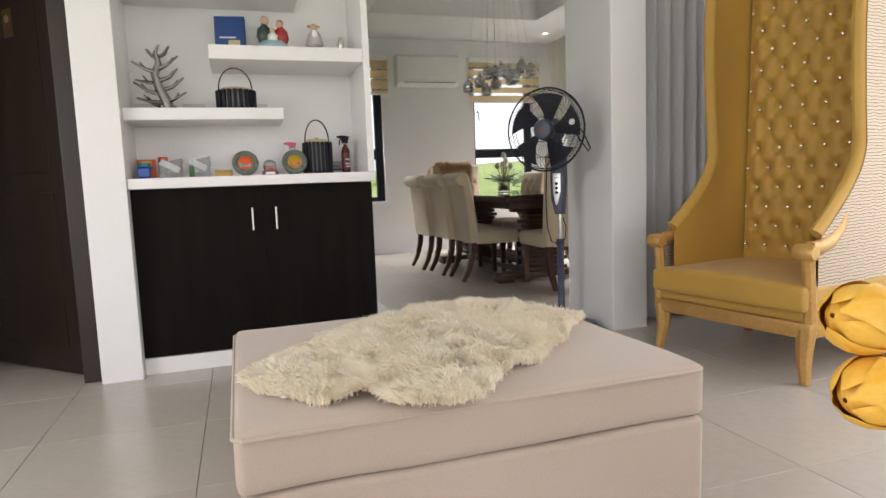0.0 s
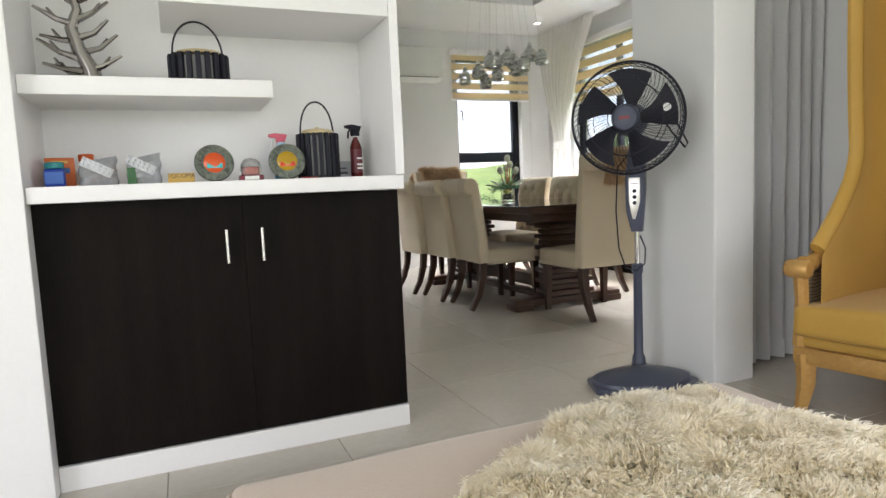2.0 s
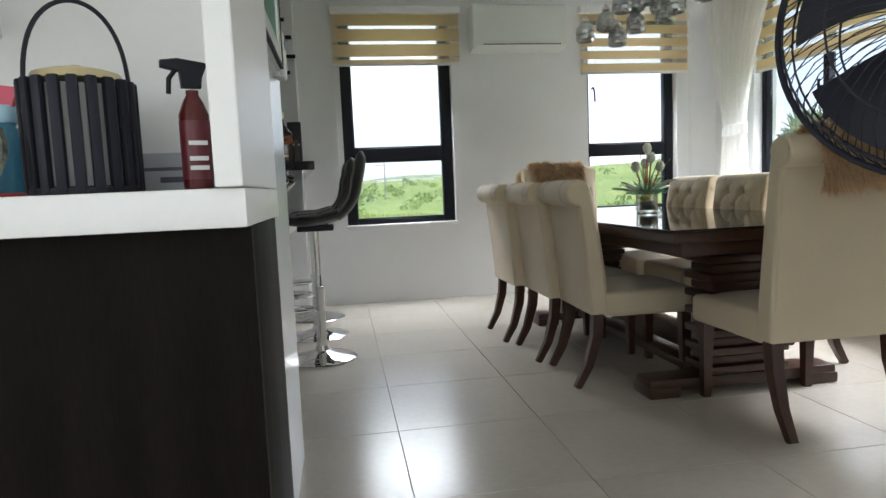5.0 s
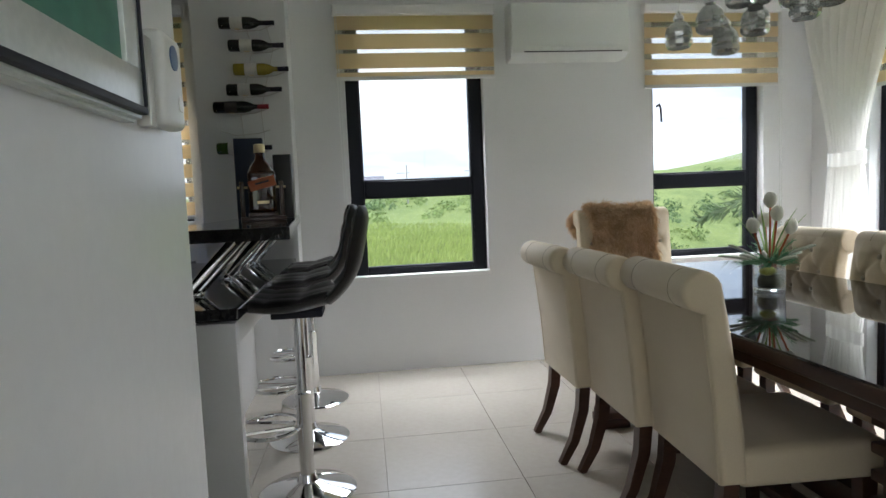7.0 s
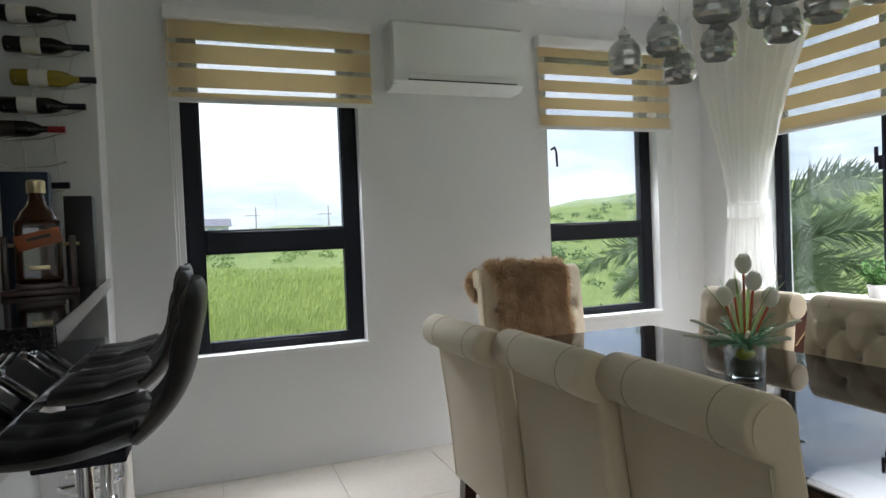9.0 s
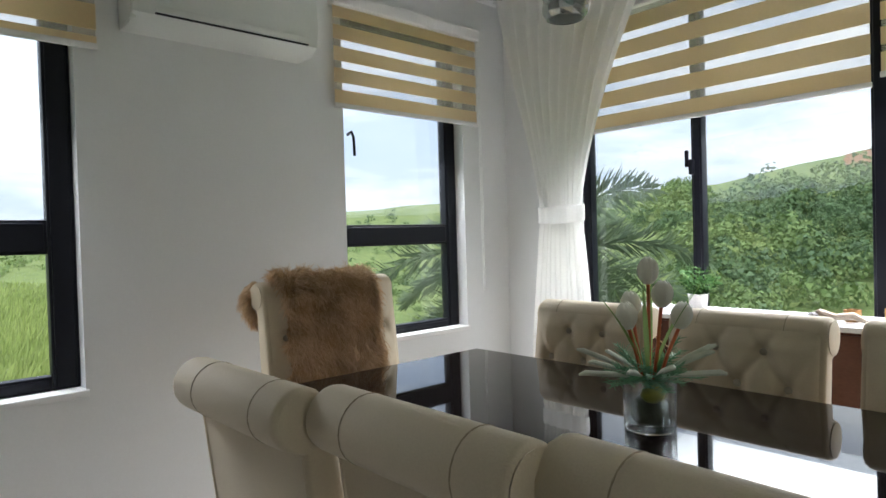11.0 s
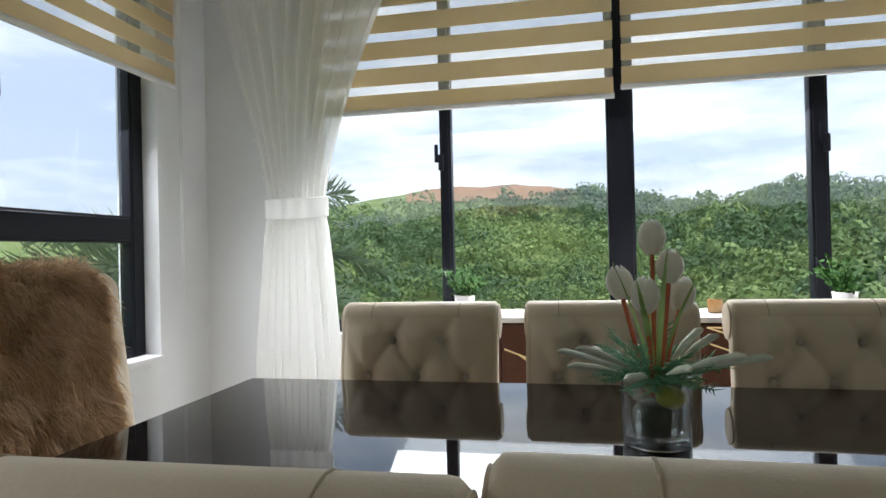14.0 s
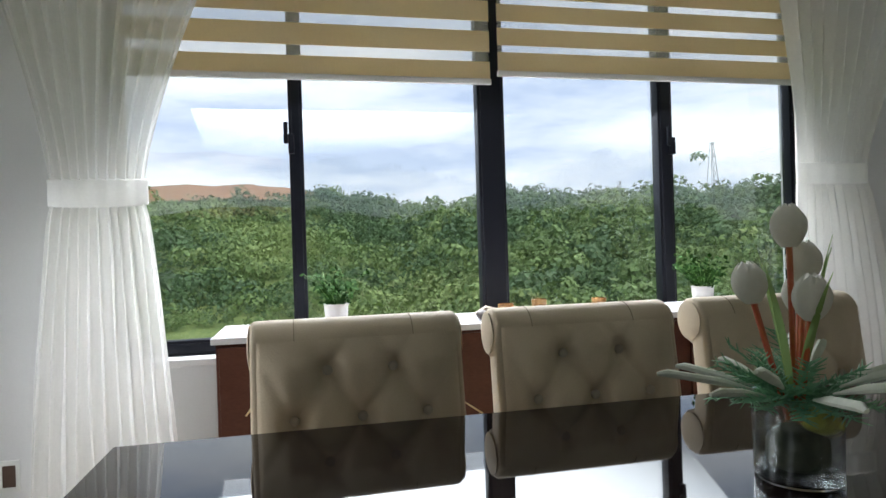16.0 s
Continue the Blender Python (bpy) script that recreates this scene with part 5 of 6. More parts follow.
def fur_throw(m, label, drop_front, drop_back):
    """A fur that lies over the top of an end chair's back: down the front, over the scroll, down the rear."""
    w = thing("fur_throw", m, label, "throw", "fur throws")
    r, top = 0.075, 1.07
    cy = -0.315

    def at(u, v):
        x = 0.02 + (u - 0.5) * 0.41 * (1 + 0.05 * noise.noise((v * 6, 1, 1)))
        total = drop_front + math.pi * r + drop_back
        s = v * total
        if s < drop_front:
            t = drop_front - s
            return Vector((x, -0.225 + 0.045 * t / 0.5, top - t)), Vector((0, 1, 0))
        if s < drop_front + math.pi * r:
            a = (s - drop_front) / r
            return Vector((x, cy + r * math.cos(a), top + r * math.sin(a) * 0.85)), Vector((0, math.cos(a), math.sin(a)))
        t = s - drop_front - math.pi * r
        return Vector((x, cy - r, top - t)), Vector((0, -1, 0))
    part("hide", grid_surface(lambda u, v: at(u, v)[0], 16, 40), BROWNFUR, w)
    h = new("fur", fur_mesh("fur", at, 120, 120, lambda u, v: True, 0.058, 0.0019, Vector((0, 0, -0.5)), 9, BROWNFUR, 4, 0.22))
    h.parent = w
    h["label"] = "long brown fur"

    def flap(u, v):  # the corner that hangs down over the chair's side
        return Vector((0.27 + 0.025 * math.sin(math.pi * v), cy - 0.085 + 0.04 * u, top + 0.05 - 0.14 * v)), Vector((1, 0, 0))
    h = new("side_fur", fur_mesh("side_fur", flap, 26, 26, lambda u, v: abs(u - 0.5) < 0.5 - 0.2 * v, 0.05, 0.0019, Vector((0, 0, -0.5)), 19, BROWNFUR, 4, 0.22))
    h.parent = w
    h["label"] = "loose tuft of brown fur"


fur_throw(pose(3.13, 6.82, 0, 0, 0, 180), "long brown fur throw hung over an end chair's back", 0.40, 0.22)
fur_throw(pose(3.20, 4.52, 0, 0, 0, 0), "long brown fur throw hung over an end chair's back", 0.30, 0.12)

# ---- flowers on the table ----
VX, VY = 3.184, 5.732
vase = thing("flower_vase", pose(VX, VY, 0.790), "clear glass vase of white artificial tulips on the table", "vase")
part("glass", lathe([(0.058, 0), (0.062, 0.004), (0.064, 0.13), (0.060, 0.13), (0.058, 0.018), (0.001, 0.016)], 36), CLEAR, vase, "thick clear glass cylinder")
part("pebbles", lathe([(0.040, 0.02), (0.045, 0.03), (0.044, 0.06), (0.03, 0.078), (0.001, 0.08)], 20), mat("dark_moss", (0.06, 0.065, 0.045), 0.9, dark=(0.10, 0.10, 0.06), scale=40, fine=150, bump=0.6), vase, "dark moss filling")
part("fruit", lathe(ball(0.026), 14, Matrix.Translation((-0.022, -0.022, 0.092)) @ Matrix.Diagonal((1.3, 1.0, 0.8, 1))), mat("lime_skin", (0.42, 0.42, 0.06), 0.4), vase, "small yellow-green fruit")
TULIP_W = sheer_mat("white_tulip_silk", (0.95, 0.94, 0.88), see=0.0, glow=0.6)
REDSTEM = mat("red_stem", (0.50, 0.07, 0.03), 0.45, dark=(0.42, 0.22, 0.04), scale=10)
PINE = mat("artificial_pine", (0.13, 0.33, 0.17), 0.6, dark=(0.26, 0.46, 0.27), scale=20, fine=90, bump=0.1)
PALE = mat("frosted_leaf", (0.66, 0.68, 0.58), 0.7, dark=(0.42, 0.50, 0.36), scale=20)
for dx, dy, dz, r, h in ((0.005, 0.0, 0.355, 0.026, 0.068), (0.012, -0.03, 0.30, 0.026, 0.066), (-0.055, 0.02, 0.25, 0.026, 0.068), (0.05, -0.055, 0.245, 0.026, 0.068), (0.02, 0.055, 0.27, 0.026, 0.066)):
    tulip(vase, pose(dx, dy, dz, dy * -150, dx * 150), r, h, TULIP_W, "white silk tulip bloom")
    part("flower_stem", tube([(dx * 0.2, dy * 0.2, 0.09), (dx * 0.6, dy * 0.6, 0.18), (dx, dy, dz + 0.004)], 0.0045, 6), REDSTEM, vase, "red and green stem")
LEAFG = sheer_mat("tulip_leaf", (0.30, 0.44, 0.16), see=0.0, glow=0.45)
for a, ln, lean in ((20, 0.26, 0.05), (110, 0.24, 0.07), (200, 0.27, 0.05), (290, 0.25, 0.11), (340, 0.22, 0.13), (160, 0.22, 0.12)):
    part("leaf", grid_surface(lambda u, v: ((0.01 + lean * v ** 1.6), (u - 0.5) * 0.013 * math.sin(math.pi * (0.08 + 0.92 * v)) , 0.10 + ln * v + 0.006 * abs(u - 0.5)), 4, 12), LEAFG, vase, "long green leaf").matrix_basis = pose(0, 0, 0, 0, 0, a)
rnd = random.Random(7)
bm = bmesh.new()
for i in range(46):
    a, el, ln = rnd.uniform(0, 360), rnd.uniform(-8, 45), rnd.uniform(0.07, 0.13)
    m4 = pose(0, 0, 0.125, 0, 0, a) @ pose(0, 0, 0, 0, -el)
    join(bm, tube([(0.01, 0, 0), (ln, 0, 0)], 0.0015, 3), m4)
    for j in range(14):
        x = 0.02 + (ln - 0.02) * j / 13
        for s in (-1, 1):
            join(bm, tube([(x, 0, 0), (x + 0.012, s * 0.016, rnd.uniform(-0.008, 0.012))], 0.0016, 3, radii=[0.0018, 0.0006]), m4)
spray = part("pine_spray", bm, PINE, vase, "green artificial pine sprigs")
for i in range(11):
    a, el = i * 32.7 + rnd.uniform(-8, 8), rnd.uniform(2, 28)
    part("frosted_leaf", tube([(0.06, 0, 0), (0.11, 0, 0.004), (0.15 + 0.02 * (i % 3), 0, 0.004), (0.165 + 0.02 * (i % 3), 0, 0.0)], 0.006, 8, radii=[0.002, 0.008, 0.008, 0.004], flat=0.7), PALE, vase, "pale frosted leaf").matrix_basis = pose(0, 0, 0.125, 0, 0, a) @ pose(0, 0, 0, 0, -el)

# ---- chandelier ----
SMOKE = mat("mirrored_glass", (0.92, 0.93, 0.92), 0.05, metal=0.45, dark=(0.60, 0.62, 0.62), scale=18, fine=45, bump=0.25, amount=0.8, Transmission_Weight=0.6)
ch = thing("chandelier", pose(3.10, 5.66, 0), "cluster chandelier of mirrored glass globes on thin wires", "chandelier")
part("canopy", lathe([(0.20, H + 0.299), (0.20, H + 0.28), (0.17, H + 0.272), (0.001, H + 0.27)], 32), CHROME, ch, "round chrome ceiling canopy")
GLOBES = ((-0.20, 0.28, 1.90), (-0.10, 0.20, 1.945), (-0.02, 0.22, 1.86), (0.02, 0.06, 2.02), (0.04, 0.10, 1.91), (0.14, 0.0, 2.0), (0.14, -0.06, 1.93), (0.20, -0.18, 2.03), (0.10, -0.24, 1.93), (-0.10, -0.02, 1.99), (0.24, -0.30, 1.98), (-0.04, -0.22, 1.98))
for i, (x, y, z) in enumerate(GLOBES):
    g = lathe([(0.016, 0.066), (0.034, 0.056), (0.050, 0.036), (0.057, 0.010), (0.056, -0.006), (0.051, -0.012), (0.058, -0.020), (0.056, -0.038), (0.047, -0.050), (0.043, -0.048), (0.052, -0.036), (0.053, -0.020), (0.046, -0.012), (0.052, 0.008), (0.045, 0.034), (0.001, 0.060)], 11)
    for q in g.verts:
        q.co *= 1 + 0.05 * noise.noise(q.co * 60 + Vector((i, 0, 0)))
    p = part("globe", g, SMOKE, ch, "faceted mirrored glass globe", False)
    p.matrix_basis = pose(x, y, z, 0, 0, 20 * i)
    c = part("cap", lathe([(0.004, 0.11), (0.008, 0.10), (0.02, 0.088), (0.024, 0.072), (0.018, 0.066)], 12), CHROME, p, "chrome globe cap")
    part("wire", tube([(x, y, z + 0.11), (x * 0.55, y * 0.55, H + 0.272)], 0.0012, 4), STEEL, ch)
    drop = part("crystal_drop", lathe([(0.002, 0.05), (0.008, 0.02), (0.012, 0.0), (0.006, -0.014), (0.001, -0.018)], 8), CLEAR, ch, "hanging crystal drop")
    drop.matrix_basis = pose(x * 0.6 + 0.03, y * 0.6, H + 0.02 + 0.05 * (i % 4))

# ---- console under the east window ----
con = thing("console_cabinet", pose(4.73, 5.59, 0), "dark red-brown console with thin gold inlay lines", "cabinet")
CONW = mat("red_brown_veneer", (0.060, 0.020, 0.012), 0.45, Specular_IOR_Level=0.2, dark=(0.09, 0.034, 0.02), scale=5, fine=50, bump=0.06, amount=0.8, stretch=(4, 1, 4))
part("body", box(-0.17, 0.19, -1.18, 1.18, 0.08, 0.862, 0.004), CONW, con)
part("plinth", box(-0.14, 0.17, -1.12, 1.12, 0, 0.08), ESPRESSO, con)
part("worktop", box(-0.185, 0.20, -1.195, 1.195, 0.862, 0.885, 0.004), mat("gloss_white_top", (0.62, 0.62, 0.64), 0.06, scale=3, fine=40, bump=0.0), con, "glossy pale top", False)
for k in range(4):
    y0 = -1.17 + k * 0.587
    d = part("door", box(-0.185, -0.171, y0, y0 + 0.578, 0.095, 0.852, 0.003), CONW, con)
    rnd = random.Random(40 + k)
    for j in range(5):
        a = Vector((-0.1865, y0 + rnd.uniform(0.02, 0.56), rnd.uniform(0.45, 0.84)))
        ang = radians(rnd.choice((35, -35, 60, -55, 20)))
        ln = rnd.uniform(0.18, 0.34)
        q = a + Vector((0, math.cos(ang), math.sin(ang))) * ln
        q.y, q.z = min(max(q.y, y0 + 0.01), y0 + 0.568), min(max(q.z, 0.11), 0.845)
        part("inlay", tube([a, q], 0.004, 4), BRASS, d, "thin gold inlay line")


def potted_plant(m, seed):
    w = thing("potted_plant", m, "small leafy green plant in a pale pot", "plant", "potted plants")
    part("pot", lathe([(0.034, 0), (0.04, 0.005), (0.046, 0.075), (0.049, 0.08), (0.043, 0.08), (0.04, 0.06), (0.001, 0.058)], 24), mat("pale_ceramic", (0.66, 0.62, 0.58), 0.5), w)
    rnd = random.Random(seed)
    st, lf = bmesh.new(), bmesh.new()
    for i in range(34):
        d = Vector((rnd.gauss(0, 0.55), rnd.gauss(0, 0.55), 1.0)).normalized()
        ln = rnd.uniform(0.09, 0.20)
        b0 = Vector((0, 0, 0.06))
        join(st, tube([b0, b0 + d * ln], 0.0012, 3))
        for j in range(9):
            c = b0 + d * ln * (0.3 + 0.75 * j / 9) + Vector((rnd.gauss(0, 0.008), rnd.gauss(0, 0.008), rnd.gauss(0, 0.008)))
            u = Vector((rnd.gauss(0, 1), rnd.gauss(0, 1), rnd.gauss(0, 0.6))).normalized() * 0.013
            v = u.orthogonal().normalized() * 0.009
            lf.faces.new([lf.verts.new(c + q) for q in (-u, -v, u, v)])
    part("stems", st, STEM, w, "thin green stems")
    part("foliage", lf, mat("boxwood_leaf", (0.018, 0.06, 0.008), 0.8, dark=(0.035, 0.10, 0.016), scale=50, Specular_IOR_Level=0.1), w, "dense small green leaves", False)


potted_plant(pose(4.75, 6.36, 0.885), 3)
potted_plant(pose(4.75, 4.80, 0.885), 4)
for y, r, h in ((5.70, 0.032, 0.05), (5.56, 0.03, 0.062), (5.30, 0.03, 0.055)):
    c = thing("candle_holder", pose(4.72, y, 0.885), "small amber glass candle holder on the console", "candle holder", "candle holders")
    part("glass", lathe([(r * 0.8, 0), (r, 0.006), (r, h), (r * 0.92, h), (r * 0.9, 0.012), (0.001, 0.012)], 20), mat("amber_glass", (0.52, 0.30, 0.12), 0.15, Transmission_Weight=0.4), c)
    part("candle", lathe([(r * 0.8, 0.013), (r * 0.8, h * 0.55), (0.001, h * 0.55)], 16), mat("wax", (0.8, 0.74, 0.6), 0.6), c, "pale candle")
drift = thing("driftwood", pose(4.66, 5.72, 0.885), "pale twisted driftwood piece with dark shells", "ornament")
part("wood", tube([(-0.02, -0.09, 0.012), (0.0, -0.04, 0.03), (-0.01, 0.02, 0.022), (0.0, 0.08, 0.035), (0.01, 0.12, 0.02)], 0.014, 8, radii=[0.008, 0.016, 0.014, 0.018, 0.006]), mat("driftwood", (0.42, 0.34, 0.26), 0.8, scale=20, bump=0.5), drift)
part("shell", lathe(ball(0.022), 12, Matrix.Translation((-0.02, 0.10, 0.02)) @ Matrix.Diagonal((1.4, 1, 0.9, 1))), DARKB, drift, "dark shell")

# ---- bar ----
def bar_slab():
    """The raised top: its free edge runs slightly aslant."""
    b = box(0.70, 1.0, 5.57, 7.555, 1.118, 1.165, 0.005)
    for v in b.verts:
        if v.co.x > 0.85:
            v.co.x += 0.235 - 0.16 * (v.co.y - 5.57) / 1.985
    return b


bar = thing("bar_counter", pose(0, 0, 0), "two-level bar counter in black granite and white paint", "bar counter")
part("half_wall", box(0.34, 0.73, 5.62, 7.555, 0, 0.825, 0.004), WALL, bar, "white painted half wall")
part("end_panel", box(0.825, 1.02, 5.60, 5.66, 0, 0.825, 0.004), WALL, bar, "white end panel")
part("apron", box(0.73, 1.01, 5.66, 7.55, 0.73, 0.825, 0.004), WALL, bar, "white apron under the counter")
part("black_panel", box(0.34, 0.825, 5.597, 5.619, 0, 0.835, 0.003), GRANITE, bar, "polished black end panel")
part("worktop", box(0.30, 1.035, 5.585, 7.555, 0.836, 0.880, 0.005), GRANITE, bar, "black granite lower counter", False)
part("bar_top", bar_slab(), GRANITE, bar, "black granite raised bar top", False)
for y in (5.75, 6.0, 6.55, 6.8, 7.25, 7.45):
    b = tube([(0.80, y, 0.90), (0.98, y + 0.10, 1.10)], 0.022, 14)
    part("bracket", b, CHROME, bar, "slanted chrome tube")
    part("flange", lathe([(0.032, 0.881), (0.032, 0.89), (0.024, 0.902)], 18, Matrix.Translation((0.79, y - 0.005, 0))), CHROME, bar, "chrome flange")

kit = thing("kitchen_counter", pose(0, 0, 0), "black granite kitchen counter on dark cabinets", "kitchen counter")
part("body", box(-1.9, 0.33, 7.1, 7.555, 0.0, 0.84), ESPRESSO, kit)
part("worktop", box(-1.9, 0.335, 7.07, 7.77, 0.841, 0.880, 0.004), GRANITE, kit, "black granite top")
flat_box("snack_carton", pose(-0.02, 7.5, 0.880, 0, 0, 4), 0.24, 0.12, 0.17, (0.62, 0.36, 0.02), "yellow printed carton on the kitchen counter", "box", ((0, 0.1, 0.12, 0.03, (0.5, 0.05, 0.03)),))
flat_box("storage_tub", pose(0.22, 7.42, 0.880, 0, 0, -5), 0.22, 0.16, 0.20, (0.02, 0.10, 0.42), "blue plastic storage tub on the kitchen counter", "tub")


def bar_stool(m):
    w = thing("bar_stool", m, "black quilted leather bar stool on a chrome pedestal", "stool", "bar stools")
    part("base", lathe([(0.205, 0), (0.208, 0.006), (0.19, 0.016), (0.10, 0.035), (0.045, 0.055), (0.035, 0.085)], 40), CHROME, w, "round chrome trumpet base")
    part("pedestal", lathe([(0.031, 0.08), (0.031, 0.42), (0.034, 0.425), (0.034, 0.44), (0.022, 0.445), (0.022, 0.78)], 24), CHROME, w, "chrome gas-lift column")
    pts = [(0.03 * s, 0.02, 0.30) for s in (-1,)] + [(0.15 * math.sin(a), 0.12 - 0.13 * math.cos(a), 0.30) for a in [radians(-150 + 300 * i / 24) for i in range(25)]] + [(0.03, 0.02, 0.30)]
    part("footrest", tube([(x, y + 0.02, z) for x, y, z in pts], 0.009, 8), CHROME, w, "bent chrome foot ring")

    def shell(off):
        def fn(u, v):
            wd = 0.215 - 0.03 * max(0, v - 0.55) / 0.45
            x = (u - 0.5) * 2 * wd
            rim = abs(2 * u - 1) ** 3
            if v < 0.5:
                t = v / 0.5
                y, z = 0.24 - 0.40 * t, 0.865 - 0.03 * math.sin(math.pi * t)
                nrm = (0, 0.05, 1)
                z += 0.025 * rim * t
            else:
                t = (v - 0.5) / 0.5
                a = min(1, t / 0.3)
                y = -0.16 - 0.075 * math.sin(a * math.pi / 2) - 0.07 * t
                z = 0.865 + 0.06 * (1 - math.cos(a * math.pi / 2)) + 0.30 * t
                nrm = (0, 0.97 * a + 0.03, 1 - 0.9 * a)
                y += 0.03 * rim
            pad = 0.0
            if off > 0:
                pad = 0.010 * (abs(math.sin(math.pi * u * 3)) ** 0.5) * (abs(math.sin(math.pi * v * 6)) ** 0.5)
            k = (off + pad) * (1 - max(abs(2 * u - 1), abs(2 * v - 1)) ** 10)
            return (x, y + nrm[1] * k, z + nrm[2] * k)
        return fn
    b = bmesh.new()
    nu, nv = 24, 42
    A = [[b.verts.new(shell(0.02)(i / nu, j / nv)) for i in range(nu + 1)] for j in range(nv + 1)]
    B = [[b.verts.new(shell(-0.03)(i / nu, j / nv)) for i in range(nu + 1)] for j in range(nv + 1)]
    for j in range(nv):
        for i in range(nu):
            b.faces.new((A[j][i], A[j][i + 1], A[j + 1][i + 1], A[j + 1][i]))
            b.faces.new((B[j][i], B[j + 1][i], B[j + 1][i + 1], B[j][i + 1]))
    for j in range(nv):
        b.faces.new((A[j][0], A[j + 1][0], B[j + 1][0], B[j][0]))
        b.faces.new((A[j][nu], B[j][nu], B[j + 1][nu], A[j + 1][nu]))
    for i in range(nu):
        b.faces.new((A[0][i], B[0][i], B[0][i + 1], A[0][i + 1]))
        b.faces.new((A[nv][i], A[nv][i + 1], B[nv][i + 1], B[nv][i]))
    part("seat_shell", b, BLACKLEATHER, w, "quilted black leather seat shell")
    part("mount", box(-0.09, 0.09, -0.11, 0.10, 0.775, 0.806, 0.008), FAN_BLADE, w, "black mounting plate")
    return w


st = bar_stool(pose(1.20, 5.97, 0, 0, 0, 90))
copy_thing(st, pose(1.155, 6.60, 0, 0, 0, 92))
copy_thing(st, pose(1.135, 7.25, 0, 0, 0, 88))

# wine rack and bottles on the pier
rack = thing("wine_rack", pose(0, 7.56, 0), "thin wire wall rack for wine bottles", "rack")
part("upright", tube([(0.80, -0.02, 2.42), (0.84, -0.014, 2.25), (0.79, -0.02, 2.05), (0.74, -0.014, 1.85), (0.76, -0.02, 1.55)], 0.003, 6), STEEL, rack, "curved wire upright")
part("upright", tube([(0.93, -0.02, 2.42), (0.97, -0.014, 2.25), (0.92, -0.02, 2.05), (0.87, -0.014, 1.85), (0.89, -0.02, 1.55)], 0.003, 6), STEEL, rack, "curved wire upright")
WB = ((0.65, 2.402, 0), (0.70, 2.262, 0), (0.722, 2.112, 1), (0.672, 1.985, 0), (0.583, 1.876, 2), (0.588, 1.615, 3))
for x, z in [(b[0], b[1]) for b in WB] + [(0.60, 1.745)]:
    part("cradle", tube([(x + 0.02, -0.085, z - 0.02), (x + 0.10, -0.02, z - 0.045), (x + 0.25, -0.02, z - 0.035), (x + 0.33, -0.085, z - 0.022)], 0.003, 6), STEEL, rack, "bent wire bottle cradle")
DKGLASS = mat("dark_bottle_glass", (0.012, 0.014, 0.010), 0.08, scale=8, bump=0.0)
YLGLASS = mat("white_wine", (0.30, 0.24, 0.03), 0.08, scale=8, bump=0.0)
GRGLASS = mat("green_bottle_glass", (0.05, 0.10, 0.015), 0.08, scale=8, bump=0.0)
LABEL = mat("paper_label", (0.72, 0.70, 0.64), 0.7, scale=20)
REDFOIL = mat("red_foil", (0.30, 0.02, 0.03), 0.3)
for x, z, kind in WB:
    w = thing("wine_bottle", pose(x, 7.56 - 0.055, z, 0, 90), "unopened wine bottle lying in a wire wall rack", "bottle", "wine bottles")
    part("glass", lathe([(0.033, 0), (0.0375, 0.008), (0.0375, 0.19), (0.03, 0.22), (0.015, 0.25), (0.0135, 0.325), (0.0155, 0.328), (0.0155, 0.34)], 22), (DKGLASS, YLGLASS, DKGLASS, GRGLASS)[kind], w)
    part("label", lathe([(0.0379, 0.07), (0.0382, 0.072), (0.0382, 0.145), (0.0379, 0.147)], 22), LABEL if kind != 2 else DARKB, w, "paper wine label")
    part("print", box(0.02, 0.039, -0.012, 0.012, 0.095, 0.125), BRASS, w, "small gold print", False)
    part("capsule", lathe([(0.0142, 0.27), (0.0146, 0.272), (0.0158, 0.333), (0.0158, 0.342), (0.001, 0.343)], 18), REDFOIL if kind == 2 else FAN_BLADE, w, "foil neck capsule")

# large whisky bottle in its cradle
wk = thing("whisky_bottle", pose(0.985, 6.62, 1.205, 0, 0, 12), "very large square whisky bottle of amber liquor with slanted label", "bottle")
AMBER = mat("amber_whisky", (0.055, 0.014, 0.003), 0.05, scale=6, bump=0.0, Transmission_Weight=0.2)
part("glass", join(box(-0.068, 0.068, -0.06, 0.06, 0, 0.215, 0.02, 4), lathe([(0.062, 0.21), (0.05, 0.24), (0.028, 0.265), (0.023, 0.29), (0.023, 0.305)], 24)), AMBER, wk)
part("label", box(-0.066, 0.066, -0.063, -0.059, -0.026, 0.026, 0.001), mat("orange_black_label", (0.42, 0.10, 0.02), 0.4), wk, "slanted orange label").matrix_basis = pose(0, 0, 0.148, 0, -14)
part("print", box(-0.035, 0.035, -0.0645, -0.062, -0.004, 0.006), DARKB, wk, "", False).matrix_basis = pose(0, 0, 0.152, 0, -14)
part("lower_label", box(-0.03, 0.03, -0.0625, -0.059, 0.045, 0.06, 0.001), BRASS, wk, "small gold label")
part("cap", lathe([(0.026, 0.305), (0.028, 0.308), (0.028, 0.345), (0.022, 0.35)], 20), BRASS, wk, "gold screw cap")
cr = thing("bottle_cradle", pose(0.985, 6.62, 1.165, 0, 0, 12), "wooden swing cradle that holds the large bottle", "stand")
part("base", box(-0.11, 0.11, -0.08, 0.08, 0, 0.02, 0.004), MAHOGANY, cr)
part("seat", box(-0.07, 0.07, -0.06, 0.06, 0.02, 0.0395, 0.003), MAHOGANY, cr)
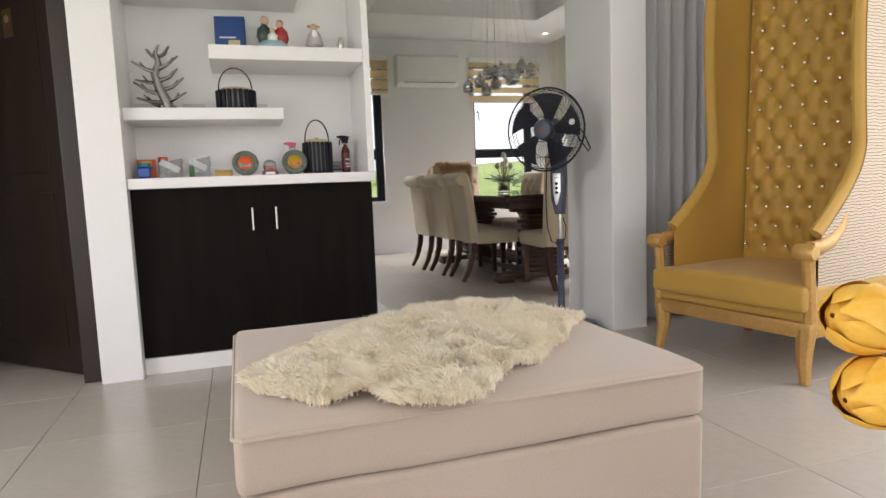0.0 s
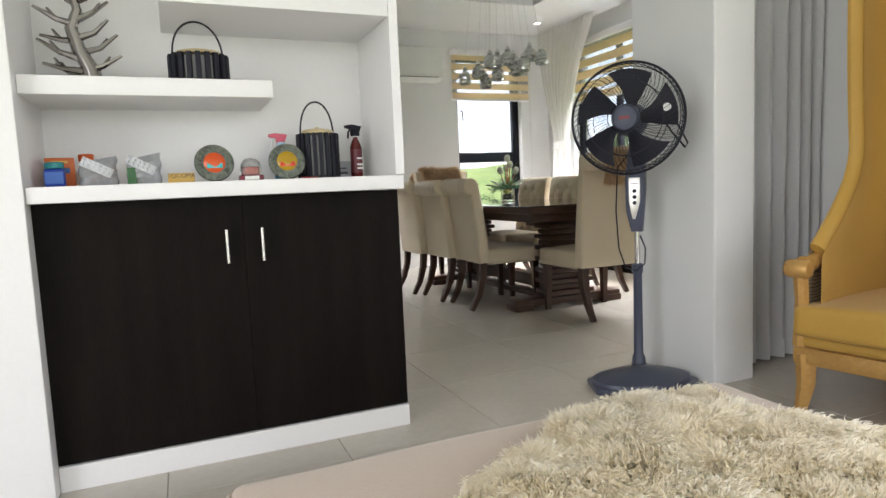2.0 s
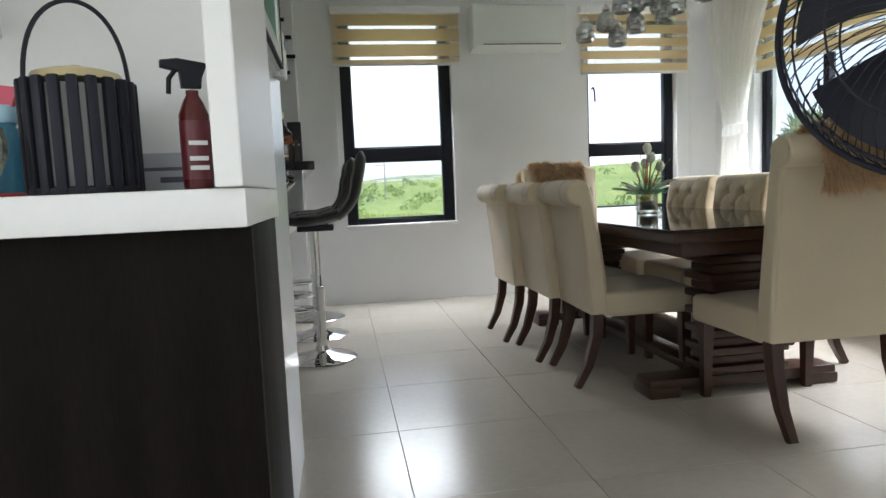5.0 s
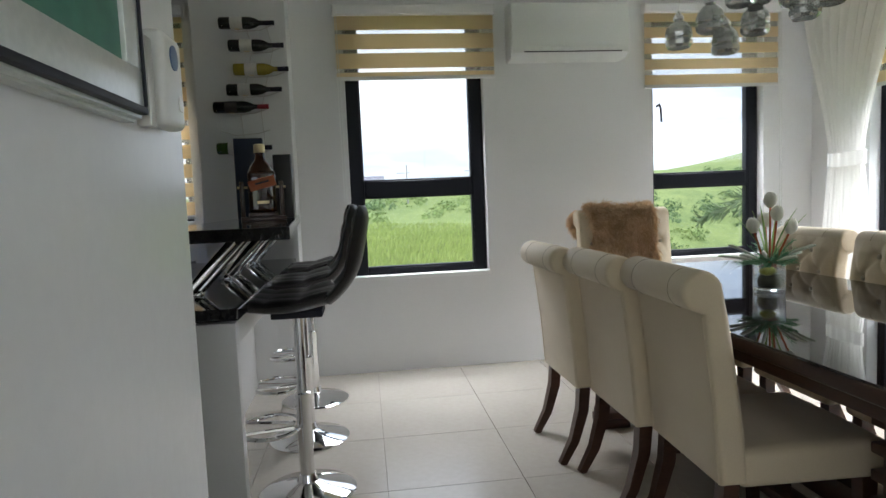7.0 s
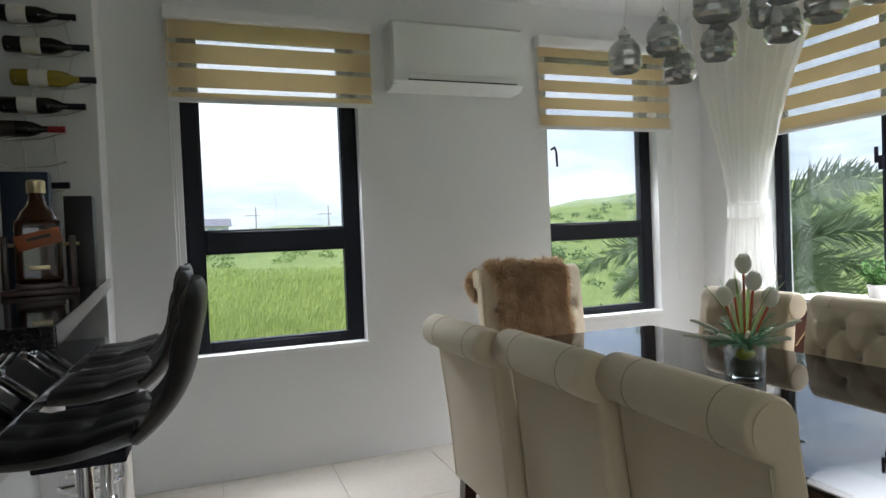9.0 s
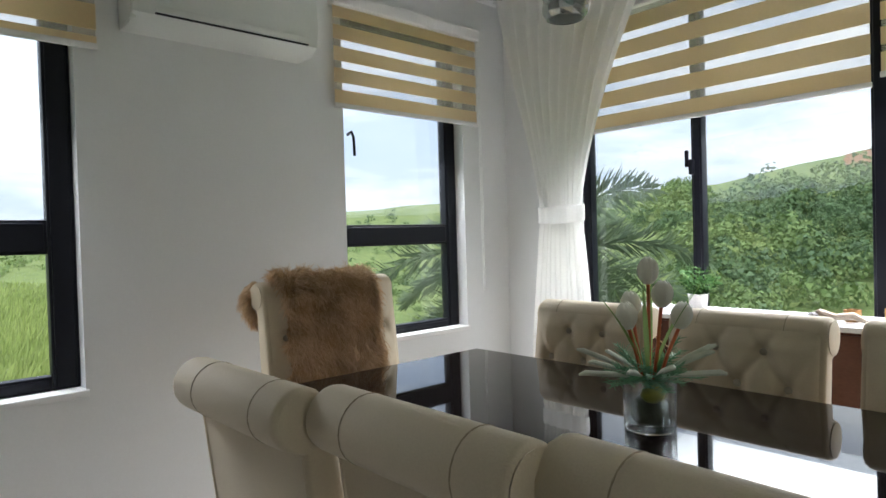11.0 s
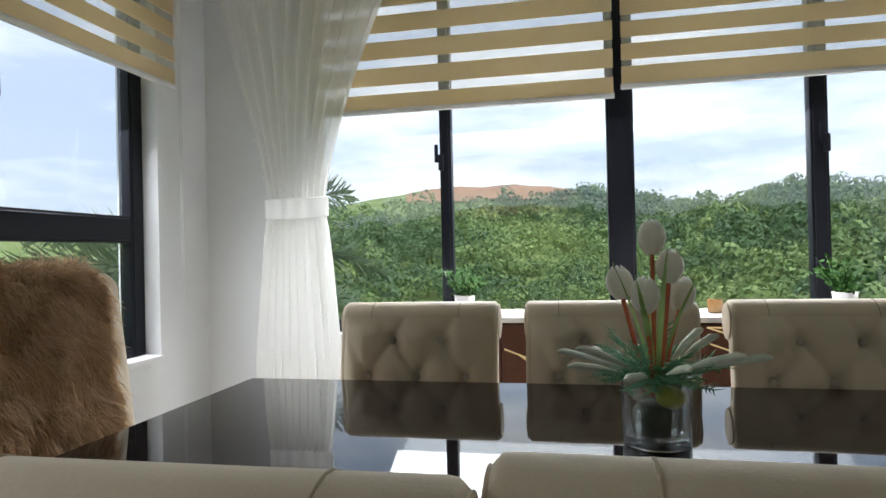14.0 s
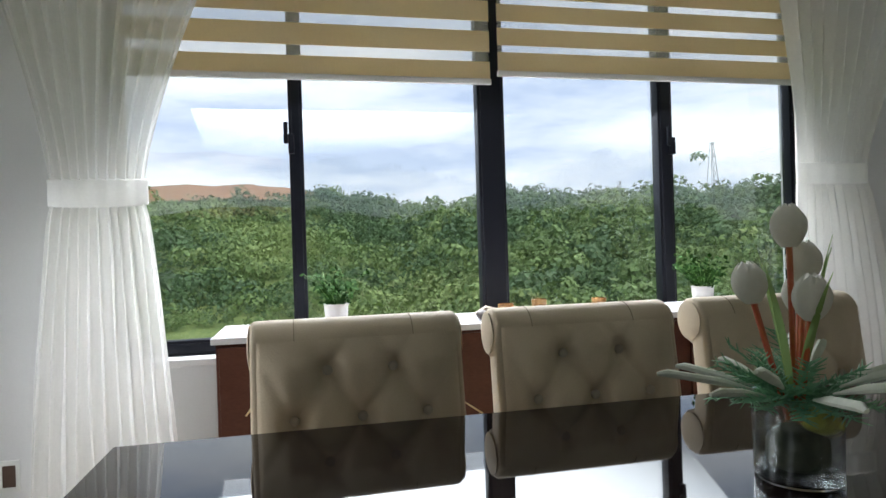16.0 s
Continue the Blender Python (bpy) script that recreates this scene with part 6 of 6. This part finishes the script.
for s in (-1, 1):
    part("upright", box(s * 0.098 - 0.01, s * 0.098 + 0.01, -0.02, 0.02, 0.02, 0.20, 0.004), MAHOGANY, cr, "wooden side post")
    part("pin", tube([(s * 0.07, 0, 0.17), (s * 0.12, 0, 0.17)], 0.006, 8), BRASS, cr, "brass pivot pin")
flat_box("gift_box", pose(0.86, 7.05, 1.165, 0, 0, 6), 0.16, 0.12, 0.46, (0.010, 0.022, 0.055), "tall dark navy bottle gift box", "box")
flat_box("gift_box", pose(1.05, 7.0, 1.165, 0, 0, 3), 0.10, 0.10, 0.36, (0.012, 0.011, 0.011), "tall black bottle gift box", "box")

# painting and intercom on the glossy wall
pt = thing("painting", pose(1.17, 3.875, 1.368, 0, 0, 90), "green painting in a wide silver and black frame", "painting")
SILVER = mat("silver_frame", (0.60, 0.62, 0.60), 0.3, metal=0.35, dark=(0.45, 0.48, 0.46), scale=9, fine=80, bump=0.2, amount=0.6)
PW, PH = 0.37, 0.86
for half, z0, z1, deep, thick, m in ((PW, 0.0, PH, 0.018, 0.012, SILVER), (PW - 0.004, 0.004, PH - 0.004, 0.029, 0.012, SILVER), (PW - 0.009, 0.009, PH - 0.009, 0.040, 0.010, FAN_BLADE), (PW - 0.017, 0.017, PH - 0.017, 0.037, 0.052, SILVER)):
    wide = thick
    for x0, x1, a, b in ((-half, half, z0, z0 + wide), (-half, half, z1 - wide, z1), (-half, -half + wide, z0 + wide, z1 - wide), (half - wide, half, z0 + wide, z1 - wide)):
        part("frame", box(x0, x1, -deep, 0, a, b, 0.0025), m, pt, "black frame rim" if m is FAN_BLADE else "moulded silver frame bar")
part("picture", box(-PW + 0.068, PW - 0.068, -0.030, -0.002, 0.068, PH - 0.068), mat("green_painting", (0.02, 0.15, 0.11), 0.4, dark=(0.05, 0.24, 0.16), scale=5, fine=20, bump=0.1, amount=0.9), pt, "green painted picture", False)
for x, z, a in ((0.12, 0.20, 35), (0.16, 0.25, -20), (-0.10, 0.42, 50), (0.02, 0.55, 10)):
    part("brush_stroke", box(-0.045, 0.045, -0.0325, -0.029, -0.011, 0.011, 0.001), mat("ochre_paint", (0.45, 0.36, 0.05), 0.5, scale=30, bump=0.3), pt, "ochre brush stroke").matrix_basis = pose(x, 0, z, 0, a, 0)
ic = thing("intercom", pose(1.17, 4.375, 1.37, 0, 0, 90), "rounded white wall intercom with a blue round mark", "intercom")
part("bracket", box(-0.075, -0.045, -0.022, 0, 0.0, 0.135, 0.004), STEEL, ic, "grey metal wall bracket")
part("body", box(-0.04, 0.062, -0.036, 0, 0.005, 0.155, 0.014, 4), PLASTIC_W, ic)
part("mark", lathe([(0.020, 0), (0.020, 0.002), (0.012, 0.0025)], 20, pose(0.012, -0.036, 0.118, 90)), mat("grey_blue_button", (0.08, 0.15, 0.28), 0.4), ic, "round blue-grey mark")
part("button", box(0.026, 0.046, -0.0385, -0.035, 0.035, 0.060, 0.002), STEEL, ic, "small square button")

# ---- outside: hills, woods, field, palm, houses ----
CX, CY = 2.4, 5.8
AZ = [0, 12, 25, 33, 40, 50, 60, 66, 72, 80, 88, 94, 99, 104, 108, 115, 122, 130, 138, 160, 200, 260, 320, 360]
EL = [0.9, 1.1, 1.6, 2.5, 3.2, 3.3, 3.6, 4.0, 5.0, 6.0, 5.9, 4.6, 3.5, 3.7, 4.3, 4.3, 3.9, 3.4, 3.2, 2.0, 1.0, 0.8, 0.8, 0.9]
FAR = [150, 150, 170, 200, 220, 260, 300, 300, 300, 310, 310, 300, 260, 210, 190, 180, 180, 180, 180, 200, 200, 200, 180, 150]
DEEP = [-1.6, -1.8, -4, -8, -11, -14, -17, -18, -18, -18, -18, -18, -18, -17, -16, -15, -14, -13, -12, -6, -2, -1.6, -1.6, -1.6]


def ground_height(r, az):
    """Height of the land r metres from the house in the direction az (degrees from north, clockwise)."""
    az = az % 360
    far, deep = float(np.interp(az, AZ, FAR)), float(np.interp(az, AZ, DEEP))
    crest = 1.25 + far * math.tan(radians(float(np.interp(az, AZ, EL))))
    if r < 55:
        t = max(0, (r - 9) / 46)
        h = -1.3 + (deep + 1.3) * (t * t * (3 - 2 * t))
    elif r < far:
        t = (r - 55) / (far - 55)
        h = deep + (crest - deep) * (0.45 * t + 0.55 * t * t * (3 - 2 * t))
    else:
        h = crest - (r - far) * 0.06
    bumps = noise.noise((r * math.sin(radians(az)) * 0.03, r * math.cos(radians(az)) * 0.03, 4)) * min(2.6, r * 0.018)
    return max(h + bumps, -40)


def land(r, az, up=0.0):
    return Vector((CX + r * math.sin(radians(az)), CY + r * math.cos(radians(az)), ground_height(r, az) + up))


GRASS = mat("field_grass", (0.27, 0.33, 0.10), 0.9, dark=(0.13, 0.20, 0.06), scale=0.09, fine=1.1, bump=0.4, amount=0.9)
RADII = [0.5, 3, 6, 8, 10, 12, 15, 18, 22, 27, 33, 40, 48, 58, 70, 82, 95, 110, 125, 140, 155, 170, 185, 200, 220, 240, 260, 280, 300, 320, 350, 400, 500, 700, 1000, 1500, 2500]
bm = bmesh.new()
rings = [[bm.verts.new(land(r, a * 3)) for a in range(120)] for r in RADII]
for lo, hi in zip(rings, rings[1:]):
    for i in range(120):
        bm.faces.new((lo[i], lo[(i + 1) % 120], hi[(i + 1) % 120], hi[i]))
bm.faces.new(rings[0])
setting("ground", bm, GRASS, "green grassy land falling into a valley and rising to hills", "ground", True)

# cleared earth on the far hilltop and by the field
EARTH = mat("bare_earth", (0.42, 0.22, 0.11), 0.95, dark=(0.30, 0.17, 0.085), scale=0.08, fine=1.2, bump=0.3, amount=0.9)


def earth_patch(r0, r1, a0, a1, label, seed):
    def fn(u, v):
        wob = 0.12 * noise.noise((u * 3, v * 3, seed))
        a = a0 + (a1 - a0) * min(1, max(0, u + wob))
        r = r0 + (r1 - r0) * min(1, max(0, v * (1 - 0.35 * abs(2 * u - 1)) + wob))
        return land(r, a, 0.7)
    setting("bare_earth", grid_surface(fn, 24, 10), EARTH, label, "ground", True)


earth_patch(232, 309, 75, 91, "bare orange earth cleared on a hilltop", 3)
earth_patch(30, 42, 33, 39, "small patch of bare orange earth in the grass", 8)


def leaf_cloud(name, centres, sizes, per, leaf, materials, label, seed, flat=0.8):
    """Woods as crowns of many small leaf clumps; one mesh for each leaf colour."""
    rng = np.random.default_rng(seed)
    kinds = [([], []) for _ in materials]
    for c, size in zip(centres, sizes):
        tone = (noise.noise(c * 0.035) + 0.5) * len(materials) + rng.normal(0, 0.8)
        verts, faces = kinds[int(min(len(materials) - 1, max(0, tone)))]
        lobes = [(Vector((0, 0, 0)), 1.0)] + [(Vector(rng.normal(0, 0.42, 3)) * size, rng.uniform(0.4, 0.7)) for _ in range(5)]
        for _ in range(per):
            o, k = lobes[rng.integers(len(lobes))]
            d = Vector(rng.normal(0, 1, 3))
            d.z = abs(d.z) * 0.9 - 0.15
            d.normalize()
            p = c + o + Vector((d.x, d.y, d.z * flat)) * size * k * rng.uniform(0.85, 1.08)
            nrm = (d + Vector(rng.normal(0, 0.3, 3))).normalized()
            u = nrm.orthogonal().normalized()
            w = nrm.cross(u)
            s = leaf * size * rng.uniform(0.6, 1.3)
            a0 = rng.uniform(0, 6.28)
            i0 = len(verts)
            n = 3
            for j in range(n):
                a = a0 + 2 * math.pi * j / n
                rr = s * rng.uniform(0.7, 1.25)
                verts.append(p + u * rr * math.cos(a) + w * rr * math.sin(a))
            faces.append(tuple(range(i0, i0 + n)))
    for (verts, faces), material in zip(kinds, materials):
        if faces:
            me = bpy.data.meshes.new(name)
            me.from_pydata(verts, [], faces)
            me.materials.append(material)
            tagged(new(name, me), label, "woods", "", "stuff")


def leaf_mat(name, a, b):
    m = mat(name, a, 0.75, dark=b, scale=0.12, fine=0.9, bump=0.0, amount=1.0)
    n, l = m.node_tree.nodes, m.node_tree.links
    g = n.new("ShaderNodeNewGeometry")
    hsv = n.new("ShaderNodeHueSaturation")
    rg = n.new("ShaderNodeMapRange")
    rg.inputs["To Min"].default_value, rg.inputs["To Max"].default_value = 0.72, 1.3
    l.new(g.outputs["Random Per Island"], rg.inputs["Value"])
    l.new(rg.outputs[0], hsv.inputs["Value"])
    bsdf = n["Principled BSDF"]
    l.new(bsdf.inputs["Base Color"].links[0].from_socket, hsv.inputs["Color"])
    l.new(hsv.outputs["Color"], bsdf.inputs["Base Color"])
    return m


WOODS = [leaf_mat("leaf_deep", (0.105, 0.180, 0.068), (0.075, 0.140, 0.055)), leaf_mat("leaf_blue", (0.130, 0.205, 0.092), (0.100, 0.170, 0.078)), leaf_mat("leaf_mid", (0.19, 0.275, 0.085), (0.125, 0.200, 0.062)),
         leaf_mat("leaf_bright", (0.235, 0.325, 0.110), (0.17, 0.260, 0.088)), leaf_mat("leaf_light", (0.29, 0.365, 0.120), (0.205, 0.285, 0.090))]
rng = np.random.default_rng(11)
centres, sizes = [], []
while len(centres) < 3600:
    az = rng.uniform(30, 148)
    far = float(np.interp(az, AZ, FAR))
    r = 50 + (far * 0.97 - 50) * rng.random() ** 0.8
    x, y = r * math.sin(radians(az)) * 0.016, r * math.cos(radians(az)) * 0.016
    open_land = noise.noise((x, y, 9))
    limit = 0.6 if az > 64 and r < 190 else 0.3 if az > 62 else -0.45
    if az < 58 + 6 * noise.noise((r * 0.02, 3, 1)):
        continue
    if open_land > limit + (0.12 if az > 96 else 0) and not (az > 96 and rng.random() < 0.6):
        continue
    if 74 < az < 91.5 and r > 226:
        continue
    if 64 < az < 76 and r > 210:
        continue
    size = (1.3 + 3.6 * rng.random() ** 2.2) * (0.75 + r / 500)
    size *= 0.55 if r > 0.82 * far else 1.0
    size *= 0.6 if az < 62 else 1.0
    centres.append(land(r, az, size * rng.uniform(0.35, 0.7)))
    sizes.append(size)
for _ in range(1200):
    az, r = rng.uniform(60, 146), 20 + 42 * rng.random() ** 0.8
    size = rng.uniform(0.6, 1.5)
    centres.append(land(r, az, size * 0.4))
    sizes.append(size)
leaf_cloud("far_woods", centres, sizes, 210, 0.125, WOODS, "dense green broadleaf woods on the hillside", 12)
centres, sizes = [], []
for _ in range(60):
    az, r = rng.uniform(-6, 30), rng.uniform(64, 110)
    centres.append(land(r, az, 0.3))
    sizes.append(rng.uniform(0.7, 1.5))
for _ in range(1500):
    az, r = rng.uniform(24, 74), 24 + 200 * rng.random() ** 1.6
    if noise.noise((r * 0.02, az * 0.10, 2)) < 0.0 and rng.random() < 0.9:
        continue
    if r > 0.8 * float(np.interp(az, AZ, FAR)):
        continue
    centres.append(land(r, az, 0.1))
    sizes.append(rng.uniform(0.4, 1.1) * (0.8 + r / 200))
leaf_cloud("bushes", centres, sizes, 110, 0.17, WOODS, "scattered green bushes on the grassland", 15)

# tall grass of the field
BLADE = leaf_mat("tall_grass", (0.36, 0.43, 0.13), (0.25, 0.33, 0.09))
verts, faces = [], []
for _ in range(90000):
    az = rng.uniform(-14, 44)
    r = 4.5 + 60 * rng.random() ** 1.7
    p = land(r, az, -0.02)
    h = rng.uniform(0.15, 0.48) * (1 + 0.5 * noise.noise((p.x * 0.4, p.y * 0.4, 3)))
    w = 0.006 + 0.0011 * r
    a = rng.uniform(0, 6.28)
    d = Vector((math.cos(a), math.sin(a), 0)) * w
    lean = Vector((rng.normal(0.12, 0.16), rng.normal(0, 0.16), 0)) * h
    k = len(verts)
    verts += [p - d, p + d, p + lean * 0.4 + Vector((0, 0, h * 0.6)) + d * 0.6, p + lean + Vector((0, 0, h))]
    faces += [(k, k + 1, k + 2), (k, k + 2, k + 3)]
me = bpy.data.meshes.new("tall_grass")
me.from_pydata(verts, [], faces)
me.materials.append(BLADE)
tagged(new("tall_grass", me), "tall yellow-green grass of an open field", "grass", "", "stuff")

# palm close to the window
palm = thing("palm_tree", pose(6.65, 8.95, -1.35), "low bushy palm with arching feathered fronds", "palm")
part("trunk", tube([(0, 0, -0.1), (0.03, 0, 0.9), (0.0, 0.03, 2.1)], 0.12, 12, radii=[0.17, 0.13, 0.12]), mat("palm_bark", (0.22, 0.18, 0.13), 0.9, scale=12, fine=60, bump=0.6), palm, "grey ringed palm trunk")
PALM = leaf_mat("palm_leaf", (0.19, 0.25, 0.15), (0.13, 0.19, 0.11))
rnd = random.Random(5)
for i in range(17):
    a, el = i * 137.5, 12 + 62 * (i / 16)
    ln = rnd.uniform(1.45, 1.9)
    spine, v, f = [], [], []
    for k in range(15):
        t = k / 14
        ang = radians(el) - 1.25 * t ** 1.5
        spine.append(Vector((ln * (t * math.cos(radians(el) - 0.5 * t)), 0, ln * t * math.sin(radians(el) - 0.75 * t))))
    fb = tube(spine, 0.012, 5, radii=[0.02 - 0.0012 * k for k in range(15)])
    for k in range(300):
        t = 0.10 + 0.90 * k / 300
        x = t * 14
        j = min(13, int(x))
        p = spine[j].lerp(spine[j + 1], x - j)
        d = (spine[j + 1] - spine[j]).normalized()
        roll = rnd.uniform(0, 6.28)
        out = Vector((0, math.cos(roll), math.sin(roll)))
        L = (0.30 * math.sin(math.pi * (0.12 + 0.80 * t)) + 0.06) * rnd.uniform(0.8, 1.1)
        tip = p + (d * 0.75 + out).normalized() * L
        wv2 = d.cross(out).normalized() * 0.015
        q = p.lerp(tip, 0.5)
        vs2 = [fb.verts.new(c) for c in (p, q + wv2, tip, q - wv2)]
        fb.faces.new(vs2)
    part("frond", fb, PALM, palm, "feathered green frond").matrix_basis = pose(0, 0, 2.1, 0, 0, a)

# houses and poles beyond the field
HOUSE = mat("house_render", (0.62, 0.62, 0.60), 0.8, scale=0.8, fine=8)
ROOF = mat("grey_roof", (0.20, 0.19, 0.24), 0.7, scale=1.0, fine=8)
PANEB = mat("house_window", (0.10, 0.22, 0.36), 0.15)


def house(r, az, wide, tall, turn, label):
    g = land(r, az)
    w = thing("house", pose(g.x, g.y, 0.2, 0, 0, turn), label, "house", "far houses")
    base = g.z - 0.4
    part("wall", box(-wide / 2, wide / 2, -3, 3, base, tall), HOUSE, w)
    part("roof", prism([(-3.6, tall), (3.6, tall), (0.4, tall + 1.3), (-0.4, tall + 1.3)], wide + 0.9, "x"), ROOF, w, "grey pitched roof")
    for k in range(int(wide / 2.2)):
        x = -wide / 2 + 1.2 + k * 2.2
        wi = part("window", box(x, x + 1.1, -3.05, -2.98, tall - 1.7, tall - 0.5), PANEB, w, "blue-grey house window")
        part("sill", box(x - 0.1, x + 1.2, -3.12, -2.98, tall - 1.78, tall - 1.7), HOUSE, wi)


house(120, 5.6, 11, 2.1, -5, "white row house with a long grey roof")
house(124, 9.4, 5, 2.0, -8, "white house with blue window panes")
house(112, -1.0, 9, 4.0, 0, "white two-storey house at the field's edge")
STEELP = mat("weathered_pole", (0.30, 0.30, 0.30), 0.7)
for r, az, h in ((95, 3.6, 6.0), (92, 10.0, 5.8), (110, 13.6, 5.0)):
    g = land(r, az)
    w = thing("utility_pole", pose(g.x, g.y, g.z), "thin grey utility pole with a cross arm", "utility pole", "utility poles")
    part("post", lathe([(0.16, -0.5), (0.09, h)], 8), STEELP, w)
    part("cross_arm", box(-1.6, 0.5, -0.06, 0.06, h - 1.3, h - 1.18), STEELP, w, "grey cross arm")
for r, az, h in ((188, 125.7, 15), (230, 118.1, 12)):
    g = land(r, az)
    w = thing("power_pylon", pose(g.x, g.y, g.z), "pale lattice power pylon on the wooded ridge", "pylon", "power pylons")
    for sx in (-1, 1):
        for sy in (-1, 1):
            part("leg", tube([(sx * 1.3, sy * 1.3, 0), (sx * 0.3, sy * 0.3, h)], 0.07, 4), STEELP, w)
    for k in range(6):
        z0, z1 = h * k / 6, h * (k + 1) / 6
        w0, w1 = 1.3 - k / 6, 1.3 - (k + 1) / 6
        part("lattice", join(tube([(-w0, -w0, z0), (w1, -w1, z1)], 0.05, 4), tube([(w0, -w0, z0), (-w1, -w1, z1)], 0.05, 4)), STEELP, w, "crossed lattice bars")
    for z in (0.72, 0.85, 0.98):
        part("arm", tube([(-2.0, 0, h * z), (2.0, 0, h * z)], 0.06, 4), STEELP, w)

# ---- floor tiles ----
TM = TILE
n, l = TM.node_tree.nodes, TM.node_tree.links
info, shift, hsv = n.new("ShaderNodeObjectInfo"), n.new("ShaderNodeMapRange"), n.new("ShaderNodeHueSaturation")
shift.inputs["To Min"].default_value, shift.inputs["To Max"].default_value = 0.965, 1.03
l.new(info.outputs["Random"], shift.inputs["Value"])
l.new(shift.outputs[0], hsv.inputs["Value"])
bsdf = n["Principled BSDF"]
l.new(bsdf.inputs["Base Color"].links[0].from_socket, hsv.inputs["Color"])
l.new(hsv.outputs["Color"], bsdf.inputs["Base Color"])
S, G = 0.60, 0.0022
tile_meshes = {}


def tile_mesh(w, d):
    key = (round(w, 3), round(d, 3))
    if key not in tile_meshes:
        b = box(-w / 2, w / 2, -d / 2, d / 2, -0.009, 0.0, 0.0012, 1)
        me = bpy.data.meshes.new("tile")
        b.to_mesh(me)
        b.free()
        me.materials.append(TM)
        tile_meshes[key] = me
    return tile_meshes[key]


xs = [-2.0] + [-1.46 + S * k for k in range(11)] + [EX]
ys = [-3.0] + [-2.5 + S * k for k in range(18)] + [NY]
for x0, x1 in zip(xs, xs[1:]):
    for y0, y1 in zip(ys, ys[1:]):
        if x1 - x0 < 0.02 or y1 - y0 < 0.02 or (x0 > 3.45 and y1 < 3.1) or (y1 < -1.3):
            continue
        t = new("tile", tile_mesh(x1 - x0 - G, y1 - y0 - G))
        t.location = ((x0 + x1) / 2, (y0 + y1) / 2, 0)
        t.parent = floor
